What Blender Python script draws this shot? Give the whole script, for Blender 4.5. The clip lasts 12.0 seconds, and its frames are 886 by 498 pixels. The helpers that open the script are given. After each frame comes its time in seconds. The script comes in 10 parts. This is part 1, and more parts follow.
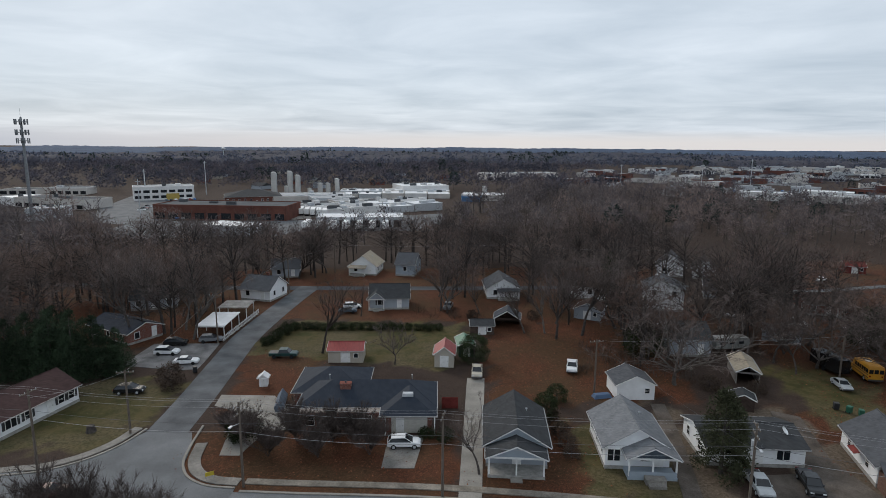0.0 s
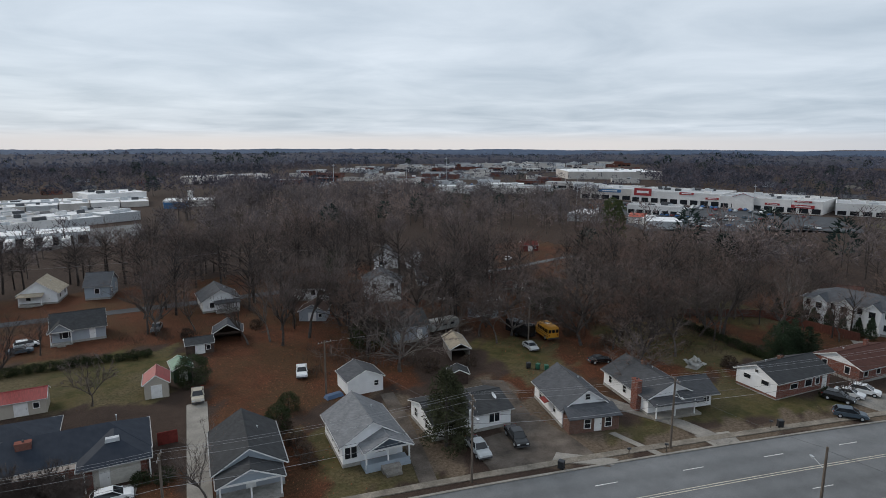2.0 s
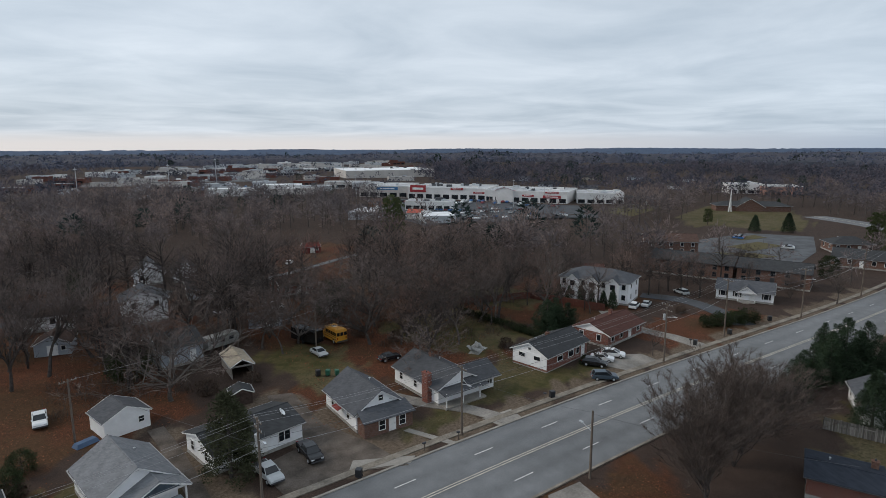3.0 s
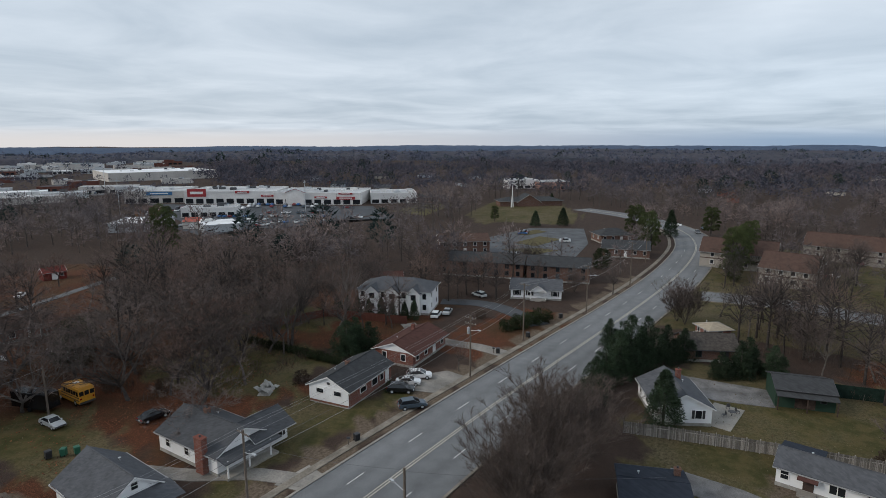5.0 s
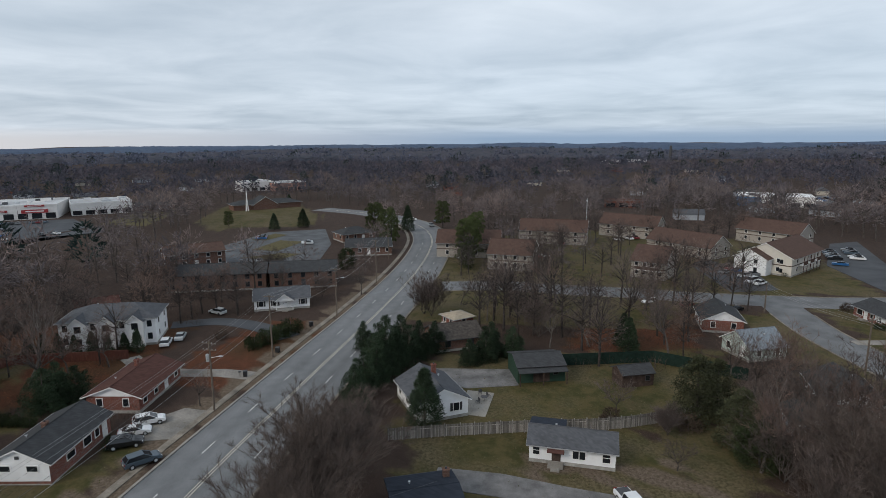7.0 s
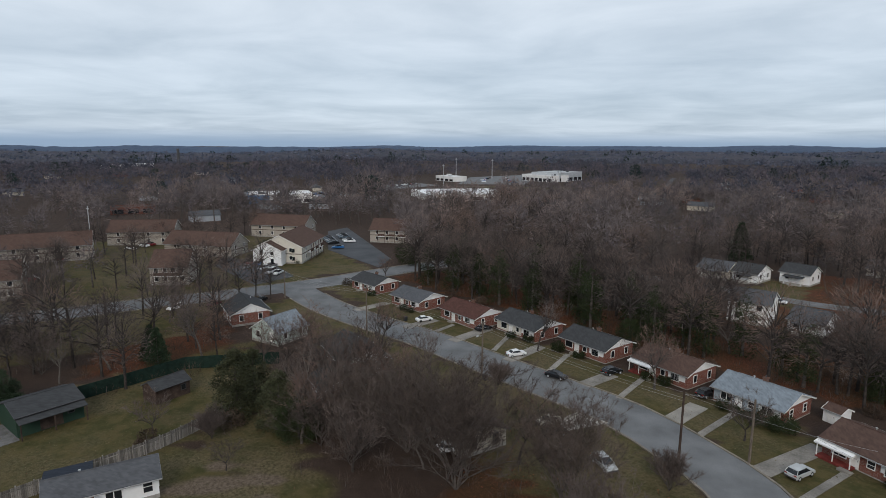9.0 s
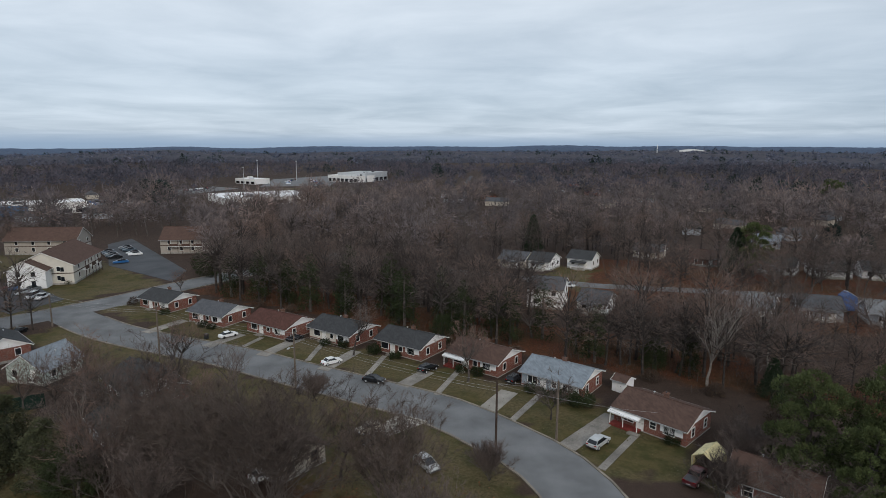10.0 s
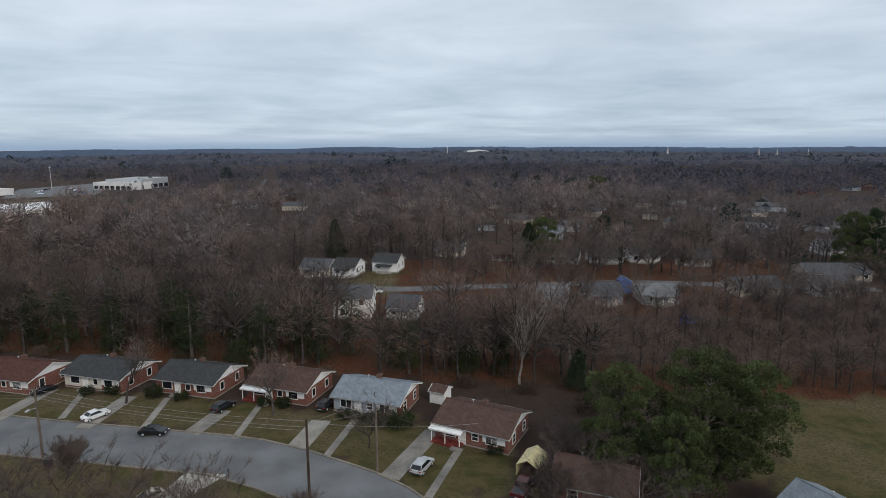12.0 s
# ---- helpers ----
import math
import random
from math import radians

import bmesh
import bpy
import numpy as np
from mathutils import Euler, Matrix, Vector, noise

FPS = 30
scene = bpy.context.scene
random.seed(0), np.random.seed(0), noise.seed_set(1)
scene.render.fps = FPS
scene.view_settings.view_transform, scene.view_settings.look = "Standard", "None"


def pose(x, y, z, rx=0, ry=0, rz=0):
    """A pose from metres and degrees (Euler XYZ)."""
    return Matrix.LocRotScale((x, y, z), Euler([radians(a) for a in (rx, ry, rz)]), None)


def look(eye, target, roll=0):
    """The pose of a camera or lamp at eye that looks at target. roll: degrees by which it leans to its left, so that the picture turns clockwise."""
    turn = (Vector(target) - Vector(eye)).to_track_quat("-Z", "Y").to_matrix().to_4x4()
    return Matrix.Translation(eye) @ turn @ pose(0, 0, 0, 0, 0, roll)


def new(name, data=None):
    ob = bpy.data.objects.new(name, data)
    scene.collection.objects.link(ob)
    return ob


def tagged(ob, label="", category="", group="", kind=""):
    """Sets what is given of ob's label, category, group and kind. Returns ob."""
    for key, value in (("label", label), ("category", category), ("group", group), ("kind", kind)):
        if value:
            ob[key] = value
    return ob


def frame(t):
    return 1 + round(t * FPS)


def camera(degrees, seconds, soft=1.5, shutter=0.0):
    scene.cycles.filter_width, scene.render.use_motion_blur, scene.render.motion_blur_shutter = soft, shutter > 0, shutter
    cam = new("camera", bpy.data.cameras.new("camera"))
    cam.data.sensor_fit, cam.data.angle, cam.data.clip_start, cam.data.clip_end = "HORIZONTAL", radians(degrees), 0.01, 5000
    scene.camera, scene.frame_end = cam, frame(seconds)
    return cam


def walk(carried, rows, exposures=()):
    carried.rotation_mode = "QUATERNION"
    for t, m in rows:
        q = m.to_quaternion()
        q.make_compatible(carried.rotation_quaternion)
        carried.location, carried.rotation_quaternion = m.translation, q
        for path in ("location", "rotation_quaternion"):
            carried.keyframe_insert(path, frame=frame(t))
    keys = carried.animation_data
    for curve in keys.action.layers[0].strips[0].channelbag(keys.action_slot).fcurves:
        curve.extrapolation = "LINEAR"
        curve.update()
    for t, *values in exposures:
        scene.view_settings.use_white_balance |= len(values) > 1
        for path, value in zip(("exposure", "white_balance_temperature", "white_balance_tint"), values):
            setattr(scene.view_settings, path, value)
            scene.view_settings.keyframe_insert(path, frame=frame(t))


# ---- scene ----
cam = camera(73.71, 12.0, soft=0.55)
# seconds, x, y, z, pitch, roll, yaw
PATH = [
    (0.0, pose(0.00, 0.00, 40.00, 79.66, -0.39, 0.00)),
    (0.5, pose(0.08, 0.22, 40.07, 79.64, -0.41, -0.49)),
    (1.0, pose(0.12, 0.50, 40.16, 79.65, -0.42, -5.02)),
    (1.5, pose(0.22, 1.00, 40.13, 79.73, -0.31, -15.75)),
    (2.0, pose(0.57, 1.73, 39.95, 79.82, -0.14, -27.12)),
    (2.5, pose(1.35, 2.84, 39.68, 79.81, 0.01, -38.62)),
    (3.0, pose(2.91, 4.37, 39.49, 79.81, 0.11, -48.25)),
    (3.5, pose(5.06, 5.98, 39.48, 79.79, 0.09, -56.87)),
    (5.5, pose(16.74, 11.52, 41.03, 79.50, -0.06, -68.49)),
    (6.0, pose(18.58, 12.06, 40.97, 79.49, -0.10, -70.81)),
    (6.5, pose(19.88, 12.37, 40.80, 79.49, 0.12, -81.77)),
    (7.0, pose(20.66, 12.35, 40.50, 79.44, 0.29, -93.11)),
    (7.5, pose(21.22, 12.15, 40.16, 79.51, 0.27, -104.62)),
    (9.5, pose(23.14, 10.07, 38.99, 79.98, -0.44, -147.57)),
    (10.0, pose(24.14, 8.22, 38.90, 80.03, -0.25, -156.28)),
    (10.5, pose(25.14, 5.94, 38.88, 80.13, -0.16, -165.02)),
    (11.0, pose(25.92, 3.50, 39.01, 80.24, 0.04, -174.80)),
    (11.5, pose(26.38, 1.42, 38.95, 80.24, 0.10, -175.54)),
    (12.0, pose(26.64, -0.26, 38.68, 80.21, 0.11, -175.61)),
]
walk(cam, PATH)

# ---- light ----
SUN_AZ, SUN_EL = 325.0, 33.0   # degrees, clockwise from +y; above the horizon


def build_world():
    w = bpy.data.worlds.new("sky")
    scene.world = w
    w.use_nodes = True
    nt = w.node_tree
    N, Lk = nt.nodes, nt.links
    N.clear()
    out = N.new("ShaderNodeOutputWorld")
    bg = N.new("ShaderNodeBackground")
    sky = N.new("ShaderNodeTexSky")
    sky.sky_type = "NISHITA"
    sky.sun_disc = False
    sky.sun_elevation = radians(SUN_EL)
    sky.sun_rotation = radians(SUN_AZ)
    tc = N.new("ShaderNodeTexCoord")
    sep = N.new("ShaderNodeSeparateXYZ")
    Lk.new(tc.outputs["Generated"], sep.inputs[0])
    # cloud deck: the direction is laid on a high flat layer
    up = N.new("ShaderNodeMath")
    up.operation = "MAXIMUM"
    up.inputs[1].default_value = 0.0
    Lk.new(sep.outputs["Z"], up.inputs[0])
    den = N.new("ShaderNodeMath")
    den.operation = "ADD"
    den.inputs[1].default_value = 0.07
    Lk.new(up.outputs[0], den.inputs[0])
    dx, dy = N.new("ShaderNodeMath"), N.new("ShaderNodeMath")
    for d, axis in ((dx, "X"), (dy, "Y")):
        d.operation = "DIVIDE"
        Lk.new(sep.outputs[axis], d.inputs[0])
        Lk.new(den.outputs[0], d.inputs[1])
    comb = N.new("ShaderNodeCombineXYZ")
    Lk.new(dx.outputs[0], comb.inputs["X"])
    Lk.new(dy.outputs[0], comb.inputs["Y"])
    n1, n2 = N.new("ShaderNodeTexNoise"), N.new("ShaderNodeTexNoise")
    n1.inputs["Scale"].default_value, n1.inputs["Detail"].default_value = 0.75, 6.0
    n1.inputs["Roughness"].default_value = 0.55
    n1.inputs["Distortion"].default_value = 0.4
    n2.inputs["Scale"].default_value, n2.inputs["Detail"].default_value = 0.22, 3.0
    for n in (n1, n2):
        Lk.new(comb.outputs[0], n.inputs["Vector"])
    mixn = N.new("ShaderNodeMix")
    mixn.data_type = "FLOAT"
    mixn.inputs[0].default_value = 0.45
    Lk.new(n1.outputs["Fac"], mixn.inputs[2])
    Lk.new(n2.outputs["Fac"], mixn.inputs[3])
    ramp = N.new("ShaderNodeValToRGB")
    ramp.color_ramp.elements[0].position, ramp.color_ramp.elements[0].color = 0.34, CLOUD_DARK
    ramp.color_ramp.elements[1].position, ramp.color_ramp.elements[1].color = 0.66, CLOUD_LIGHT
    Lk.new(mixn.outputs[0], ramp.inputs[0])
    # thin clear strip low over the land
    strip = N.new("ShaderNodeValToRGB")
    e = strip.color_ramp.elements
    e[0].position, e[0].color = 0.0, (1, 1, 1, 1)
    e[1].position, e[1].color = 0.020, (0, 0, 0, 1)
    m = e.new(0.006)
    m.color = (0.8, 0.8, 0.8, 1)
    Lk.new(up.outputs[0], strip.inputs[0])
    east = N.new("ShaderNodeMapRange")       # the strip is bright on the sun's side only
    east.inputs["From Min"].default_value, east.inputs["From Max"].default_value = 0.30, 0.95
    sun_side = N.new("ShaderNodeVectorMath")
    sun_side.operation = "DOT_PRODUCT"
    sun_side.inputs[1].default_value = (math.sin(radians(25)), math.cos(radians(25)), 0)
    Lk.new(tc.outputs["Generated"], sun_side.inputs[0])
    Lk.new(sun_side.outputs["Value"], east.inputs["Value"])
    glow = N.new("ShaderNodeMix")
    glow.data_type = "RGBA"
    glow.inputs[6].default_value, glow.inputs[7].default_value = STRIP_COOL, STRIP_WARM
    Lk.new(east.outputs[0], glow.inputs[0])
    mixs = N.new("ShaderNodeMix")
    mixs.data_type = "RGBA"
    Lk.new(strip.outputs[0], mixs.inputs[0])
    Lk.new(ramp.outputs[0], mixs.inputs[6])
    Lk.new(glow.outputs[2], mixs.inputs[7])
    # the deck is thicker low down, and bluer away from the bright quarter
    low = N.new("ShaderNodeMapRange")
    low.interpolation_type = "SMOOTHSTEP"
    low.inputs["From Min"].default_value, low.inputs["From Max"].default_value = 0.0, 0.24
    low.inputs["To Min"].default_value, low.inputs["To Max"].default_value = 1.0, 0.0
    Lk.new(up.outputs[0], low.inputs["Value"])
    shade = N.new("ShaderNodeMix")
    shade.data_type = "RGBA"
    shade.inputs[6].default_value, shade.inputs[7].default_value = (0.83, 0.88, 0.935, 1), (0.98, 0.98, 0.99, 1)
    Lk.new(east.outputs[0], shade.inputs[0])
    dim = N.new("ShaderNodeMix")
    dim.data_type, dim.blend_type = "RGBA", "MULTIPLY"
    Lk.new(low.outputs[0], dim.inputs[0])
    Lk.new(mixs.outputs[2], dim.inputs[6])
    Lk.new(shade.outputs[2], dim.inputs[7])
    # a little clear sky behind the clouds
    blue = N.new("ShaderNodeMix")
    blue.data_type = "RGBA"
    blue.blend_type = "ADD"
    blue.inputs[0].default_value = 0.012
    Lk.new(dim.outputs[2], blue.inputs[6])
    Lk.new(sky.outputs[0], blue.inputs[7])
    Lk.new(blue.outputs[2], bg.inputs["Color"])
    bg.inputs["Strength"].default_value = SKY_STRENGTH
    Lk.new(bg.outputs[0], out.inputs["Surface"])


CLOUD_DARK, CLOUD_LIGHT = (0.50, 0.59, 0.69, 1), (0.83, 0.91, 1.0, 1)
STRIP_COOL, STRIP_WARM = (0.37, 0.49, 0.65, 1), (0.82, 0.80, 0.80, 1)
SKY_STRENGTH = 0.86
build_world()

sun_data = bpy.data.lights.new("sun", "SUN")
sun_data.energy, sun_data.angle, sun_data.color = 1.45, radians(22), (1.0, 0.9, 0.78)
sun = new("sun", sun_data)
sun.matrix_world = look((0, 0, 200), (-math.sin(radians(SUN_AZ)) * 200, -math.cos(radians(SUN_AZ)) * 200, 200 - 200 * math.tan(radians(SUN_EL))))

# ---- materials ----
MATS = {}


def base_material(name):
    m = bpy.data.materials.new(name)
    m.use_nodes = True
    nt = m.node_tree
    nt.nodes["Principled BSDF"].inputs["Specular IOR Level"].default_value = 0.12
    return m, nt.nodes, nt.links, nt.nodes["Principled BSDF"]


def mat(name, col, rough=0.8, var=0.25, scale=1.5, fine=18.0, bump=0.15, metal=0.0, spread=0.0, stretch=(1, 1, 1), stain=0.25):
    """A surface with a coarse stain, a fine grain and a small relief; spread varies it from object to object."""
    if name in MATS:
        return MATS[name]
    m, N, Lk, bs = base_material(name)
    tc = N.new("ShaderNodeTexCoord")
    mp = N.new("ShaderNodeMapping")
    mp.inputs["Scale"].default_value = stretch
    Lk.new(tc.outputs["Object"], mp.inputs[0])
    a, b = N.new("ShaderNodeTexNoise"), N.new("ShaderNodeTexNoise")
    a.inputs["Scale"].default_value, a.inputs["Detail"].default_value = scale, 5
    b.inputs["Scale"].default_value, b.inputs["Detail"].default_value = fine, 3
    Lk.new(mp.outputs[0], a.inputs["Vector"])
    Lk.new(mp.outputs[0], b.inputs["Vector"])
    ra = N.new("ShaderNodeMapRange")
    ra.inputs["From Min"].default_value, ra.inputs["From Max"].default_value = 0.3, 0.7
    ra.inputs["To Min"].default_value, ra.inputs["To Max"].default_value = 1 - var - stain * 0.3, 1 + var
    Lk.new(a.outputs["Fac"], ra.inputs["Value"])
    rb = N.new("ShaderNodeMapRange")
    rb.inputs["From Min"].default_value, rb.inputs["From Max"].default_value = 0.3, 0.7
    rb.inputs["To Min"].default_value, rb.inputs["To Max"].default_value = 1 - var * 0.7, 1 + var * 0.7
    Lk.new(b.outputs["Fac"], rb.inputs["Value"])
    mul = N.new("ShaderNodeMath")
    mul.operation = "MULTIPLY"
    Lk.new(ra.outputs[0], mul.inputs[0])
    Lk.new(rb.outputs[0], mul.inputs[1])
    last = mul
    if spread:
        oi = N.new("ShaderNodeObjectInfo")
        rs = N.new("ShaderNodeMapRange")
        rs.inputs["To Min"].default_value, rs.inputs["To Max"].default_value = 1 - spread, 1 + spread
        Lk.new(oi.outputs["Random"], rs.inputs["Value"])
        last = N.new("ShaderNodeMath")
        last.operation = "MULTIPLY"
        Lk.new(mul.outputs[0], last.inputs[0])
        Lk.new(rs.outputs[0], last.inputs[1])
    sc = N.new("ShaderNodeVectorMath")
    sc.operation = "SCALE"
    sc.inputs[0].default_value = col[:3]
    Lk.new(last.outputs[0], sc.inputs["Scale"])
    Lk.new(sc.outputs[0], bs.inputs["Base Color"])
    bs.inputs["Roughness"].default_value = rough
    bs.inputs["Specular IOR Level"].default_value = 0.12 if rough > 0.7 else 0.5
    bs.inputs["Metallic"].default_value = metal
    if bump:
        bp = N.new("ShaderNodeBump")
        bp.inputs["Strength"].default_value, bp.inputs["Distance"].default_value = bump, 0.05
        Lk.new(b.outputs["Fac"], bp.inputs["Height"])
        Lk.new(bp.outputs[0], bs.inputs["Normal"])
    MATS[name] = m
    return m


def coursed(name, col, col2, pitch, rough=0.8, axis="Z", var=0.2, mortar=None, brick=(0, 0), spread=0.0):
    """Clapboard, shingle courses or brickwork: rows of a given pitch, with a shadow line of relief and mottled pieces."""
    if name in MATS:
        return MATS[name]
    m, N, Lk, bs = base_material(name)
    tc = N.new("ShaderNodeTexCoord")
    n = N.new("ShaderNodeTexNoise")
    n.inputs["Scale"].default_value, n.inputs["Detail"].default_value = 0.9, 6
    Lk.new(tc.outputs["Object"], n.inputs["Vector"])
    sep = N.new("ShaderNodeSeparateXYZ")
    Lk.new(tc.outputs["Object"], sep.inputs[0])
    dv = N.new("ShaderNodeMath")
    dv.operation = "DIVIDE"
    dv.inputs[1].default_value = pitch
    Lk.new(sep.outputs[axis], dv.inputs[0])
    fr = N.new("ShaderNodeMath")
    fr.operation = "FRACT"
    Lk.new(dv.outputs[0], fr.inputs[0])
    fl = N.new("ShaderNodeMath")
    fl.operation = "FLOOR"
    Lk.new(dv.outputs[0], fl.inputs[0])
    # pieces in each row
    cell = N.new("ShaderNodeCombineXYZ")
    sx = N.new("ShaderNodeMath")
    sx.operation = "ADD"
    Lk.new(sep.outputs["X"], sx.inputs[0])
    Lk.new(sep.outputs["Y"], sx.inputs[1])
    off = N.new("ShaderNodeMath")
    off.operation = "MULTIPLY_ADD"
    off.inputs[1].default_value = 1.0 / (brick[0] or 0.45)
    Lk.new(sx.outputs[0], off.inputs[0])
    half = N.new("ShaderNodeMath")
    half.operation = "MULTIPLY"
    half.inputs[1].default_value = 0.5
    Lk.new(fl.outputs[0], half.inputs[0])
    Lk.new(half.outputs[0], off.inputs[2])
    flx = N.new("ShaderNodeMath")
    flx.operation = "FLOOR"
    Lk.new(off.outputs[0], flx.inputs[0])
    Lk.new(flx.outputs[0], cell.inputs["X"])
    Lk.new(fl.outputs[0], cell.inputs["Y"])
    wn = N.new("ShaderNodeTexWhiteNoise")
    wn.noise_dimensions = "2D"
    Lk.new(cell.outputs[0], wn.inputs["Vector"])
    fac = N.new("ShaderNodeMath")
    fac.operation = "MULTIPLY_ADD"
    fac.inputs[1].default_value = var
    Lk.new(wn.outputs["Value"], fac.inputs[0])
    nf = N.new("ShaderNodeMapRange")
    nf.inputs["From Min"].default_value, nf.inputs["From Max"].default_value = 0.25, 0.75
    nf.inputs["To Min"].default_value, nf.inputs["To Max"].default_value = 0.0, 1.0 - var
    Lk.new(n.outputs["Fac"], nf.inputs["Value"])
    Lk.new(nf.outputs[0], fac.inputs[2])
    mix = N.new("ShaderNodeMix")
    mix.data_type = "RGBA"
    mix.inputs[6].default_value, mix.inputs[7].default_value = (*col, 1), (*col2, 1)
    Lk.new(fac.outputs[0], mix.inputs[0])
    src = mix.outputs[2]
    if mortar:
        lt = N.new("ShaderNodeMath")
        lt.operation = "LESS_THAN"
        lt.inputs[1].default_value = 0.15
        Lk.new(fr.outputs[0], lt.inputs[0])
        mm = N.new("ShaderNodeMix")
        mm.data_type = "RGBA"
        mm.inputs[7].default_value = (*mortar, 1)
        Lk.new(lt.outputs[0], mm.inputs[0])
        Lk.new(src, mm.inputs[6])
        src = mm.outputs[2]
    if spread:
        oi = N.new("ShaderNodeObjectInfo")
        rs = N.new("ShaderNodeMapRange")
        rs.inputs["To Min"].default_value, rs.inputs["To Max"].default_value = 1 - spread, 1 + spread
        Lk.new(oi.outputs["Random"], rs.inputs["Value"])
        sc = N.new("ShaderNodeVectorMath")
        sc.operation = "SCALE"
        Lk.new(src, sc.inputs[0])
        Lk.new(rs.outputs[0], sc.inputs["Scale"])
        src = sc.outputs[0]
    Lk.new(src, bs.inputs["Base Color"])
    bs.inputs["Roughness"].default_value = rough
    bp = N.new("ShaderNodeBump")
    bp.inputs["Strength"].default_value, bp.inputs["Distance"].default_value = 0.5, 0.02
    Lk.new(fr.outputs[0], bp.inputs["Height"])
    Lk.new(bp.outputs[0], bs.inputs["Normal"])
    MATS[name] = m
    return m


def siding(name, col):
    return coursed(name, tuple(c * 0.86 for c in col), col, 0.18, rough=0.6, var=0.15)


def shingle(name, col):
    return coursed(name, tuple(c * 0.72 for c in col), tuple(c * 1.25 for c in col), 0.14, rough=0.9, var=0.45, brick=(0.3, 0))


def paint(name, col, rough=0.35):
    return mat(name, col, rough=rough, var=0.06, scale=0.8, fine=4, bump=0.0)


def glass_mat():
    m, N, Lk, bs = base_material("window_glass")
    bs.inputs["Base Color"].default_value = (0.015, 0.018, 0.022, 1)
    bs.inputs["Roughness"].default_value = 0.08
    bs.inputs["IOR"].default_value = 1.5
    bs.inputs["Specular IOR Level"].default_value = 0.5
    return m


GLASS = glass_mat()
WHITE_SIDING = siding("white_siding", (0.84, 0.85, 0.86))
CREAM_SIDING = siding("cream_siding", (0.62, 0.59, 0.53))
GREY_SIDING = siding("grey_siding", (0.36, 0.39, 0.43))
BEIGE_SIDING = siding("beige_siding", (0.46, 0.42, 0.36))
BLUE_SIDING = siding("blue_grey_siding", (0.33, 0.38, 0.43))
GREEN_BOARD = siding("green_boards", (0.032, 0.062, 0.045))
PALE_GREEN = siding("pale_green_siding", (0.45, 0.53, 0.50))
BRICK = coursed("red_brick", (0.125, 0.046, 0.036), (0.235, 0.088, 0.066), 0.075, rough=0.9, var=0.6, mortar=(0.30, 0.26, 0.23), brick=(0.21, 0))
DARK_BRICK = coursed("brown_brick", (0.10, 0.055, 0.042), (0.19, 0.105, 0.08), 0.075, rough=0.9, var=0.6, mortar=(0.22, 0.19, 0.17), brick=(0.21, 0))
PALE_BRICK = coursed("painted_brick", (0.44, 0.42, 0.38), (0.60, 0.58, 0.53), 0.075, rough=0.85, var=0.5, brick=(0.21, 0))
ROOF_NAVY = shingle("navy_shingles", (0.028, 0.034, 0.046))
NAVY_METAL = coursed("navy_seamed_metal_roof", (0.020, 0.026, 0.038), (0.034, 0.042, 0.056), 0.42, rough=0.72, axis="X", var=0.2)
ROOF_DARK = shingle("charcoal_shingles", (0.050, 0.052, 0.055))
ROOF_GREY = shingle("grey_shingles", (0.086, 0.090, 0.099))
ROOF_SLATE_DARK = shingle("weathered_dark_shingles", (0.068, 0.071, 0.077))
ROOF_LIGHT = shingle("light_grey_shingles", (0.168, 0.175, 0.186))
ROOF_SLATE = shingle("slate_blue_shingles", (0.19, 0.22, 0.25))
ROOF_BROWN = shingle("brown_shingles", (0.088, 0.056, 0.046))
ROOF_RUST = shingle("rust_brown_shingles", (0.082, 0.040, 0.033))
ROOF_MAROON = shingle("maroon_shingles", (0.066, 0.040, 0.038))
ROOF_TAN = shingle("tan_shingles", (0.36, 0.31, 0.24))
ROOF_RED = mat("red_metal_roof", (0.27, 0.045, 0.04), rough=0.5, var=0.18, stretch=(6, 1, 1), bump=0.1)
ROOF_WHITE = mat("white_membrane_roof", (0.72, 0.73, 0.74), rough=0.6, var=0.10, scale=0.08, fine=0.6, bump=0.05)
METAL_GREY = mat("galvanised_metal", (0.48, 0.50, 0.52), rough=0.45, var=0.12, metal=0.3)
TRIM_WHITE = mat("white_trim", (0.78, 0.78, 0.77), rough=0.5, var=0.07, bump=0.03)
GUTTER = mat("grey_gutter", (0.30, 0.30, 0.30), rough=0.5, var=0.1, bump=0.03)
DARK_TRIM = mat("dark_trim", (0.05, 0.05, 0.055), rough=0.6, var=0.1)
SHUTTER = mat("black_shutter", (0.03, 0.03, 0.033), rough=0.6, var=0.1)
BLOCK = mat("concrete_block", (0.32, 0.31, 0.29), rough=0.9, var=0.2)
CONCRETE = mat("concrete", (0.265, 0.248, 0.222), rough=0.9, var=0.16, scale=0.35, fine=6, bump=0.1)
OLD_CONCRETE = mat("stained_concrete", (0.225, 0.21, 0.19), rough=0.92, var=0.28, scale=0.3, fine=5, bump=0.12)
ASPHALT_OLD = mat("worn_asphalt", (0.154, 0.158, 0.163), rough=0.88, var=0.2, scale=0.2, fine=9, bump=0.12)
ASPHALT_DARK = mat("dark_asphalt", (0.075, 0.08, 0.088), rough=0.85, var=0.18, scale=0.12, fine=9, bump=0.12)
GRAVEL = mat("gravel", (0.165, 0.160, 0.158), rough=0.95, var=0.35, scale=0.4, fine=14, bump=0.4)
DIRT_DRIVE = mat("dirt_drive", (0.110, 0.092, 0.078), rough=0.95, var=0.35, scale=0.4, fine=8, bump=0.3)
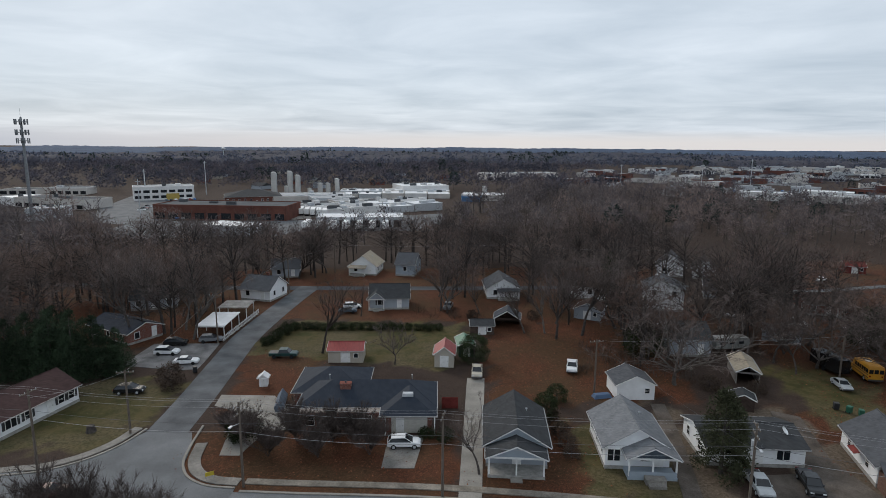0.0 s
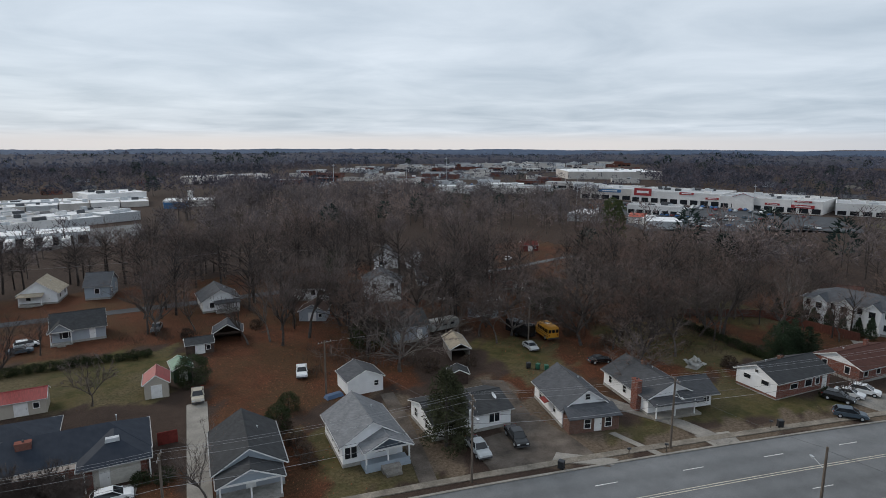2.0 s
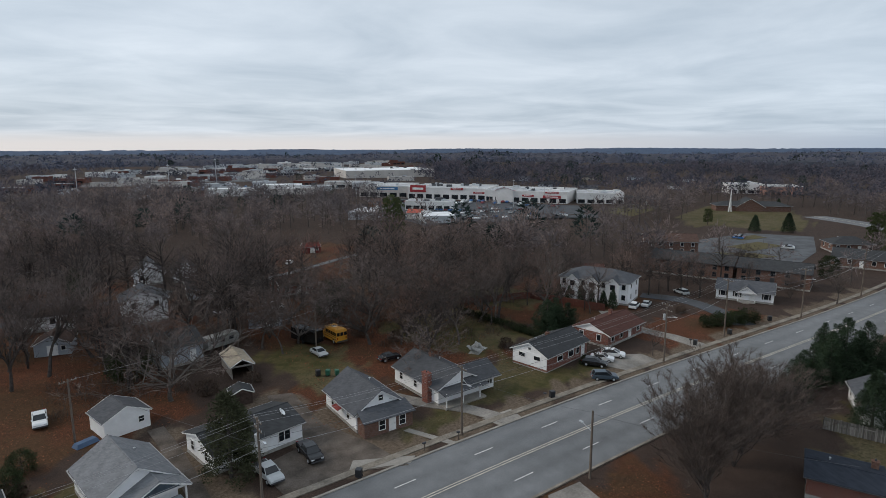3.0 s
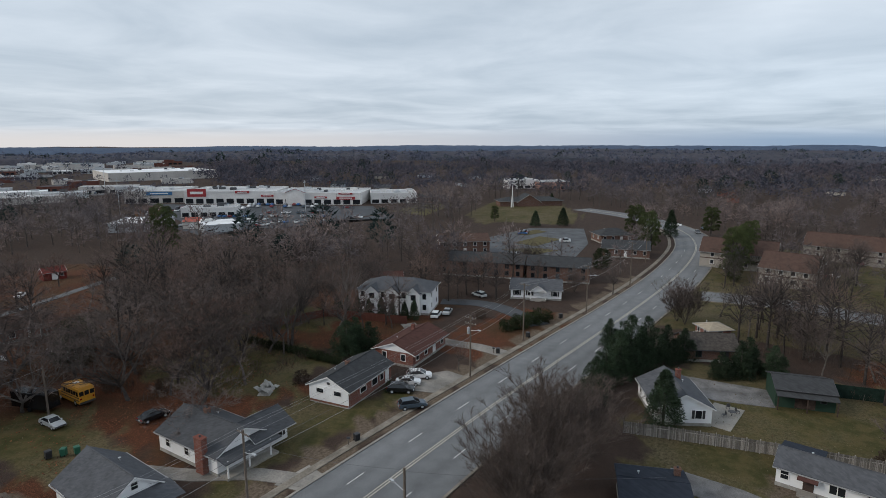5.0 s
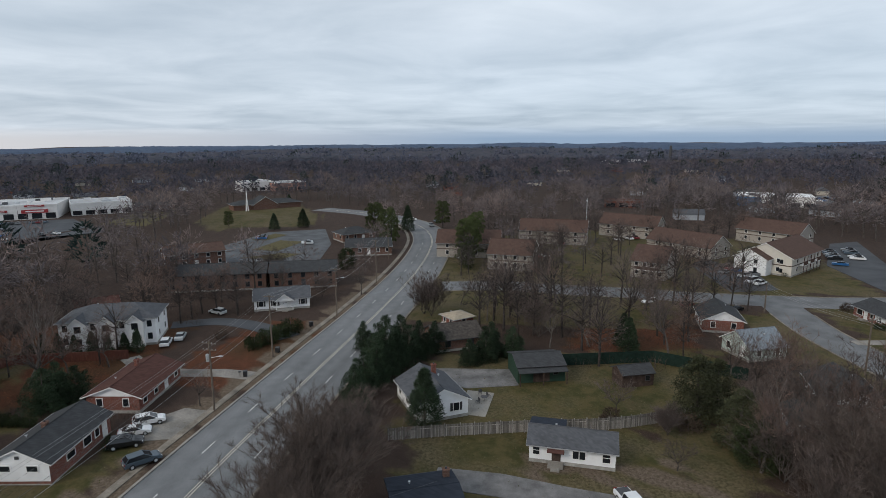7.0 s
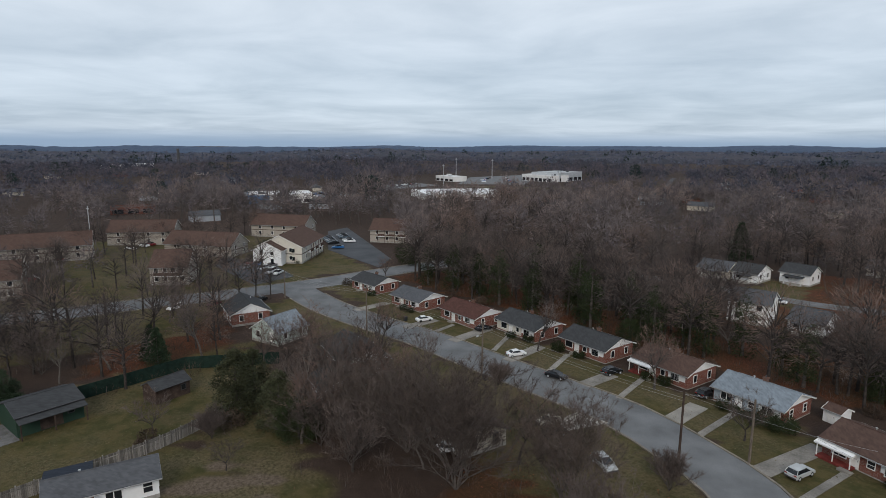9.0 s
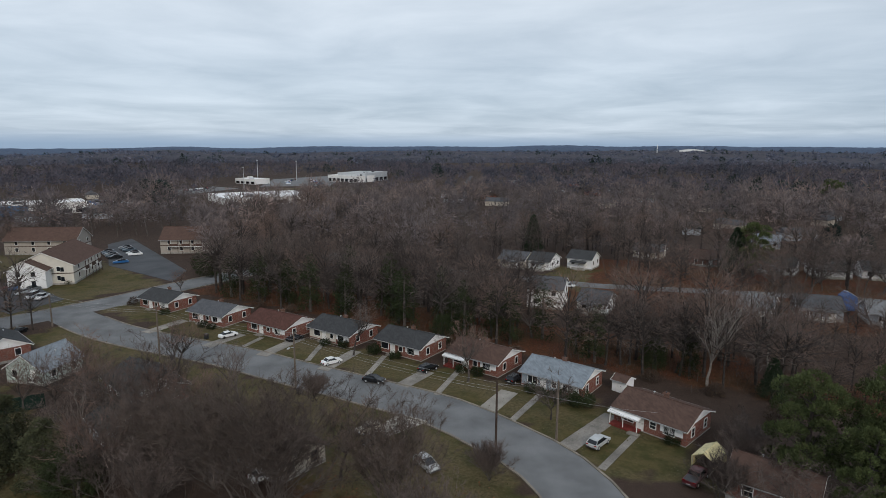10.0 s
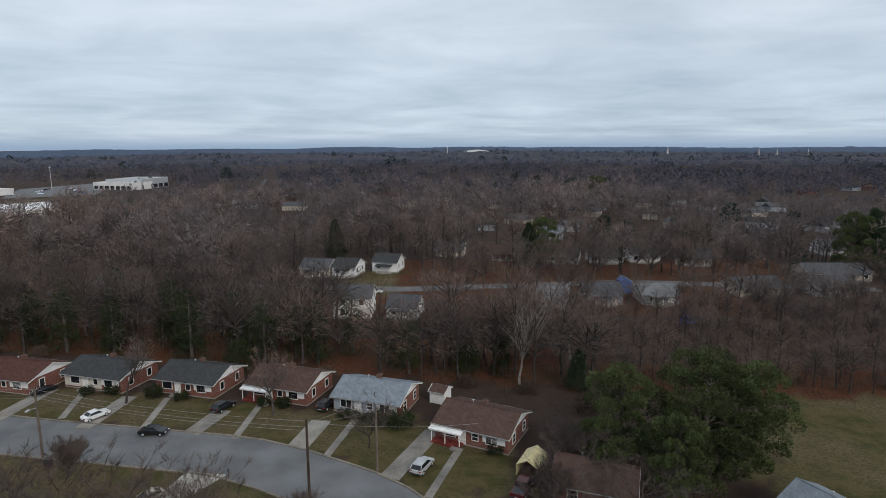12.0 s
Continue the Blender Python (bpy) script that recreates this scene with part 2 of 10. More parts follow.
LINE_WHITE = mat("road_line_white", (0.62, 0.62, 0.60), rough=0.7, var=0.22, scale=2, fine=20)
LINE_YELLOW = mat("road_line_yellow", (0.52, 0.48, 0.39), rough=0.7, var=0.22, scale=2, fine=20)
POLE_WOOD = mat("weathered_pole_wood", (0.14, 0.115, 0.095), rough=0.9, var=0.3, stretch=(6, 6, 0.6))
FENCE_WOOD = mat("grey_fence_wood", (0.23, 0.215, 0.20), rough=0.9, var=0.35, stretch=(5, 5, 0.6), spread=0.45)
DARK_WOOD = mat("dark_stained_wood", (0.07, 0.05, 0.042), rough=0.9, var=0.3, spread=0.2)
RED_WOOD = mat("red_painted_wood", (0.16, 0.035, 0.03), rough=0.8, var=0.25)
RUBBER = mat("tyre_rubber", (0.02, 0.02, 0.021), rough=0.85, var=0.15)
WIRE = mat("wire", (0.09, 0.09, 0.095), rough=0.6, var=0.1)
WIRE_PALE = mat("pale_wire", (0.30, 0.30, 0.31), rough=0.5, var=0.1)
BARK = mat("bark", (0.080, 0.069, 0.064), rough=0.95, var=0.35, scale=2, fine=20, spread=0.35)
BARK_GREY = mat("grey_bark", (0.118, 0.104, 0.094), rough=0.9, var=0.35, scale=1.2, fine=12, spread=0.2)
BARK_PALE = mat("pale_bark", (0.20, 0.182, 0.165), rough=0.9, var=0.35, scale=1.2, fine=12, spread=0.2)
TWIG = mat("twigs", (0.112, 0.090, 0.082), rough=0.95, var=0.3, scale=0.3, fine=4, bump=0, spread=0.4)
TWIG_RED = mat("reddish_twigs", (0.140, 0.097, 0.082), rough=0.95, var=0.3, scale=0.3, fine=4, bump=0, spread=0.3)
TWIG_BROWN = mat("brown_twigs", (0.102, 0.081, 0.071), rough=0.95, var=0.35, scale=0.3, fine=4, bump=0, spread=0.25)
TWIG_PALE = mat("pale_twigs", (0.19, 0.168, 0.152), rough=0.95, var=0.3, scale=0.3, fine=4, bump=0, spread=0.3)


def woods_mat(name, cool, warm, dark):
    """Sprays of bare twigs: each tree of a wood has a hue and a depth of its own, kept as numbers on its corners."""
    m, N, Lk, bs = base_material(name)
    tone = N.new("ShaderNodeAttribute")
    tone.attribute_name = "tone"
    hue = N.new("ShaderNodeValToRGB")
    e = hue.color_ramp.elements
    e[0].position, e[0].color = 0.0, (*dark, 1)
    e[1].position, e[1].color = 1.0, (*warm, 1)
    c = e.new(0.45)
    c.color = (*cool, 1)
    Lk.new(tone.outputs["Fac"], hue.inputs[0])
    tc = N.new("ShaderNodeTexCoord")
    b = N.new("ShaderNodeTexNoise")
    b.inputs["Scale"].default_value, b.inputs["Detail"].default_value = 0.35, 4
    Lk.new(tc.outputs["Object"], b.inputs["Vector"])
    r = N.new("ShaderNodeMapRange")
    r.inputs["From Min"].default_value, r.inputs["From Max"].default_value = 0.3, 0.7
    r.inputs["To Min"].default_value, r.inputs["To Max"].default_value = 0.65, 1.35
    Lk.new(b.outputs["Fac"], r.inputs["Value"])
    sc = N.new("ShaderNodeVectorMath")
    sc.operation = "SCALE"
    Lk.new(hue.outputs[0], sc.inputs[0])
    Lk.new(r.outputs[0], sc.inputs["Scale"])
    Lk.new(sc.outputs[0], bs.inputs["Base Color"])
    bs.inputs["Roughness"].default_value = 0.95
    return m


# a slight cool haze is mixed into the woods' twig colour, not the grove's
WOODS = woods_mat("hazed_woods_twigs", (0.150, 0.130, 0.132), (0.225, 0.172, 0.158), (0.078, 0.070, 0.076))
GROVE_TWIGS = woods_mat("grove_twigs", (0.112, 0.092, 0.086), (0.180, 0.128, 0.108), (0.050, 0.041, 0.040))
NEEDLES = mat("dark_needles", (0.031, 0.048, 0.027), rough=0.8, var=0.45, scale=0.8, fine=5, bump=0, spread=0.25)
PINE = mat("pine_needles", (0.072, 0.090, 0.036), rough=0.8, var=0.4, scale=0.5, fine=4, bump=0, spread=0.2)
HOLLY = mat("broad_evergreen_leaves", (0.030, 0.040, 0.018), rough=0.9, var=0.45, scale=0.8, fine=5, bump=0, spread=0.25)
OLIVE_LEAF = mat("olive_cedar_leaves", (0.048, 0.052, 0.028), rough=0.75, var=0.45, scale=0.8, fine=5, bump=0, spread=0.2)
FAR_PINE = mat("far_evergreens", (0.026, 0.042, 0.038), rough=0.9, var=0.4, scale=0.05, fine=0.5, bump=0)
# distance haze is put into these four base colours as a blue cast
WOODS_MID_HAZE = woods_mat("hazed_distant_woods", (0.084, 0.082, 0.104), (0.130, 0.112, 0.124), (0.046, 0.052, 0.070))
WOODS_FAR_HAZE = woods_mat("hazed_far_woods", (0.100, 0.110, 0.150), (0.130, 0.132, 0.165), (0.062, 0.076, 0.108))
CANOPY_HAZE = woods_mat("hazed_far_canopy", (0.052, 0.052, 0.066), (0.068, 0.063, 0.074), (0.030, 0.036, 0.046))
RIDGE_HAZE = woods_mat("hazed_ridge_canopy", (0.056, 0.082, 0.132), (0.068, 0.092, 0.140), (0.044, 0.066, 0.110))


def sparse(m):
    """Light passes through a spray of twigs or needles as well as off it."""
    N, Lk = m.node_tree.nodes, m.node_tree.links
    bs, out = N["Principled BSDF"], N["Material Output"]
    tr, mix = N.new("ShaderNodeBsdfTranslucent"), N.new("ShaderNodeMixShader")
    Lk.new(bs.inputs["Base Color"].links[0].from_socket, tr.inputs["Color"])
    mix.inputs[0].default_value = 0.15
    Lk.new(bs.outputs[0], mix.inputs[1])
    Lk.new(tr.outputs[0], mix.inputs[2])
    Lk.new(mix.outputs[0], out.inputs["Surface"])


for m in (WOODS_MID_HAZE, WOODS_FAR_HAZE, FAR_PINE, WOODS, GROVE_TWIGS):
    sparse(m)
DRY_BUSH = mat("dry_bush", (0.078, 0.056, 0.043), rough=0.95, var=0.4, scale=0.8, fine=5, bump=0, spread=0.3)

# ---- mesh tools ----
class Geo:
    """A growing mesh: corners and faces."""

    def __init__(self):
        self.v, self.f = [], []

    def poly(self, pts):
        n = len(self.v)
        self.v += [tuple(p) for p in pts]
        self.f.append(tuple(range(n, n + len(pts))))
        return self

    def box(self, x0, x1, y0, y1, z0, z1, taper=0.0):
        n = len(self.v)
        t = taper
        self.v += [(x0, y0, z0), (x1, y0, z0), (x1, y1, z0), (x0, y1, z0),
                   (x0 + t, y0 + t, z1), (x1 - t, y0 + t, z1), (x1 - t, y1 - t, z1), (x0 + t, y1 - t, z1)]
        self.f += [(n + 3, n + 2, n + 1, n), (n + 4, n + 5, n + 6, n + 7), (n, n + 1, n + 5, n + 4),
                   (n + 1, n + 2, n + 6, n + 5), (n + 2, n + 3, n + 7, n + 6), (n + 3, n, n + 4, n + 7)]
        return self

    def prism(self, pts, z0, z1):
        """A flat outline, counter-clockwise, from z0 up to z1."""
        k, n = len(pts), len(self.v)
        self.v += [(x, y, z0) for x, y in pts] + [(x, y, z1) for x, y in pts]
        self.f += [tuple(range(n + k - 1, n - 1, -1)), tuple(range(n + k, n + 2 * k))]
        self.f += [(n + i, n + (i + 1) % k, n + k + (i + 1) % k, n + k + i) for i in range(k)]
        return self

    def extrude_y(self, prof, y0, y1):
        """A profile in x and z, swept from y0 to y1."""
        k, n = len(prof), len(self.v)
        self.v += [(x, y0, z) for x, z in prof] + [(x, y1, z) for x, z in prof]
        self.f += [tuple(range(n, n + k)), tuple(range(n + 2 * k - 1, n + k - 1, -1))]
        self.f += [(n + (i + 1) % k, n + i, n + k + i, n + k + (i + 1) % k) for i in range(k)]
        return self

    def slab(self, quad, thick):
        """A tilted plate under four or three corners given counter-clockwise from outside."""
        q = [Vector(p) for p in quad]
        nrm = (q[1] - q[0]).cross(q[2] - q[0]).normalized()
        k, n = len(q), len(self.v)
        self.v += [tuple(p) for p in q] + [tuple(p - nrm * thick) for p in q]
        self.f += [tuple(range(n, n + k)), tuple(range(n + 2 * k - 1, n + k - 1, -1))]
        self.f += [(n + i, n + k + i, n + k + (i + 1) % k, n + (i + 1) % k) for i in range(k)]
        return self

    def tube(self, a, b, r0, r1, sides=6, cap=True):
        a, b = Vector(a), Vector(b)
        d = (b - a).normalized()
        u = d.cross(Vector((0, 0, 1)) if abs(d.z) < 0.9 else Vector((1, 0, 0))).normalized()
        w = d.cross(u)
        n = len(self.v)
        for p, r in ((a, r0), (b, r1)):
            for i in range(sides):
                c = 2 * math.pi * i / sides
                self.v.append(tuple(p + u * (r * math.cos(c)) + w * (r * math.sin(c))))
        self.f += [(n + (i + 1) % sides, n + i, n + sides + i, n + sides + (i + 1) % sides) for i in range(sides)]
        if cap:
            self.f += [tuple(range(n, n + sides)), tuple(range(n + 2 * sides - 1, n + sides - 1, -1))]
        return self

    def lathe(self, prof, sides=16):
        """Rings of (radius, height) round the z axis, closed at both ends."""
        n = len(self.v)
        for r, z in prof:
            self.v += [(r * math.cos(2 * math.pi * i / sides), r * math.sin(2 * math.pi * i / sides), z) for i in range(sides)]
        for j in range(len(prof) - 1):
            o = n + j * sides
            self.f += [(o + i, o + (i + 1) % sides, o + sides + (i + 1) % sides, o + sides + i) for i in range(sides)]
        self.f += [tuple(range(n + sides - 1, n - 1, -1)), tuple(range(n + (len(prof) - 1) * sides, n + len(prof) * sides))]
        return self

    def add(self, other, m=None):
        n = len(self.v)
        self.v += [tuple(m @ Vector(p)) for p in other.v] if m else other.v
        self.f += [tuple(i + n for i in f) for f in other.f]
        return self

    def mesh(self, name, material, smooth=False):
        me = bpy.data.meshes.new(name)
        me.from_pydata(self.v, [], self.f)
        me.materials.append(material)
        if smooth:
            me.shade_smooth()
        return me


def thing(name, x, y, z=0.0, rot=0.0, label="", category="", group="", kind=""):
    ob = new(name)
    ob.empty_display_size = 0.5
    ob.matrix_basis = pose(x, y, z, 0, 0, rot)
    return tagged(ob, label, category, group, kind)


def part(name, geo, material, parent=None, label="", smooth=False, at=None):
    """One mesh object under a thing or a part; geo is a Geo or a ready mesh."""
    ob = new(name, geo.mesh(name, material, smooth) if isinstance(geo, Geo) else geo)
    ob.parent = parent
    if at:
        ob.matrix_basis = at
    return tagged(ob, label)


def single(name, geo, material, label="", category="", kind="", group="", smooth=False, at=None):
    """A thing that is one mesh."""
    return tagged(part(name, geo, material, None, "", smooth, at), label, category, group, kind)


def along(line, step=4.0):
    """A smooth curve through the points of a line, cut in short steps."""
    p = [Vector((x, y)) for x, y in line]
    p = [p[0] * 2 - p[1]] + p + [p[-1] * 2 - p[-2]]
    out = []
    for i in range(1, len(p) - 2):
        n = max(1, int((p[i + 1] - p[i]).length / step))
        for k in range(n):
            t = k / n
            a, b, c, d = p[i - 1], p[i], p[i + 1], p[i + 2]
            out.append(0.5 * (2 * b + (c - a) * t + (2 * a - 5 * b + 4 * c - d) * t * t + (3 * b - a - 3 * c + d) * t ** 3))
    return out + [p[-2]]


def offset(line, d):
    """The line moved sideways to its left by d."""
    out = []
    for i, q in enumerate(line):
        t = (line[min(i + 1, len(line) - 1)] - line[max(i - 1, 0)]).normalized()
        out.append(q + Vector((-t.y, t.x)) * d)
    return out


def ribbon(left, right, z0, z1):
    """A solid strip between two lines of the same number of points."""
    g = Geo()
    n = len(left)
    for a, b in zip(left, right):
        g.v += [(a.x, a.y, z1), (b.x, b.y, z1), (b.x, b.y, z0), (a.x, a.y, z0)]
    for i in range(n - 1):
        o = 4 * i
        for k in range(4):
            g.f.append((o + k, o + 4 + k, o + 4 + (k + 1) % 4, o + (k + 1) % 4)[::-1])
    g.f += [(0, 1, 2, 3), (4 * n - 1, 4 * n - 2, 4 * n - 3, 4 * n - 4)]
    return g


def strip_line(line, d0, d1, z0, z1):
    return ribbon(offset(line, d0), offset(line, d1), z0, z1)

# ---- ground ----
def inside(poly, X, Y):
    """How far points lie inside an outline, in metres (negative outside)."""
    d = np.full(X.shape, 1e9)
    ins = np.zeros(X.shape, bool)
    n = len(poly)
    for i in range(n):
        (x0, y0), (x1, y1) = poly[i], poly[(i + 1) % n]
        ex, ey = x1 - x0, y1 - y0
        t = np.clip(((X - x0) * ex + (Y - y0) * ey) / (ex * ex + ey * ey), 0, 1)
        d = np.minimum(d, np.hypot(X - x0 - t * ex, Y - y0 - t * ey))
        cross = ((y0 > Y) != (y1 > Y)) & (X < ex * (Y - y0) / (ey + 1e-12) + x0)
        ins ^= cross
    return np.where(ins, d, -d)


# lie of the land far off: height 4 km out, by bearing (degrees, clockwise from +y)
FAR_Z = [(-180, 36), (-120, 24), (-60, -10), (0, -12), (60, -4), (90, -2), (120, 6), (150, 26), (180, 36)]


def land(x, y):
    """Height of the ground: level round the houses, swelling far off."""
    r = np.hypot(x, y)
    b = np.degrees(np.arctan2(x, y))
    far = np.interp(b, [a for a, _ in FAR_Z], [z for _, z in FAR_Z]) - 12
    t = np.clip((r - 650) / 3400, 0, 1)
    wave = 7 * np.sin(x / 310.0 + 1.3) * np.cos(y / 270.0) + 4 * np.sin((x + y) / 190.0)
    return t * far + np.clip((r - 650) / 1400, 0, 1) * wave


LAWNS = [  # green or straw-green grass
    [(-37, 108), (2, 100), (4, 125), (-34, 128)], [(17, 62), (30, 60), (28, 80), (18, 80)], [(56, 78), (66, 76), (72, 96), (58, 104)],
    [(68, 57), (88, 50), (104, 44), (90, 58), (88, 66), (72, 68)], [(52, 56), (66, 52), (66, 60), (56, 62)], [(84, 70), (108, 70), (110, 95), (86, 98)],
    [(118, 82), (134, 82), (132, 110), (112, 108)], [(98, -3), (112, -5), (112, -32), (97, -30)], [(78, 12), (97, 14), (98, -20), (78, -22)], [(98, 16), (128, 8), (126, -46), (98, -38)], [(160, 20), (250, 0), (280, -60), (240, -140), (168, -100), (150, -40)],
    [(20, -62), (34, -60), (46, -68), (62, -72.5), (96, -76), (130, -77), (132, -88), (100, -86), (70, -84), (44, -80), (24, -74)], [(36, -48), (46, -59), (60, -64), (90, -66), (112, -67), (104, -54), (80, -46), (44, -40)],
    [(-80, -48), (-4, -54), (-10, -79), (-19, -90), (-38, -92), (-80, -90)], [(52, -150), (66, -150), (66, -180), (54, -180)], [(294, 104), (302, 62), (330, 58), (400, 84), (392, 128), (330, 122)],
    [(168, -86), (214, -92), (240, -130), (200, -122), (160, -108)], [(-62, 70), (-44, 72), (-42, 92), (-58, 96)], [(190, -52), (204, -60), (200, -100), (178, -100)], [(96, -84), (160, -100), (160, -84), (100, -78)],
    [(77, -19), (98, -22), (96, -33), (86, -31), (73, -25)], [(150, 20), (140, -40), (160, -56), (172, -4)], [(110, -56), (150, -62), (148, -78), (112, -72)],
]
LITTER = [  # fallen oak leaves
    [(94, 146), (112, 140), (148, 182), (146, 200), (122, 200)],
    [(-17, -90), (-80, -91), (-80, -106), (8, -104), (6, -94)], [(12, -172), (-80, -174), (-80, -200), (14, -200)], [(112, 36), (152, 27), (150, 46), (118, 58)],
    [(12, -93), (60, -97), (110, -102), (150, -106), (142, -126), (70, -116), (14, -112)],
    [(70, -126), (-40, -140), (-60, -206), (60, -200)],
    [(66, 76), (92, 64), (94, 86), (70, 98)],
    [(8, 84), (40, 88), (46, 130), (10, 128)], [(-34, 62), (2, 60), (2, 76), (-34, 76)], [(-34, 84), (-22, 82), (-22, 104), (-36, 110)],
    [(4, 60), (20, 60), (20, 80), (4, 78)], [(50, 66), (66, 66), (64, 84), (50, 84)], [(48, 40), (66, 32), (74, 34), (60, 20), (40, 10), (30, 34)],
    [(-60, 130), (60, 126), (70, 190), (-70, 180)], [(0, -190), (-70, -190), (-70, -206), (0, -212)],
    [(110, 62), (150, 62), (150, 100), (110, 90)], [(118, 44), (150, 36), (150, 46), (120, 52)], [(128, -18), (160, -30), (150, -52), (120, -40)],
    [(-120, 100), (-44, 112), (-44, 150), (-130, 160)], [(26, -30), (60, -30), (70, -52), (40, -48)], [(60, 84), (130, 68), (130, 130), (64, 132)],
]
BARE = [  # trodden earth
    [(87.5, 2), (83.2, -14), (79, -22), (84, -24), (88, -14), (90, -2)],
    [(46, 54), (66, 50.4), (91, 45), (110, 40.4), (135, 34), (160, 27.7), (197, 19.4), (198, 23.6), (161, 32), (136, 38.4), (111, 44.8), (92, 49.4), (67, 54.8), (47, 58.6)],
    [(43, 56), (54, 50), (54, 70), (52, 84), (46, 84)], [(30, 62), (34, 60), (36, 84), (32, 90)],
]


def build_ground():
    def axis(lo, hi, step):
        core = list(np.arange(lo, hi + step, step))
        out, s, x = [], step, hi
        while x < 4900:
            s *= 1.13
            x += s
            out.append(min(x, 4950))
        back, s, x = [], step, lo
        while x > -4900:
            s *= 1.13
            x -= s
            back.append(max(x, -4950))
        return np.array(back[::-1] + core + out)

    xs, ys = axis(-90, 210, 2.5), axis(-215, 200, 2.5)
    X, Y = np.meshgrid(xs, ys)
    Z = land(X, Y)
    Z -= 0.02
    nx, ny = len(xs), len(ys)
    co = np.stack([X, Y, Z], -1).reshape(-1, 3)
    i = np.arange(nx - 1)[None, :] + nx * np.arange(ny - 1)[:, None]
    quads = np.stack([i, i + 1, i + nx + 1, i + nx], -1).reshape(-1, 4)
    me = bpy.data.meshes.new("ground")
    me.vertices.add(len(co))
    me.vertices.foreach_set("co", co.ravel())
    me.loops.add(quads.size)
    me.loops.foreach_set("vertex_index", quads.ravel())
    me.polygons.add(len(quads))
    me.polygons.foreach_set("loop_start", np.arange(0, quads.size, 4))
    me.update(calc_edges=True)
    wob = 2.0 * np.sin(X * 0.55 + 2 * np.sin(Y * 0.31)) * np.cos(Y * 0.47) + 1.2 * np.sin(X * 1.3 + Y * 0.9)
    for key, polys, soft in (("lawn", LAWNS, 5.0), ("litter", LITTER, 6.0), ("bare", BARE, 3.0)):
        val = np.zeros(X.shape)
        for p in polys:
            val = np.maximum(val, np.clip(0.5 + (inside(p, X, Y) + wob) / soft, 0, 1))
        me.attributes.new(key, "FLOAT", "POINT").data.foreach_set("value", val.ravel().astype(np.float32))
    me.shade_smooth()
    m, N, Lk, bs = base_material("ground_cover")
    tc = N.new("ShaderNodeTexCoord")

    def tex(scale, detail=5, rough=0.6):
        n = N.new("ShaderNodeTexNoise")
        n.inputs["Scale"].default_value, n.inputs["Detail"].default_value, n.inputs["Roughness"].default_value = scale, detail, rough
        Lk.new(tc.outputs["Object"], n.inputs["Vector"])
        return n.outputs["Fac"]

    def ramp(fac, a, b, lo=0.35, hi=0.65):
        r = N.new("ShaderNodeValToRGB")
        r.color_ramp.elements[0].position, r.color_ramp.elements[0].color = lo, (*a, 1)
        r.color_ramp.elements[1].position, r.color_ramp.elements[1].color = hi, (*b, 1)
        Lk.new(fac, r.inputs[0])
        return r.outputs[0]

    def blend(fac, a, b):
        x = N.new("ShaderNodeMix")
        x.data_type = "RGBA"
        Lk.new(fac, x.inputs[0])
        Lk.new(a, x.inputs[6])
        Lk.new(b, x.inputs[7])
        return x.outputs[2]

    def attr(key, noise_fac, gain=0.5):
        a = N.new("ShaderNodeAttribute")
        a.attribute_name = key
        n = N.new("ShaderNodeMath")
        n.operation = "MULTIPLY_ADD"
        n.inputs[1].default_value, n.inputs[2].default_value = gain, -gain / 2
        Lk.new(noise_fac, n.inputs[0])
        s = N.new("ShaderNodeMath")
        s.operation = "ADD"
        Lk.new(a.outputs["Fac"], s.inputs[0])
        Lk.new(n.outputs[0], s.inputs[1])
        r = N.new("ShaderNodeMapRange")
        r.inputs["From Min"].default_value, r.inputs["From Max"].default_value = 0.28, 0.62
        Lk.new(s.outputs[0], r.inputs["Value"])
        return r.outputs[0]

    coarse, mid, fine, speck = tex(0.07), tex(0.4, 6, 0.65), tex(2.2, 8, 0.75), tex(7.0, 4, 0.8)
    floor_c = blend(fine, ramp(mid, (0.032, 0.023, 0.019), (0.058, 0.042, 0.034)), ramp(speck, (0.020, 0.015, 0.013), (0.105, 0.067, 0.050), 0.42, 0.62))
    green = ramp(mid, (0.042, 0.046, 0.015), (0.082, 0.068, 0.028), 0.40, 0.58)
    straw = ramp(fine, (0.056, 0.045, 0.025), (0.160, 0.131, 0.080), 0.40, 0.62)
    lawn_c = blend(ramp(coarse, (0.05, 0.05, 0.05), (0.8, 0.8, 0.8), 0.42, 0.60), green, straw)
    lawn_c = blend(ramp(speck, (0.45, 0.45, 0.45), (0.0, 0.0, 0.0), 0.36, 0.50), lawn_c, ramp(fine, (0.050, 0.032, 0.018), (0.105, 0.062, 0.032)))
    litter_c = blend(ramp(fine, (0.0, 0.0, 0.0), (1, 1, 1), 0.38, 0.62), ramp(mid, (0.042, 0.018, 0.011), (0.092, 0.036, 0.019)), ramp(speck, (0.026, 0.012, 0.007), (0.215, 0.084, 0.043), 0.43, 0.62))
    litter_c = blend(ramp(coarse, (0.55, 0.55, 0.55), (0.0, 0.0, 0.0), 0.40, 0.56), litter_c, ramp(fine, (0.036, 0.026, 0.013), (0.080, 0.055, 0.028), 0.40, 0.60))
    bare_c = ramp(fine, (0.075, 0.056, 0.040), (0.155, 0.120, 0.090), 0.40, 0.60)
    c = blend(attr("litter", mid, 0.5), floor_c, litter_c)
    c = blend(attr("lawn", mid, 0.6), c, lawn_c)
    c = blend(attr("bare", mid, 0.3), c, bare_c)
    Lk.new(c, bs.inputs["Base Color"])
    bs.inputs["Roughness"].default_value = 0.95
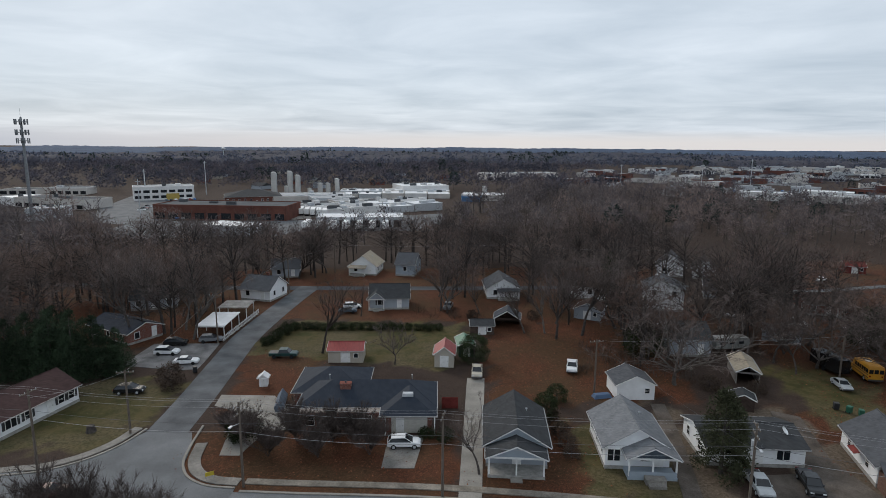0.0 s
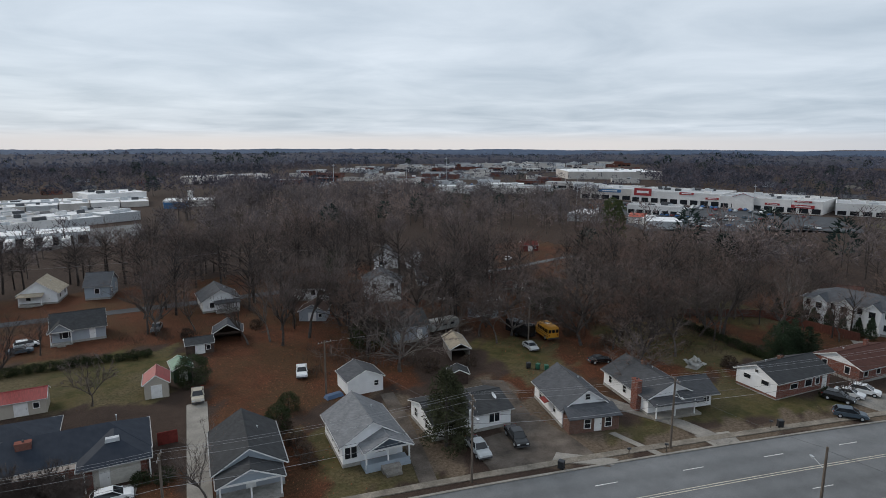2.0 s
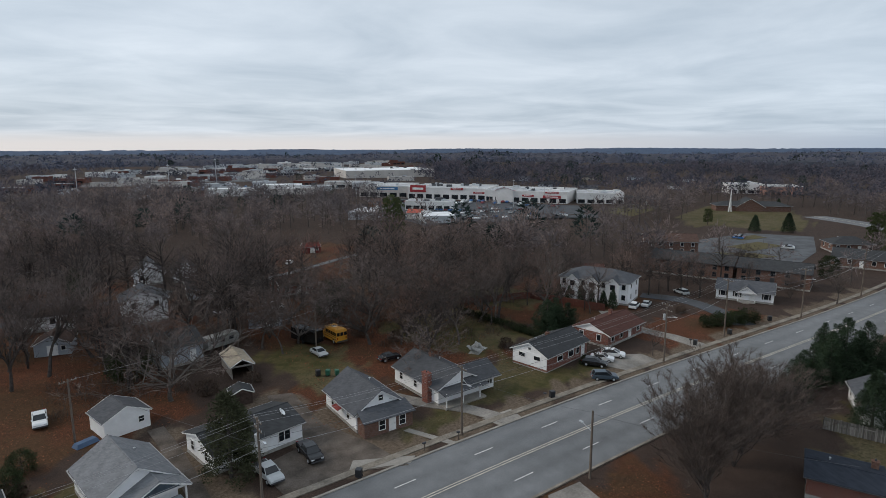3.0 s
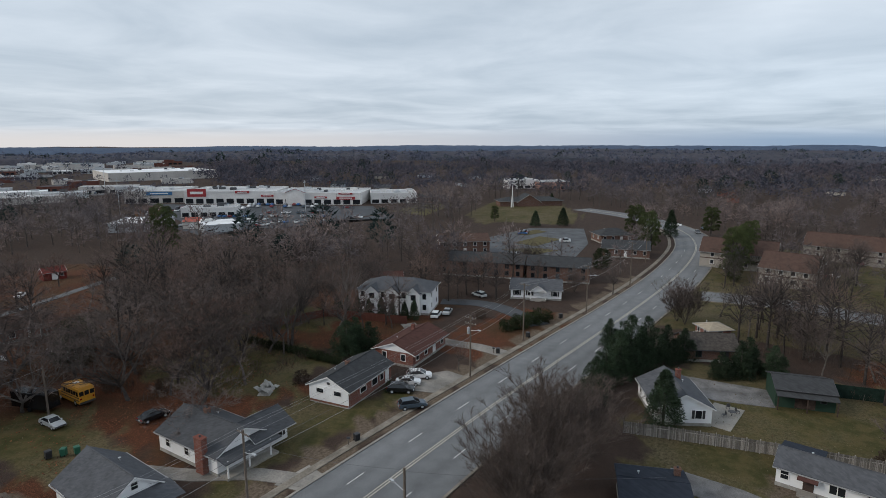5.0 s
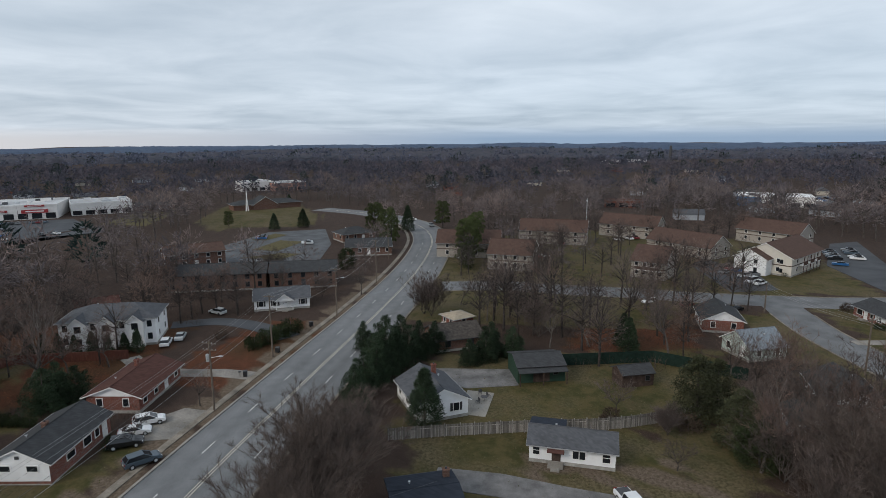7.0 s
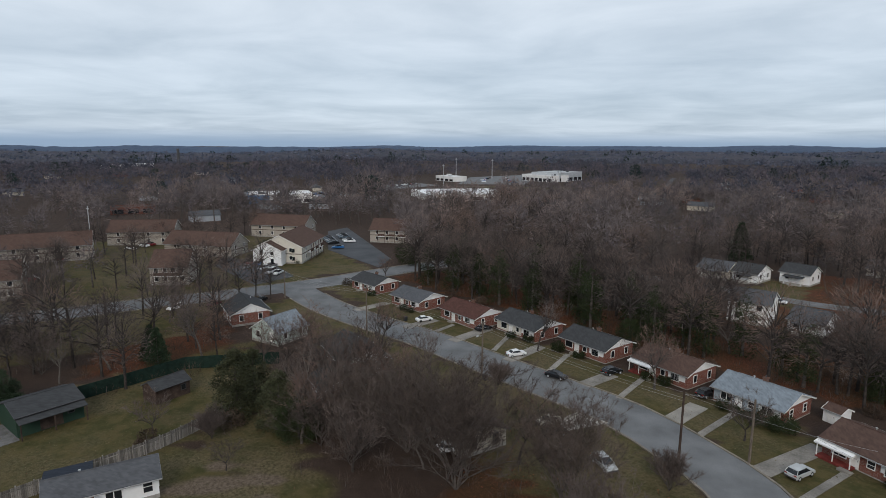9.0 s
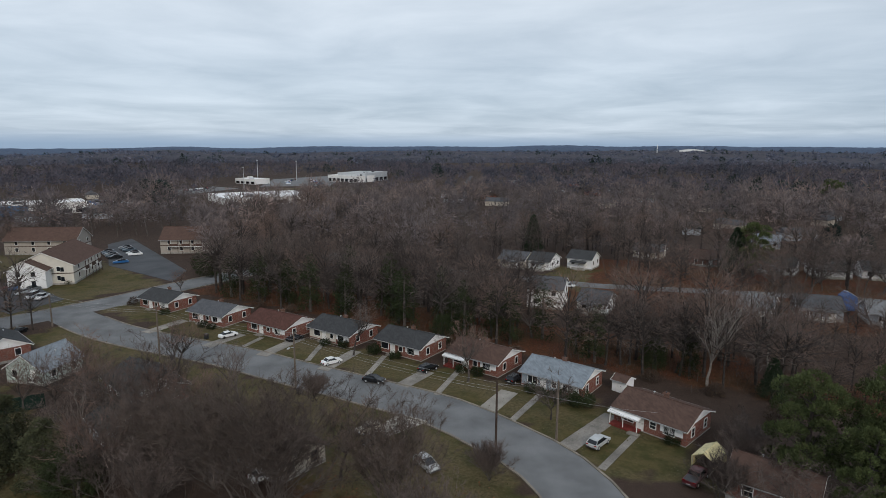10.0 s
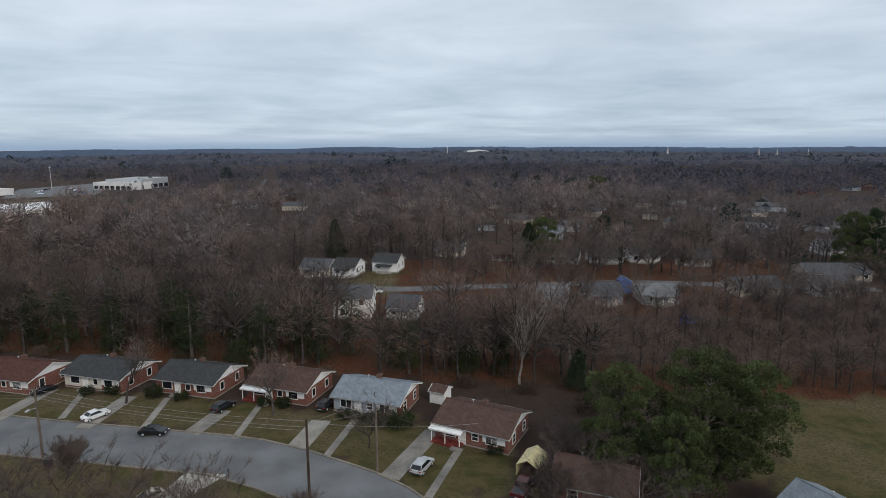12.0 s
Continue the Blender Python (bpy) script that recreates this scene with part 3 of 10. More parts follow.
    bp = N.new("ShaderNodeBump")
    bp.inputs["Strength"].default_value, bp.inputs["Distance"].default_value = 0.5, 0.12
    Lk.new(fine, bp.inputs["Height"])
    Lk.new(bp.outputs[0], bs.inputs["Normal"])
    me.materials.append(m)
    return tagged(new("ground", me), "brown winter grass and leaf litter running out to wooded land", "ground", kind="structure")


build_ground()

# ---- roads ----
MAIN = along([(-160, 72), (-100, 66), (-60, 60), (-28, 55), (0, 53.5), (24, 50.4), (44, 46.9), (64, 43), (89, 37.6), (108, 33), (133, 26.7), (158, 20.3), (195, 12.0), (232, 6.2),
              (263, 4.2), (294, 7.5), (322, 18), (350, 38), (372, 66)])
SIDE = along([(-37.5, 58), (-37.9, 72), (-38.4, 86), (-39.6, 104), (-40.2, 116), (-39.4, 131), (-38.6, 141), (-37.5, 152), (-36.5, 160)])
LANE = along([(-110, 160), (-70, 158), (-36, 158), (-8, 158.5), (24, 160), (70, 164)])
SOUTH = along([(28.5, -42), (32, -51), (38.5, -58.5), (46.5, -63), (57.5, -67.3), (72, -69), (88, -70.5), (102, -72), (120, -72), (136, -73), (152, -76.5), (164, -80)])
BACK = along([(96, -159), (76, -158.9), (52, -158), (39.6, -160), (12, -166), (-15, -170.6), (-43, -169.5), (-80, -167)])
CROSS = along([(181, 4), (180, -14), (174, -30), (170, -45), (165, -58), (160, -76), (156.5, -92), (155, -108), (150, -135), (140, -170)])


def road(name, line, half, label, material, z=0.03):
    me = strip_line(line, half, -half, -0.4, z).mesh(name, material)
    me.attributes.new("across", "FLOAT", "POINT").data.foreach_set("value", np.tile(np.array([1, -1, -1, 1], dtype=np.float32), len(me.vertices) // 4))
    return tagged(new(name, me), label, "road", kind="structure")


def worn_lanes(name, col, lanes):
    """Asphalt polished by wheels: two paler tracks in each lane, darker oil between them, patches and fine grain."""
    m, N, Lk, bs = base_material(name)
    tc, at = N.new("ShaderNodeTexCoord"), N.new("ShaderNodeAttribute")
    at.attribute_name = "across"
    wave = N.new("ShaderNodeMath")
    wave.operation = "MULTIPLY"
    wave.inputs[1].default_value = math.pi * lanes
    Lk.new(at.outputs["Fac"], wave.inputs[0])
    cos = N.new("ShaderNodeMath")
    cos.operation = "COSINE"
    Lk.new(wave.outputs[0], cos.inputs[0])
    facs = []
    for scale, detail, lo, hi in ((0.06, 5, 0.86, 1.14), (0.5, 6, 0.90, 1.10), (9.0, 3, 0.86, 1.14)):
        n, r = N.new("ShaderNodeTexNoise"), N.new("ShaderNodeMapRange")
        n.inputs["Scale"].default_value, n.inputs["Detail"].default_value = scale, detail
        Lk.new(tc.outputs["Object"], n.inputs["Vector"])
        r.inputs["From Min"].default_value, r.inputs["From Max"].default_value = 0.3, 0.7
        r.inputs["To Min"].default_value, r.inputs["To Max"].default_value = lo, hi
        Lk.new(n.outputs["Fac"], r.inputs["Value"])
        facs.append(r.outputs[0])
    track = N.new("ShaderNodeMath")
    track.operation = "MULTIPLY_ADD"
    track.inputs[1].default_value, track.inputs[2].default_value = -0.075, 1.0
    Lk.new(cos.outputs[0], track.inputs[0])
    last = track.outputs[0]
    for f in facs:
        mul = N.new("ShaderNodeMath")
        mul.operation = "MULTIPLY"
        Lk.new(last, mul.inputs[0])
        Lk.new(f, mul.inputs[1])
        last = mul.outputs[0]
    sc = N.new("ShaderNodeVectorMath")
    sc.operation = "SCALE"
    sc.inputs[0].default_value = col
    Lk.new(last, sc.inputs["Scale"])
    Lk.new(sc.outputs[0], bs.inputs["Base Color"])
    bs.inputs["Roughness"].default_value = 0.86
    return m


def dashes(name, line, d, dash, gap, width, material, start, stop, label, first=0.0):
    """Painted dashes along a line, each a thin strip."""
    acc = [0.0]
    for a, b in zip(line, line[1:]):
        acc.append(acc[-1] + (b - a).length)

    def at(s):
        for i in range(len(acc) - 1):
            if acc[i + 1] >= s:
                return line[i].lerp(line[i + 1], (s - acc[i]) / (acc[i + 1] - acc[i] + 1e-9))
        return line[-1]

    s = start + first
    while s + dash < min(stop, acc[-1]):
        seg = [at(s + dash * k / 3) for k in range(4)]
        tagged(part(name, strip_line(seg, d + width / 2, d - width / 2, 0.025, 0.042), material), label, "road marking", name + "s", "structure")
        s += dash + gap


def length_to(line, x):
    s = 0.0
    for a, b in zip(line, line[1:]):
        if b.x > x:
            return s
        s += (b - a).length
    return s


road("road", MAIN, 7.35, "grey asphalt four-lane road with worn lines", worn_lanes("worn_lane_asphalt", (0.158, 0.163, 0.168), 4))
road("road", SIDE, 2.9, "narrow worn asphalt side street", mat("patched_asphalt", (0.112, 0.116, 0.122), rough=0.88, var=0.3, scale=0.25, fine=9, bump=0.12), 0.022)
road("road", LANE, 2.0, "narrow worn street behind the houses", ASPHALT_DARK, 0.018)
road("road", BACK, 2.8, "grey back street beyond the woods", ASPHALT_OLD, 0.02)
road("road", SOUTH, 4.6, "curving pale grey residential street", ASPHALT_OLD, 0.022)
road("road", CROSS, 5.2, "grey residential street beside the flats", ASPHALT_OLD, 0.026)
for d in (0.2, -0.2):
    tagged(part("centre_line", strip_line(MAIN, d + 0.06, d - 0.06, 0.025, 0.044), LINE_YELLOW), "faded double yellow centre line", "road marking", kind="structure")
s0 = length_to(MAIN, 84.9 - 12.2 * 14)
for d in (3.7, -3.7):
    dashes("lane_dash", MAIN, d, 3.05, 9.15, 0.13, LINE_WHITE, s0 - 1.5, 420, "worn white lane dash on the asphalt")
DUSTY = mat("dusty_concrete", (0.205, 0.182, 0.152), rough=0.92, var=0.3, scale=0.5, fine=5, bump=0.12)
near_main = [p for p in MAIN if -62 < p.x < 330]
for side, lo, hi in ((1, -24, 330), (-1, -62, 330)):
    seg = [p for p in near_main if lo < p.x < hi]
    a = 7.35 * side
    tagged(part("kerb", ribbon(offset(seg, a + 0.35 if side > 0 else a), offset(seg, a if side > 0 else a - 0.35), -0.3, 0.15), CONCRETE if side > 0 else DUSTY), "pale concrete kerb along the road", "kerb", kind="structure")
    if side < 0:
        continue
    b = a + 1.7 * side
    tagged(part("pavement", ribbon(offset(seg, b + 1.15 if side > 0 else b), offset(seg, b if side > 0 else b - 1.15), -0.3, 0.10), DUSTY), "narrow stained concrete pavement", "pavement", kind="structure")
for line, half, side in (([p for p in SOUTH if p.x < 150], 4.6, 1), ([p for p in SOUTH if p.x < 152], 4.6, -1), (CROSS, 5.2, 1), ([p for p in CROSS if p.y > -66], 5.2, -1), ([p for p in CROSS if p.y < -90], 5.2, -1)):
    a = half * side
    tagged(part("kerb", ribbon(offset(line, a + 0.3 if side > 0 else a), offset(line, a if side > 0 else a - 0.3), -0.3, 0.13), DUSTY), "dull concrete kerb along the street", "kerb", kind="structure")


LAYER = [0]


def slab(name, pts, material, label, category="driveway", z=0.05):
    LAYER[0] = (LAYER[0] + 1) % 9
    g = Geo().prism(pts, -0.3, z + LAYER[0] * 0.004)
    return tagged(part(name, g, material), label, category, kind="structure")


def lane(name, pts, w, material, label, z=0.05):
    LAYER[0] = (LAYER[0] + 1) % 9
    line = along(pts, 2.5)
    return tagged(part(name, strip_line(line, w / 2, -w / 2, -0.3, z + LAYER[0] * 0.004), material), label, "driveway", kind="structure")


slab("driveway", [(-35.0, 88.4), (-34.6, 84.5), (-30.5, 82.5), (-28.5, 70.0), (-26.0, 70.0), (-24.5, 76.5), (-21.6, 77), (-22.6, 83.2), (-26.5, 88.2)], CONCRETE, "pale concrete driveway wrapping a brick house")
slab("driveway", [(-7.4, 67.3), (-3.3, 67.3), (-2.3, 75.6), (-7.2, 75.6)], OLD_CONCRETE, "concrete car pad before a garage")
slab("driveway", [(2.0, 61.0), (4.7, 61.0), (7.4, 95.8), (4.4, 95.8)], CONCRETE, "long pale concrete driveway between two houses")
corner = along([(-24, 62.9), (-27.5, 63.4), (-30.4, 65.2), (-32.2, 68.2), (-33.0, 72.2), (-33.6, 78)], 0.8)
tagged(part("kerb", strip_line(corner, 0.3, 0.0, -0.3, 0.15), CONCRETE), "pale concrete kerb round the corner", "kerb", kind="structure")
tagged(part("pavement", strip_line(corner[:-6], -0.4, -1.9, -0.3, 0.11), OLD_CONCRETE), "stained concrete pavement round the corner", "pavement", kind="structure")
corner_w = along([(-60, 63.6), (-52.9, 65.2), (-48.8, 66.2), (-45.1, 68.8), (-42.6, 72.6), (-41.4, 77)], 0.8)
tagged(part("kerb", strip_line(corner_w, 0.0, -0.3, -0.3, 0.15), CONCRETE), "pale concrete kerb round the corner", "kerb", kind="structure")
tagged(part("pavement", strip_line(corner_w, 1.8, 0.5, -0.3, 0.11), OLD_CONCRETE), "stained concrete pavement round the corner", "pavement", kind="structure")
slab("road", [(-60, 60), (-24, 55), (-24, 62.9), (-27.5, 63.2), (-30.4, 65.0), (-32.2, 68.0), (-33.0, 72.2), (-34.5, 76), (-41, 76), (-42.6, 72.4), (-45.1, 68.6), (-48.8, 66.0), (-52.9, 65.0), (-60, 63.4)], ASPHALT_OLD, "asphalt mouth of the side street", "road", 0.034)
lane("driveway", [(28.6, 60), (30.6, 69), (32.4, 78), (33.6, 86)], 2.2, DIRT_DRIVE, "gravel track beside a bungalow")
slab("driveway", [(36.5, 58.6), (43.8, 57.4), (50.5, 52.6), (51.0, 60), (50.2, 70), (53.4, 82), (50.0, 84), (46.3, 73), (44.8, 66.6), (37.5, 66)], DIRT_DRIVE, "bare dirt and gravel yard", z=0.02)
slab("driveway", [(44.5, 57.0), (51.0, 52.8), (52.6, 53.6), (46.5, 58.6)], CONCRETE, "pale concrete apron at the road")
lane("driveway", [(68.6, 50), (67.6, 57), (64.5, 64), (62.5, 72)], 2.6, OLD_CONCRETE, "gravel drive between two houses")
slab("driveway", [(66.5, 50.2), (70.5, 49.2), (71.8, 52.3), (66.5, 53.6)], CONCRETE, "pale concrete apron at the road")
slab("path", [(57.8, 52.2), (58.8, 52.0), (57.3, 59.4), (56.3, 59.5)], CONCRETE, "concrete front path")
slab("driveway", [(98, 44.8), (106, 42.8), (107.5, 47.5), (102, 53), (97, 53.5)], OLD_CONCRETE, "concrete parking pad beside the road")
slab("driveway", [(-57, 112), (-57.5, 100.5), (-46, 98.4), (-43.2, 99), (-43.4, 104), (-44.2, 112.5)], GRAVEL, "pale gravel parking court")
lane("road", [(96, 158), (104, 158.4), (126, 164), (140, 167)], 2.6, ASPHALT_OLD, "narrow pale lane in a clearing")
lane("driveway", [(119.6, 40.6), (121.4, 46.5), (121.6, 52), (124, 60), (130, 66)], 3.4, OLD_CONCRETE, "asphalt drive to white flats")
lane("driveway", [(140, 38), (148, 47), (152, 56), (150, 66)], 5.0, ASPHALT_DARK, "asphalt yard between the flats and the road")
slab("driveway", [(88.4, 9.5), (86.4, 1.6), (83.0, -6), (79.5, -15), (75.5, -14.5), (79.0, -4), (81.8, 3), (84.2, 10.5)][::-1], GRAVEL, "pale gravel drive before a white cottage", z=0.03)
slab("driveway", [(56.4, 36.2), (61.2, 34.9), (59.4, 30.6), (52.5, 27.0), (50.5, 31.5)][::-1], OLD_CONCRETE, "pale concrete drive beside the road")
slab("patio", [(102.6, 4.6), (101.6, 1.9), (109.8, -0.6), (111.2, 3.6), (104.4, 5.4)], CONCRETE, "pale concrete patio behind a grey house", "patio")
slab("patio", [(112.0, 3.4), (112.6, -5.1), (119.6, -5.3), (121, 9), (114.5, 9)], GRAVEL, "gravel yard before a green shed", "yard", z=0.03)

# ---- houses ----
def window(parent, x, y, z, w, h, face, shutters=False, frame_mat=None):
    """A sash window on a wall face (0 front -y, 1 right +x, 2 back +y, 3 left -x) with frame, cross bar, pane and sill."""
    m = Matrix.Translation((x, y, z)) @ Matrix.Rotation(radians(90 * face), 4, "Z")
    t = 0.09
    g = Geo()
    for y in (-0.07, 0.05):
        g.v += [(-w / 2 - t, y, -h / 2 - t), (w / 2 + t, y, -h / 2 - t), (w / 2 + t, y, h / 2 + t), (-w / 2 - t, y, h / 2 + t)]
        g.v += [(-w / 2, y, -h / 2), (w / 2, y, -h / 2), (w / 2, y, h / 2), (-w / 2, y, h / 2)]
    for i in range(4):
        j = (i + 1) % 4
        g.f += [(i, j, 4 + j, 4 + i), (8 + j, 8 + i, 12 + i, 12 + j), (j, i, 8 + i, 8 + j), (4 + i, 4 + j, 12 + j, 12 + i)]
    win = part("window", g, frame_mat or TRIM_WHITE, parent, at=m)
    if math.hypot(*parent.matrix_basis.translation.xy) < 105:
        part("glazing_bar", Geo().box(-w / 2, w / 2, -0.05, 0.03, -0.03, 0.03) if w < 1.3 else Geo().box(-0.05, 0.05, -0.06, 0.03, -h / 2, h / 2), frame_mat or TRIM_WHITE, win)
    part("pane", Geo().box(-w / 2, w / 2, -0.03, 0.02, -h / 2, h / 2), GLASS, win)
    if shutters:
        for s in (-1, 1):
            x0 = s * (w / 2 + t + 0.2)
            part("shutter", Geo().box(x0 - 0.19, x0 + 0.19, -0.06, 0.02, -h / 2 - 0.03, h / 2 + 0.03), SHUTTER, win)
    return win


def door(parent, x, y, z, face, material=None, w=0.95, h=2.05):
    m = Matrix.Translation((x, y, z)) @ Matrix.Rotation(radians(90 * face), 4, "Z")
    g = Geo().box(-w / 2, w / 2, -0.05, 0.03, 0, h).box(-w / 2 - 0.08, -w / 2, -0.07, 0.03, 0, h + 0.08)
    g.box(w / 2, w / 2 + 0.08, -0.07, 0.03, 0, h + 0.08).box(-w / 2, w / 2, -0.07, 0.03, h, h + 0.08)
    d = part("door", g, material or TRIM_WHITE, parent, at=m)
    part("handle", Geo().box(w / 2 - 0.14, w / 2 - 0.08, -0.11, -0.05, 0.95, 1.05), DARK_TRIM, d)
    return d


def chimney(parent, x, y, z0, z1, material, w=0.7, d=0.55):
    c = part("chimney", Geo().box(x - w / 2, x + w / 2, y - d / 2, y + d / 2, z0, z1).box(x - w / 2 - 0.06, x + w / 2 + 0.06, y - d / 2 - 0.06, y + d / 2 + 0.06, z1, z1 + 0.15), material, parent)
    part("flue", Geo().tube((x, y, z1 + 0.15), (x, y, z1 + 0.4), 0.13, 0.11, 8), DARK_TRIM, c)


def roof_gable(parent, x0, x1, y0, y1, z, rise, axis, material, over=0.45, trim=None, end=0.35, thick=0.16):
    """A gabled roof: two thick slopes with eaves and barge boards; axis names the ridge's direction."""
    if axis == "x":
        a0, a1, b0, b1 = x0 - end, x1 + end, y0, y1
        P = lambda a, b, c: (a, b, c)
    else:
        a0, a1, b0, b1 = y0 - end, y1 + end, x0, x1
        P = lambda a, b, c: (b, a, c)
    bm = (b0 + b1) / 2
    k = rise / ((b1 - b0) / 2)
    lo = z - over * k
    top = z + rise
    r = Geo()
    s1 = [P(a0, b0 - over, lo), P(a1, b0 - over, lo), P(a1, bm, top), P(a0, bm, top)]
    s2 = [P(a1, b1 + over, lo), P(a0, b1 + over, lo), P(a0, bm, top), P(a1, bm, top)]
    for s in (s1, s2):
        r.slab([(p[0], p[1], p[2] + thick) for p in (s if axis == "x" else s[::-1])], thick)
    roof = part("roof", r, material, parent)
    for a in (a0, a1):
        t = Geo()
        sh = Vector(P(0.025 if a == a1 else -0.025, 0, 0))
        for b, zz in ((b0 - over, lo - 0.07), (bm, top - 0.07), (b1 + over, lo - 0.07)):
            q = Vector(P(a, b, zz))
            t.v += [tuple(q - sh), tuple(q + sh), tuple(q + sh + Vector((0, 0, 0.17))), tuple(q - sh + Vector((0, 0, 0.17)))]
        t.f += [tuple(o + i for i in f) for o in (0, 4) for f in ((0, 1, 5, 4), (1, 2, 6, 5), (2, 3, 7, 6), (3, 0, 4, 7))] + [(0, 3, 2, 1), (8, 9, 10, 11)]
        part("barge_board", t, trim or TRIM_WHITE, roof)
    for b, zz, s in ((b0 - over, lo, -1), (b1 + over, lo, 1)):
        part("gutter", Geo().box(*(sorted((a0, a1)) + sorted((b + s * 0.03, b + s * 0.13)) if axis == "x" else sorted((b + s * 0.03, b + s * 0.13)) + sorted((a0, a1))), zz + 0.0, zz + 0.12), trim or GUTTER, roof)
    rid = Geo().tube(P(a0, bm, top + thick), P(a1, bm, top + thick), 0.09, 0.09, 5)
    part("ridge_cap", rid, material, roof)
    return roof


def roof_hip(parent, x0, x1, y0, y1, z, rise, material, over=0.45, trim=None, thick=0.14):
    """A hipped roof over a rectangle, its ridge along the longer side."""
    X0, X1, Y0, Y1 = x0 - over, x1 + over, y0 - over, y1 + over
    z = z - 0.1
    t = z + rise
    c = min(X1 - X0, Y1 - Y0) / 2
    if X1 - X0 >= Y1 - Y0:
        a, b = (X0 + c, (Y0 + Y1) / 2, t), (X1 - c, (Y0 + Y1) / 2, t)
        faces = [[(X0, Y0, z), (X1, Y0, z), b, a], [(X1, Y1, z), (X0, Y1, z), a, b], [(X1, Y0, z), (X1, Y1, z), b], [(X0, Y1, z), (X0, Y0, z), a]]
    else:
        a, b = ((X0 + X1) / 2, Y0 + c, t), ((X0 + X1) / 2, Y1 - c, t)
        faces = [[(X1, Y0, z), (X1, Y1, z), b, a], [(X0, Y1, z), (X0, Y0, z), a, b], [(X0, Y0, z), (X1, Y0, z), a], [(X1, Y1, z), (X0, Y1, z), b]]
    g = Geo()
    for f in faces:
        g.slab([(p[0], p[1], p[2] + thick) for p in f], thick)
    roof = part("roof", g, material, parent)
    e = Geo()
    e.box(X0 - 0.1, X1 + 0.1, Y0 - 0.1, Y0 - 0.02, z, z + 0.14).box(X0 - 0.1, X1 + 0.1, Y1 + 0.02, Y1 + 0.1, z, z + 0.14)
    e.box(X0 - 0.1, X0 - 0.02, Y0 - 0.02, Y1 + 0.02, z, z + 0.14).box(X1 + 0.02, X1 + 0.1, Y0 - 0.02, Y1 + 0.02, z, z + 0.14)
    part("gutter", e, trim or GUTTER, roof)
    return roof


def walls_box(parent, x0, x1, y0, y1, z0, h, rise, axis, material, gable_mat=None):
    g = Geo()
    g.box(x0, x1, y0, y1, z0, h)
    w = part("wall", g, material, parent)
    if axis in "xy":
        m = ((y0 + y1) if axis == "x" else (x0 + x1)) / 2
        for lo, hi in (((x0 - 0.012, x0 + 0.1), (x1 - 0.1, x1 + 0.012)) if axis == "x" else ((y0 - 0.012, y0 + 0.1), (y1 - 0.1, y1 + 0.012))):
            k = Geo()
            for c in (lo, hi):
                k.v += [(c, y0, h), (c, y1, h), (c, m, h + rise)] if axis == "x" else [(x0, c, h), (x1, c, h), (m, c, h + rise)]
            k.f += [(0, 2, 1), (3, 4, 5), (0, 1, 4, 3), (1, 2, 5, 4), (2, 0, 3, 5)]
            part("gable", k, gable_mat or material, w)
    return w


def vents(parent, pts):
    for x, y, z in pts:
        part("roof_vent", Geo().tube((x, y, z - 0.3), (x, y, z + 0.45), 0.06, 0.06, 6).box(x - 0.12, x + 0.12, y - 0.12, y + 0.12, z + 0.4, z + 0.48), METAL_GREY, parent)


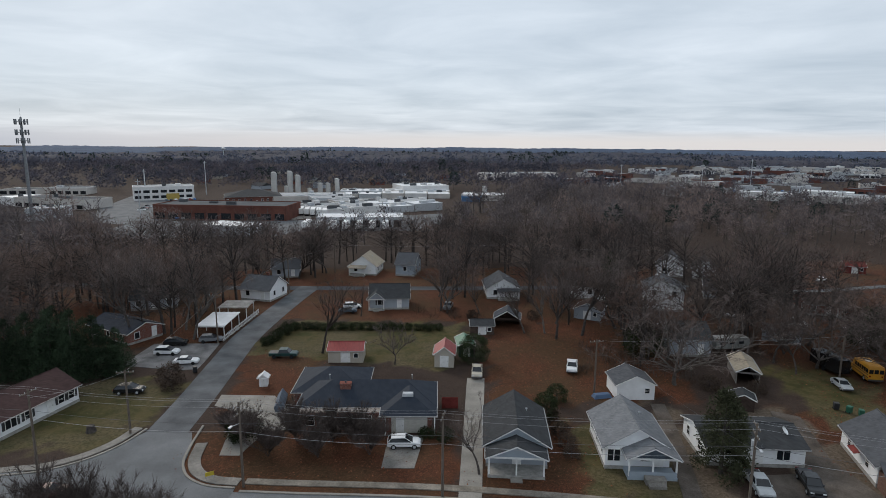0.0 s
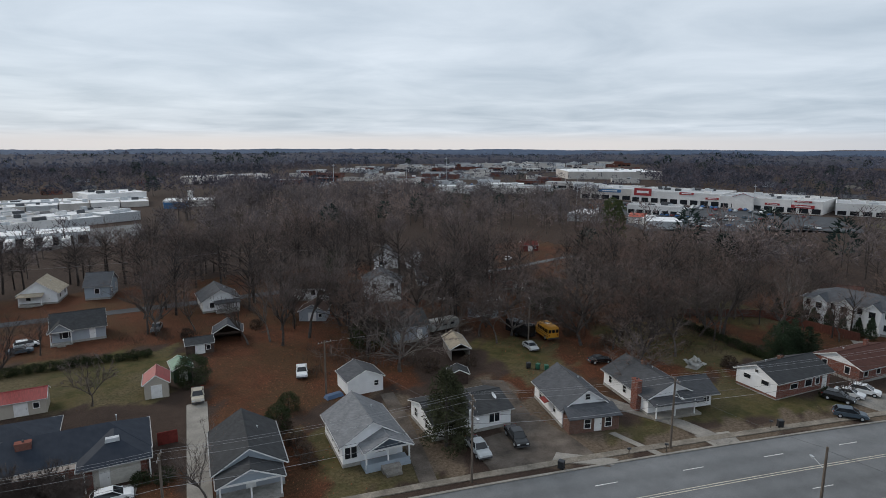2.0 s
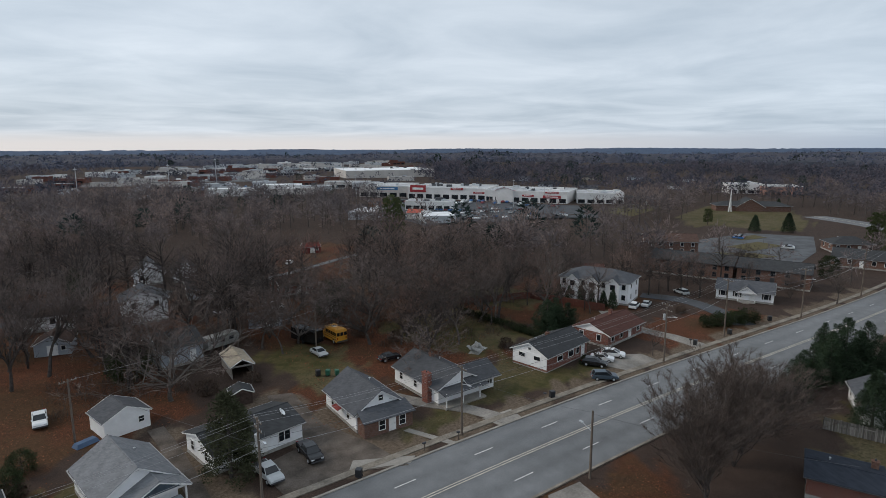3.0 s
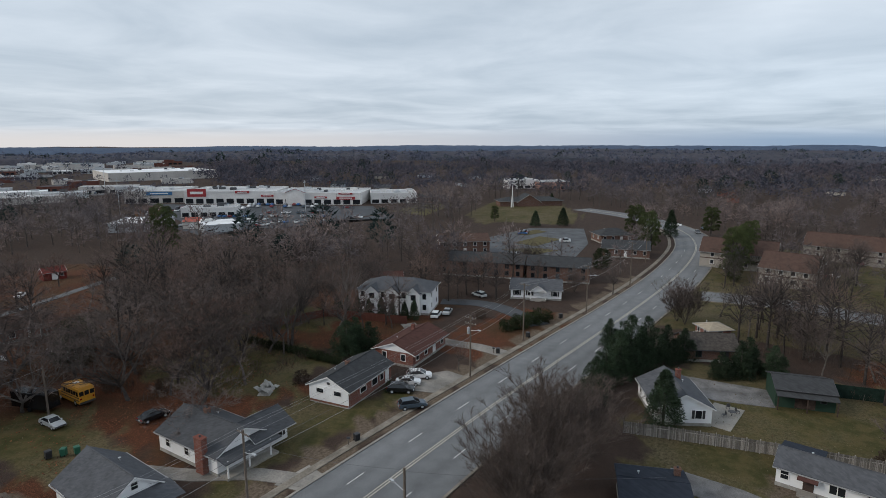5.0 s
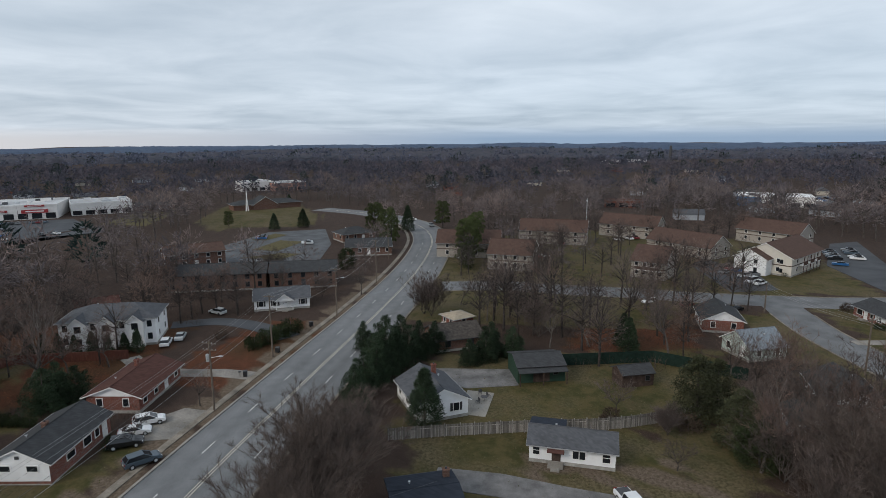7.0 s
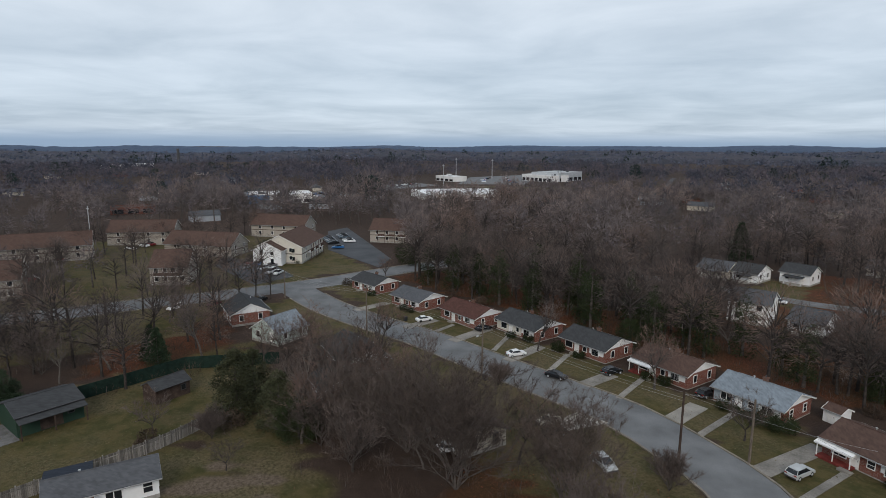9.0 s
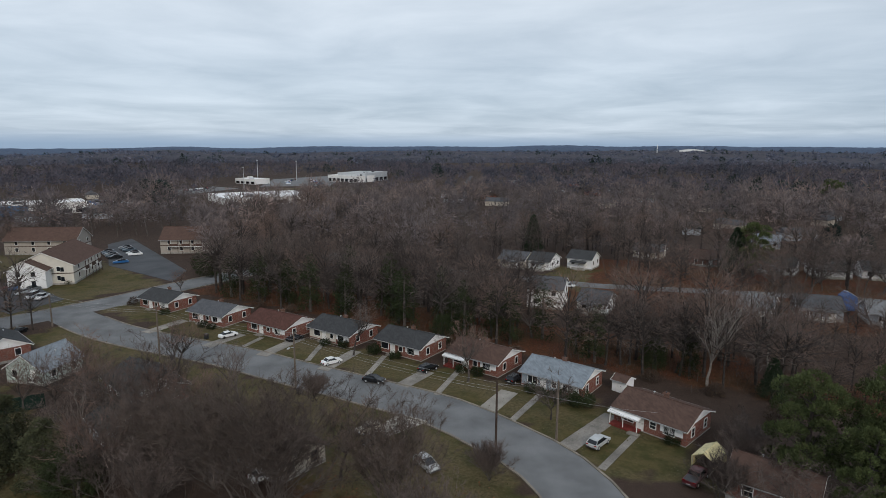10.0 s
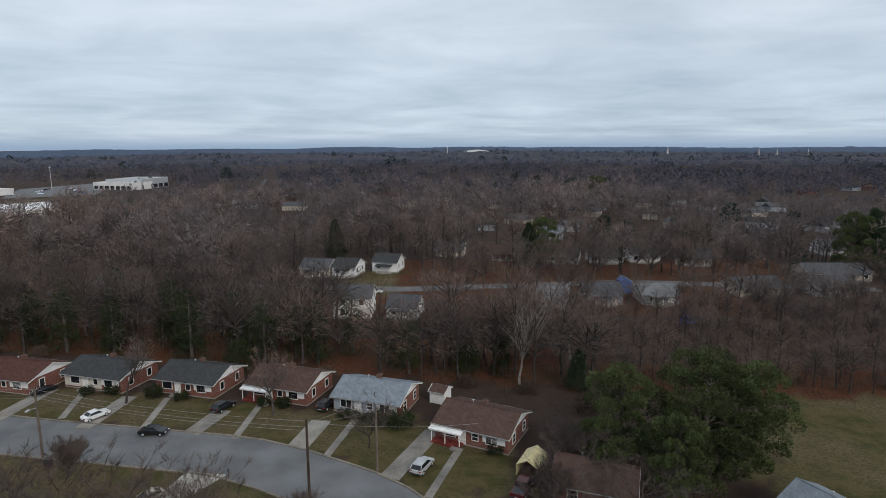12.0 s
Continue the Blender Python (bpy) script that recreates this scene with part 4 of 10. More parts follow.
def house(label, cx, cy, rot, L, D, h=2.8, rise=1.9, axis="x", walls=None, roof=None, hip=False, gable_mat=None, front=None, sides=2, back=0,
          chim=None, shutters=False, porch=None, base=0.45, storeys=1, group="", over=0.45, trim=None, door_at=None, door_mat=None, name="house", category="house", vent=1, aprons=None):
    """A small house. The front looks to local -y; front lists (x, width, height) of its windows."""
    walls, roof = walls or WHITE_SIDING, roof or ROOF_GREY
    ob = thing(name, cx, cy, 0, rot, label, category, group)
    x0, x1, y0, y1 = -L / 2, L / 2, -D / 2, D / 2
    part("foundation", Geo().box(x0 - 0.03, x1 + 0.03, y0 - 0.03, y1 + 0.03, -0.3, base), BLOCK, ob)
    walls_box(ob, x0, x1, y0, y1, base, h, rise, "h" if hip else axis, walls, gable_mat)
    if hip:
        roof_hip(ob, x0, x1, y0, y1, h, rise, roof, over, trim)
    else:
        roof_gable(ob, x0, x1, y0, y1, h, rise, axis, roof, over, trim)
    per = (h - base) / storeys
    dull = DARK_TRIM if trim is DARK_TRIM else None
    for s in range(storeys):
        zc = base + per * s + per * 0.56
        if front is None:
            n = max(1, int(L / 3.2))
            fr = [(x0 + L * (i + 0.5) / n, 1.0, 1.25) for i in range(n)]
            if door_at is None and s == 0 and n > 1:
                fr.pop(n // 2)
                door(ob, x0 + L * (n // 2 + 0.5) / n, y0 - 0.02, base, 0, door_mat or dull)
        else:
            fr = front
        for x, w, wh in fr:
            window(ob, x, y0 - 0.02, zc, w, wh, 0, shutters, dull)
        for i in range(sides):
            y = y0 + D * (i + 0.5) / sides
            window(ob, x1 + 0.02, y, zc, 0.85, 1.2, 1, False, dull)
            window(ob, x0 - 0.02, y, zc, 0.85, 1.2, 3, False, dull)
        for i in range(back):
            window(ob, x0 + L * (i + 0.5) / back, y1 + 0.02, zc, 0.95, 1.15, 2)
    if door_at is not None:
        door(ob, door_at, y0 - 0.02, base, 0, door_mat)
    if chim:
        x, y, top, cm = chim
        chimney(ob, x, y, base, top, cm)
    if vent:
        zr = h + rise * 0.6
        vents(ob, [(x0 + L * 0.3, D * 0.2, zr)] if axis == "x" else [(L * 0.2, y0 + D * 0.6, zr)])
    if porch:
        px0, px1, dep, ph, prise, pkind, pmat = porch
        pd = y0 - dep
        dk = part("porch_floor", Geo().box(px0, px1, pd, y0 - 0.04, 0.0, base - 0.05), pmat or BLOCK, ob)
        n = max(2, int((px1 - px0) / 2.6) + 1)
        for i in range(n):
            x = px0 + 0.15 + (px1 - px0 - 0.3) * i / (n - 1)
            part("porch_post", Geo().box(x - 0.09, x + 0.09, pd + 0.08, pd + 0.26, base - 0.05, ph), TRIM_WHITE, dk)
        part("porch_step", Geo().box((px0 + px1) / 2 - 0.7, (px0 + px1) / 2 + 0.7, pd - 0.9, pd - 0.02, 0, base * 0.5), CONCRETE, dk)
        if pkind == "gable":
            roof_gable(ob, px0, px1, pd, y0 + 1.2, ph, prise, "y", roof, 0.3, trim, end=0.3)
            g = Geo()
            m = (px0 + px1) / 2
            g.v += [(px0, pd + 0.1, ph), (px1, pd + 0.1, ph), (m, pd + 0.1, ph + prise), (px0, pd + 0.2, ph), (px1, pd + 0.2, ph), (m, pd + 0.2, ph + prise)]
            g.f += [(0, 1, 2), (3, 5, 4), (0, 3, 4, 1), (1, 4, 5, 2), (2, 5, 3, 0)]
            part("porch_gable", g, gable_mat or walls, ob)
            part("porch_beam", Geo().box(px0, px1, pd + 0.08, pd + 0.24, ph - 0.25, ph - 0.01), TRIM_WHITE, ob)
        else:
            sl = [(px0 - 0.25, pd - 0.3, ph), (px1 + 0.25, pd - 0.3, ph), (px1 + 0.25, y0 - 0.05, ph + prise), (px0 - 0.25, y0 - 0.05, ph + prise)]
            part("porch_roof", Geo().slab(sl, 0.12), roof, ob)
    return ob


def shed(label, cx, cy, rot, L, D, h, rise, axis, walls, roof, name="shed", open_front=False, doors=True, group="", trim=None):
    ob = thing(name, cx, cy, 0, rot, label, "shed", group)
    x0, x1, y0, y1 = -L / 2, L / 2, -D / 2, D / 2
    if open_front:
        g = Geo().box(x0, x1, y1 - 0.1, y1, 0, h).box(x0, x0 + 0.1, y0, y1 - 0.1, 0, h).box(x1 - 0.1, x1, y0, y1 - 0.1, 0, h)
        part("wall", g, walls, ob)
        part("lintel", Geo().box(x0, x1, y0, y0 + 0.1, h - 0.3, h), walls, ob)
    else:
        walls_box(ob, x0, x1, y0, y1, -0.1, h, rise, axis, walls)
        if doors:
            door(ob, 0, y0 - 0.02, 0.05, 0, TRIM_WHITE, min(1.6, L * 0.4), h * 0.82)
        if L > 4.5:
            window(ob, L * 0.3, y0 - 0.02, h * 0.6, 0.7, 0.8, 0, False, trim)
    roof_gable(ob, x0, x1, y0, y1, h, rise, axis, roof, 0.25, trim, end=0.2, thick=0.08)
    return ob


def brick_ranch(label, cx, cy, rot, L, D, roof, extra="", clad=None):
    """A post-war brick ranch: white panelled gables, shuttered windows, a porch bay at one end."""
    ob = house(label, cx, cy, rot, L, D, 2.5, 1.45, "x", BRICK, roof, base=0.12, trim=None, gable_mat=WHITE_SIDING, front=[(L * 0.28, 1.5, 1.1), (L * 0.06, 0.8, 0.9), (-L * 0.3, 1.7, 1.2)], sides=2,
               chim=(L * 0.02, 0.4, 4.55, DARK_BRICK), shutters=False, door_at=-L * 0.12, group="brick ranch houses", over=0.6)
    part("upper_panel", Geo().box(L * 0.16, L * 0.46, -D / 2 - 0.05, -D / 2 - 0.012, 1.1, 2.4), WHITE_SIDING, ob)
    if clad:
        part("front_cladding", Geo().box(-L / 2 + 0.1, L * 0.155, -D / 2 - 0.048, -D / 2 - 0.012, 0.35, 2.38), clad, ob)
    if extra == "porch":
        part("porch_roof", Geo().slab([(-L / 2 - 0.3, -D / 2 - 1.5, 2.05), (-L * 0.08, -D / 2 - 1.5, 2.05), (-L * 0.08, -D / 2 - 0.62, 2.22), (-L / 2 - 0.3, -D / 2 - 0.62, 2.22)], 0.22), TRIM_WHITE, ob)
        fl = part("porch_floor", Geo().box(-L / 2, -L * 0.1, -D / 2 - 1.4, -D / 2 - 0.04, 0, 0.3), RED_WOOD, ob)
        for x in (-L / 2 + 0.1, -L * 0.3, -L * 0.1):
            part("porch_post", Geo().box(x - 0.05, x + 0.05, -D / 2 - 1.38, -D / 2 - 1.28, 0.3, 1.95), TRIM_WHITE, fl)
    part("front_step", Geo().box(-L * 0.12 - 0.8, -L * 0.12 + 0.8, -D / 2 - 2.2 if extra == "porch" else -D / 2 - 1.2, -D / 2 - 1.45 if extra == "porch" else -D / 2 - 0.04, 0, 0.25), CONCRETE, ob)
    return ob


# north side of the main road
house("long white sided house with a maroon shingle roof", -61.5, 80.5, 76, 13, 8, 2.8, 2.0, "x", WHITE_SIDING, ROOF_MAROON, door_at=1.5, front=[(-4.6, 1.6, 1.3), (-2, 1.0, 1.2), (3.4, 1.0, 1.2), (5.2, 1.0, 1.2)], shutters=True)
house("red brick house end with a dark shingle roof", -65.4, 117.4, 61, 7.5, 13, 2.4, 1.4, "y", BRICK, ROOF_NAVY, sides=3)
house("white gabled house with a grey shingle roof", -46.0, 148.6, -16, 8.4, 8.2, 3.0, 2.6, "x", WHITE_SIDING, ROOF_GREY, chim=(1.2, 0.2, 6.3, BRICK))
house("small grey house behind bare trees", -46.9, 174.2, 12, 8, 8, 2.8, 2.2, "x", GREY_SIDING, ROOF_GREY)
house("white bungalow with a pale tan hipped roof", -23.4, 179, -8, 8.4, 9, 2.8, 3.0, "y", WHITE_SIDING, ROOF_TAN, porch=(-3.8, 1.2, 2.0, 2.5, 0.5, "shed", None))
house("blue grey cottage with a steep roof", -10.4, 178, -10, 5.8, 9, 3.6, 2.6, "x", BLUE_SIDING, ROOF_GREY)
house("grey sided house with black shutters and a front gable", -12.9, 141.6, 4, 9.4, 8, 2.9, 2.4, "x", GREY_SIDING, ROOF_DARK, shutters=True, porch=(-5.0, -1.2, 1.2, 2.9, 1.6, "gable", BLOCK))
house("white cottage with a grey shingle roof", 15.7, 153, 2, 8.4, 10, 2.8, 2.4, "y", WHITE_SIDING, ROOF_GREY, porch=(-1.5, 3.9, 1.8, 2.4, 0.4, "shed", None))
house("white house with a brown roof among oak trunks", 38.6, 151.6, -22, 9.4, 8, 3.6, 2.6, "x", WHITE_SIDING, ROOF_BROWN, front=[(-2.8, 1.0, 1.3), (1, 1.0, 1.3), (3, 1.0, 1.3)])
shed("low garage with a brown shingle roof", 34.5, 133, -26, 6.0, 6, 2.3, 1.6, "y", GREY_SIDING, ROOF_BROWN, "garage")
house("tall white two-storey house", 54.6, 141.9, -16, 9.1, 8, 5.4, 2.0, "y", WHITE_SIDING, ROOF_GREY, storeys=2)
house("white cottage with a steep front gable", 70.6, 178.8, -20, 7.8, 8, 3.4, 3.4, "y", WHITE_SIDING, ROOF_GREY)
house("pale cottage with a dark steep roof", 79.5, 175, -20, 6.6, 8, 3.0, 3.0, "y", WHITE_SIDING, ROOF_DARK)
house("weathered grey house with a dark roof", 47.6, 111.2, -4, 7.4, 8.5, 3.6, 2.0, "x", GREY_SIDING, ROOF_DARK)
house("low house with a brown roof and white porch", 92.5, 139, -14, 10, 9, 2.6, 1.6, "x", BRICK, ROOF_BROWN, porch=(1.0, 5.0, 2.2, 2.3, 0.3, "shed", None))
house("low grey house behind bare branches", 74, 152, -20, 9, 8, 2.7, 2.0, "x", GREY_SIDING, ROOF_GREY)
shed("faded red metal shed in a clearing", 130, 183, -20, 6.0, 4.5, 2.3, 1.2, "x", RED_WOOD, RED_WOOD)
shed("low grey shed with a pale patched roof", 70.5, 117.5, -30, 7.0, 4.5, 2.2, 0.7, "x", GREY_SIDING, ROOF_LIGHT)
shed("low dark lean-to shed", 86.5, 116.5, -20, 5.5, 4, 2.0, 0.6, "x", DARK_WOOD, ROOF_DARK)
house("dark low house behind bare trees", -70, 140, 20, 10, 8, 2.7, 2.0, "x", GREY_SIDING, ROOF_DARK)

# brick house with the navy roof: main block, rear wing and garage wing
brick_main = thing("house", -11, 81.5, 0, 1, "long brick house with a navy blue hipped roof", "house")
for x0, x1, y0, y1 in ((-9.6, 10.2, -5.0, 5.6), (-11.6, -0.4, 2.0, 12.4), (2.8, 9.9, -5.6, 2.0)):
    walls_box(brick_main, x0 + 0.5, x1 - 0.5, y0 + 0.5, y1 - 0.5, -0.2, 2.7, 0, "h", BRICK)
roof_hip(brick_main, -9.2, 9.9, -2.6, 5.6, 2.75, 2.3, NAVY_METAL, 0.5)
roof_hip(brick_main, -11.0, -0.6, 2.4, 11.6, 2.74, 2.2, NAVY_METAL, 0.5)
roof_hip(brick_main, 2.9, 9.8, -5.4, 3.6, 2.76, 1.9, NAVY_METAL, 0.5)
part("garage_wall", Geo().box(4.0, 9.0, -5.22, -5.12, 0, 2.45), PALE_BRICK, brick_main)
door(brick_main, 5.2, -5.24, 0.1, 0, TRIM_WHITE)
for x in (3.2, 10.0):
    part("porch_post", Geo().box(x - 0.08, x + 0.08, -5.9, -5.74, 0, 2.6), TRIM_WHITE, brick_main)
for x in (-7.4, -4.6, -2.0, 0.6):
    window(brick_main, x, -4.52, 1.5, 1.1, 1.3, 0)
for y in (3.4, 6.0, 9.4):
    window(brick_main, -11.12, y, 1.5, 1.0, 1.2, 3)
chimney(brick_main, -3.0, 0.2, 0, 5.0, BRICK, 1.6, 0.8)
part("roof_dormer_vent", Geo().box(5.4, 7.0, -2.9, -2.1, 4.3, 4.75, 0.08), METAL_GREY, brick_main)
vents(brick_main, [(6.6, 3.4, 4.6), (-6, 4.2, 4.3)])
part("fence_panel", Geo().box(11.1, 13.6, 2.4, 2.5, 0, 1.8), RED_WOOD, brick_main)

# dark bungalow
house("dark grey shingled bungalow with a deep front porch", 9.8, 73.0, -4, 7.6, 10.6, 3.1, 2.3, "y", GREY_SIDING, ROOF_DARK, porch=(-3.6, 3.3, 2.6, 2.75, 1.5, "gable", BLOCK), gable_mat=BLUE_SIDING, front=[(-2.2, 1.2, 1.4), (2.2, 1.2, 1.4)],
      door_at=0.0, sides=3)
# white bungalow
wb = house("white bungalow with a pale grey roof and blue porch", 24.6, 72.2, -3, 7.9, 9.6, 3.0, 2.4, "y", WHITE_SIDING, ROOF_LIGHT, porch=(-1.7, 4.2, 2.4, 2.8, 1.4, "gable", BLUE_SIDING), front=[(-2.9, 1.5, 1.5), (1, 1.2, 1.4)], door_at=2.6,
           sides=3)
part("porch_wall", Geo().box(-1.6, 4.1, -7.15, -7.0, 0.4, 1.05), BLUE_SIDING, wb)
part("stoop", Geo().box(0.2, 2.6, -8.3, -7.25, 0, 0.7).box(0.4, 2.4, -9.1, -8.3, 0, 0.35), OLD_CONCRETE, wb)
gp = Geo()
for y in (-7.16, -7.12):
    gp.v += [(-1.45, y, 2.85), (3.95, y, 2.85), (1.25, y, 4.05)]
gp.f += [(0, 1, 2), (3, 5, 4), (0, 3, 4, 1), (1, 4, 5, 2), (2, 5, 3, 0)]
part("porch_gable_panel", gp, mat("dark_blue_boards", (0.055, 0.075, 0.10), 0.7), wb)
shed("white board garage with a grey hipped roof", 30.6, 90.3, 1, 6.0, 5.4, 2.5, 1.4, "y", WHITE_SIDING, ROOF_GREY, "garage", doors=False)
# small dark-roofed house
house("small white house with a dark charcoal roof", 39.6, 72.2, -3, 12.2, 8.0, 2.7, 1.2, "x", WHITE_SIDING, ROOF_DARK, front=[(3.4, 1.6, 1.3), (-3.2, 1.0, 1.2)], door_at=0.4, vent=0)
# house with brick porch
hd = house("white clapboard house with grey roof and enclosed brick porch", 56.5, 68.0, -14, 7.6, 10.4, 2.8, 2.5, "y", WHITE_SIDING, ROOF_GREY, front=[], sides=2, vent=1, door_at=0.9)
part("porch_wall", Geo().box(-3.7, 3.9, -7.4, -5.3, 0, 2.3), DARK_BRICK, hd)
part("porch_roof", Geo().slab([(-4.0, -7.9, 2.35), (4.2, -7.9, 2.35), (3.9, -5.25, 3.35), (-3.8, -5.25, 3.35)], 0.12), ROOF_GREY, hd)
window(hd, -1.0, -7.43, 1.35, 0.9, 1.3, 0)
window(hd, 2.2, -7.43, 1.35, 0.9, 1.3, 0)
door(hd, 0.6, -7.43, 0.15, 0)
window(hd, 0, -5.24, 4.3, 0.7, 0.8, 0)
part("door_awning", Geo().slab([(-5.0, -1.6, 2.15), (-3.84, -1.6, 2.5), (-3.84, 0.4, 2.5), (-5.0, 0.4, 2.15)][::-1], 0.08), RED_WOOD, hd)
# ranch with brick chimney
h5 = house("white and brick house with a grey roof and porch", 70.4, 66.2, -11, 8.2, 12.2, 2.8, 2.0, "y", WHITE_SIDING, ROOF_SLATE_DARK, front=[], sides=3)
chimney(h5, -4.5, -3.6, 0, 4.7, BRICK, 0.8, 1.5)
chimney(h5, 0.2, 1.5, 3.6, 5.3, DARK_BRICK, 0.7, 0.6)
walls_box(h5, 4.1, 7.2, -6.0, -1.0, 0.3, 2.85, 1.5, "x", WHITE_SIDING)
roof_gable(h5, 1.0, 7.2, -7.0, -1.0, 2.8, 1.6, "x", ROOF_SLATE_DARK, 0.4)
window(h5, 5.7, -6.03, 1.7, 1.1, 1.3, 0, True)
for x in (-3.8, -0.6, 2.8):
    part("porch_post", Geo().box(x - 0.08, x + 0.08, -7.8, -7.64, 0.1, 2.5), TRIM_WHITE, h5)
part("porch_floor", Geo().box(-4.0, 4.0, -7.9, -6.14, 0, 0.3), CONCRETE, h5)
part("porch_roof", Geo().slab([(-4.4, -8.2, 2.4), (4.3, -8.2, 2.4), (4.3, -6.0, 2.85), (-4.4, -6.0, 2.85)], 0.12), ROOF_SLATE_DARK, h5)
# ranch, white gable and brick front
rb = house("white and brick ranch with a charcoal roof", 94.2, 59.2, -3, 13.0, 7.4, 2.9, 1.7, "x", base=0.15, walls=BRICK, roof=ROOF_DARK, gable_mat=WHITE_SIDING, front=[(-2.5, 1.6, 0.8), (1.0, 1.6, 1.1), (3.2, 0.9, 1.1)], door_at=5.0, sides=0, chim=(-0.6, 0.4, 5.0, DARK_BRICK))
part("end_cladding", Geo().box(-6.56, -6.512, -3.7, 3.7, 0.5, 2.9), WHITE_SIDING, rb)
for y in (-1.7, 1.6):
    window(rb, -6.58, y, 2.15, 1.3, 0.7, 3)
    window(rb, 6.52, y, 1.8, 0.9, 1.1, 1)
part("gable_vent", Geo().box(-6.60, -6.55, -0.25, 0.25, 3.35, 3.75), DARK_TRIM, rb)
# brown brick ranch
house("brown brick ranch with a rust brown roof", 113.2, 57.2, -4, 13.5, 8.0, 2.7, 1.5, "x", BRICK, ROOF_RUST, gable_mat=WHITE_SIDING, sides=2, hip=False, over=0.7, chim=(2.5, 1.0, 4.9, BRICK))
# white flats
apt = house("white two-storey flats with projecting gabled bays", 141, 73.5, -80, 17.5, 10, 5.6, 2.2, "x", WHITE_SIDING, ROOF_GREY, hip=True, storeys=2, front=[(-7.6, 0.9, 1.3), (-2.6, 0.9, 1.3), (2.6, 0.9, 1.3), (7.6, 0.9, 1.3)], name="apartment_building", category="building")
for x in (-5, 0, 5.2):
    walls_box(apt, x - 1.5, x + 1.5, -6.2, -4.9, 0, 5.4, 1.3, "y", WHITE_SIDING)
    roof_gable(apt, x - 1.5, x + 1.5, -6.3, -2.0, 5.4, 1.3, "y", ROOF_GREY, 0.3)
    for z in (1.9, 4.4):
        window(apt, x, -6.23, z, 1.2, 1.3, 0)
house("low brown roofed house behind the flats", 158, 86, -60, 9, 8, 2.8, 1.6, "x", BRICK, ROOF_RUST)
# white L house by the road
house("white ranch house with a grey roof and front gable", 165.0, 44.8, -78, 13, 8.5, 2.7, 1.8, "x", WHITE_SIDING, ROOF_GREY, porch=(-1.5, 2.6, 1.4, 2.6, 1.5, "gable", BLOCK), shutters=True)
# long brick flats
for cx, cy, L in ((184.5, 66, 26), (186.5, 43, 18)):
    house("long dark brick two-storey flats with a charcoal roof", cx, cy, -84, L, 9, 4.7, 2.0, "x", DARK_BRICK, ROOF_DARK, storeys=2, name="apartment_building", category="building", group="brick flats", trim=DARK_TRIM)
house("brick flats with a low brown roof", 215, 84, -60, 18, 10, 5.0, 2.0, "x", DARK_BRICK, ROOF_BROWN, storeys=2, name="apartment_building", category="building", group="brick flats")
house("low brick house with a dark roof beside the road", 232, 28, -85, 16, 10, 3.2, 2.2, "x", DARK_BRICK, ROOF_DARK)
house("brick house with a dark hipped roof", 262, 36, -60, 14, 10, 3.2, 2.2, "x", DARK_BRICK, ROOF_DARK, hip=True)

# south of the main road
gh = house("white house with a slate grey roof and red chimney", 106.1, 9.7, -72, 7.8, 10.4, 2.8, 2.0, "y", WHITE_SIDING, ROOF_GREY, front=[(2.0, 0.9, 1.2)], shutters=True, chim=(1.2, 2.2, 5.6, BRICK), sides=3)
sh = shed("dark green board barn with a grey low roof", 117.2, -8.9, -86, 8.2, 7.0, 2.9, 1.1, "x", GREEN_BOARD, ROOF_DARK, "barn", doors=False, trim=DARK_TRIM)
part("barn_door", Geo().box(-1.4, 1.4, -3.56, -3.51, 0.1, 2.3), DARK_WOOD, sh)
part("barn_porch_roof", Geo().slab([(-4.2, -5.0, 2.3), (4.2, -5.0, 2.3), (4.2, -3.6, 2.7), (-4.2, -3.6, 2.7)], 0.1), ROOF_DARK, sh)
for x in (-4.0, 0, 4.0):
    part("barn_post", Geo().box(x - 0.08, x + 0.08, -4.95, -4.8, 0, 2.3), DARK_WOOD, sh)
cot = house("small white cottage with a grey roof", 89.9, -7.9, -107, 10.6, 4.6, 2.6, 1.3, "x", WHITE_SIDING, ROOF_GREY, trim=GUTTER, front=[(-4.4, 0.8, 1.1), (0.9, 1.5, 1.2), (4.2, 0.9, 1.3)], door_at=-1.9, door_mat=DARK_WOOD)
part("porch_roof", Geo().slab([(-3.0, -3.6, 2.2), (-0.9, -3.6, 2.2), (-0.9, -2.3, 2.45), (-3.0, -2.3, 2.45)], 0.1), ROOF_RUST, cot)
part("porch_floor", Geo().box(-2.9, -1.0, -3.5, -2.34, 0, 0.35).box(-2.5, -1.4, -4.2, -3.5, 0, 0.18), CONCRETE, cot)
part("lean_to_roof", Geo().slab([(-5.7, 1.9, 3.1), (-0.9, 1.9, 3.1), (-0.9, 5.2, 2.5), (-5.7, 5.2, 2.5)], 0.12), ROOF_NAVY, cot)
part("lean_to_wall", Geo().box(-5.5, -1.1, 2.32, 5.0, 0, 2.4), WHITE_SIDING, cot)
house("low brick house with a near black flat roof", 79.2, 11.4, -80, 7.2, 6.4, 2.6, 0.5, "x", BRICK, ROOF_NAVY, front=[], chim=(2.9, 2.0, 3.7, DARK_BRICK), vent=1, trim=DARK_TRIM)
house("low house with a brown grey roof behind evergreens", 133.8, 4.4, -75, 9.5, 8, 2.5, 1.8, "x", DARK_BRICK, mat("brown_grey_shingles", (0.066, 0.058, 0.052), 0.9, 0.3, 2, 12), trim=DARK_TRIM)
house("low house with a tan roof", 147, 2.5, -60, 5, 5, 1.9, 1.0, "x", BRICK, ROOF_TAN, hip=True)

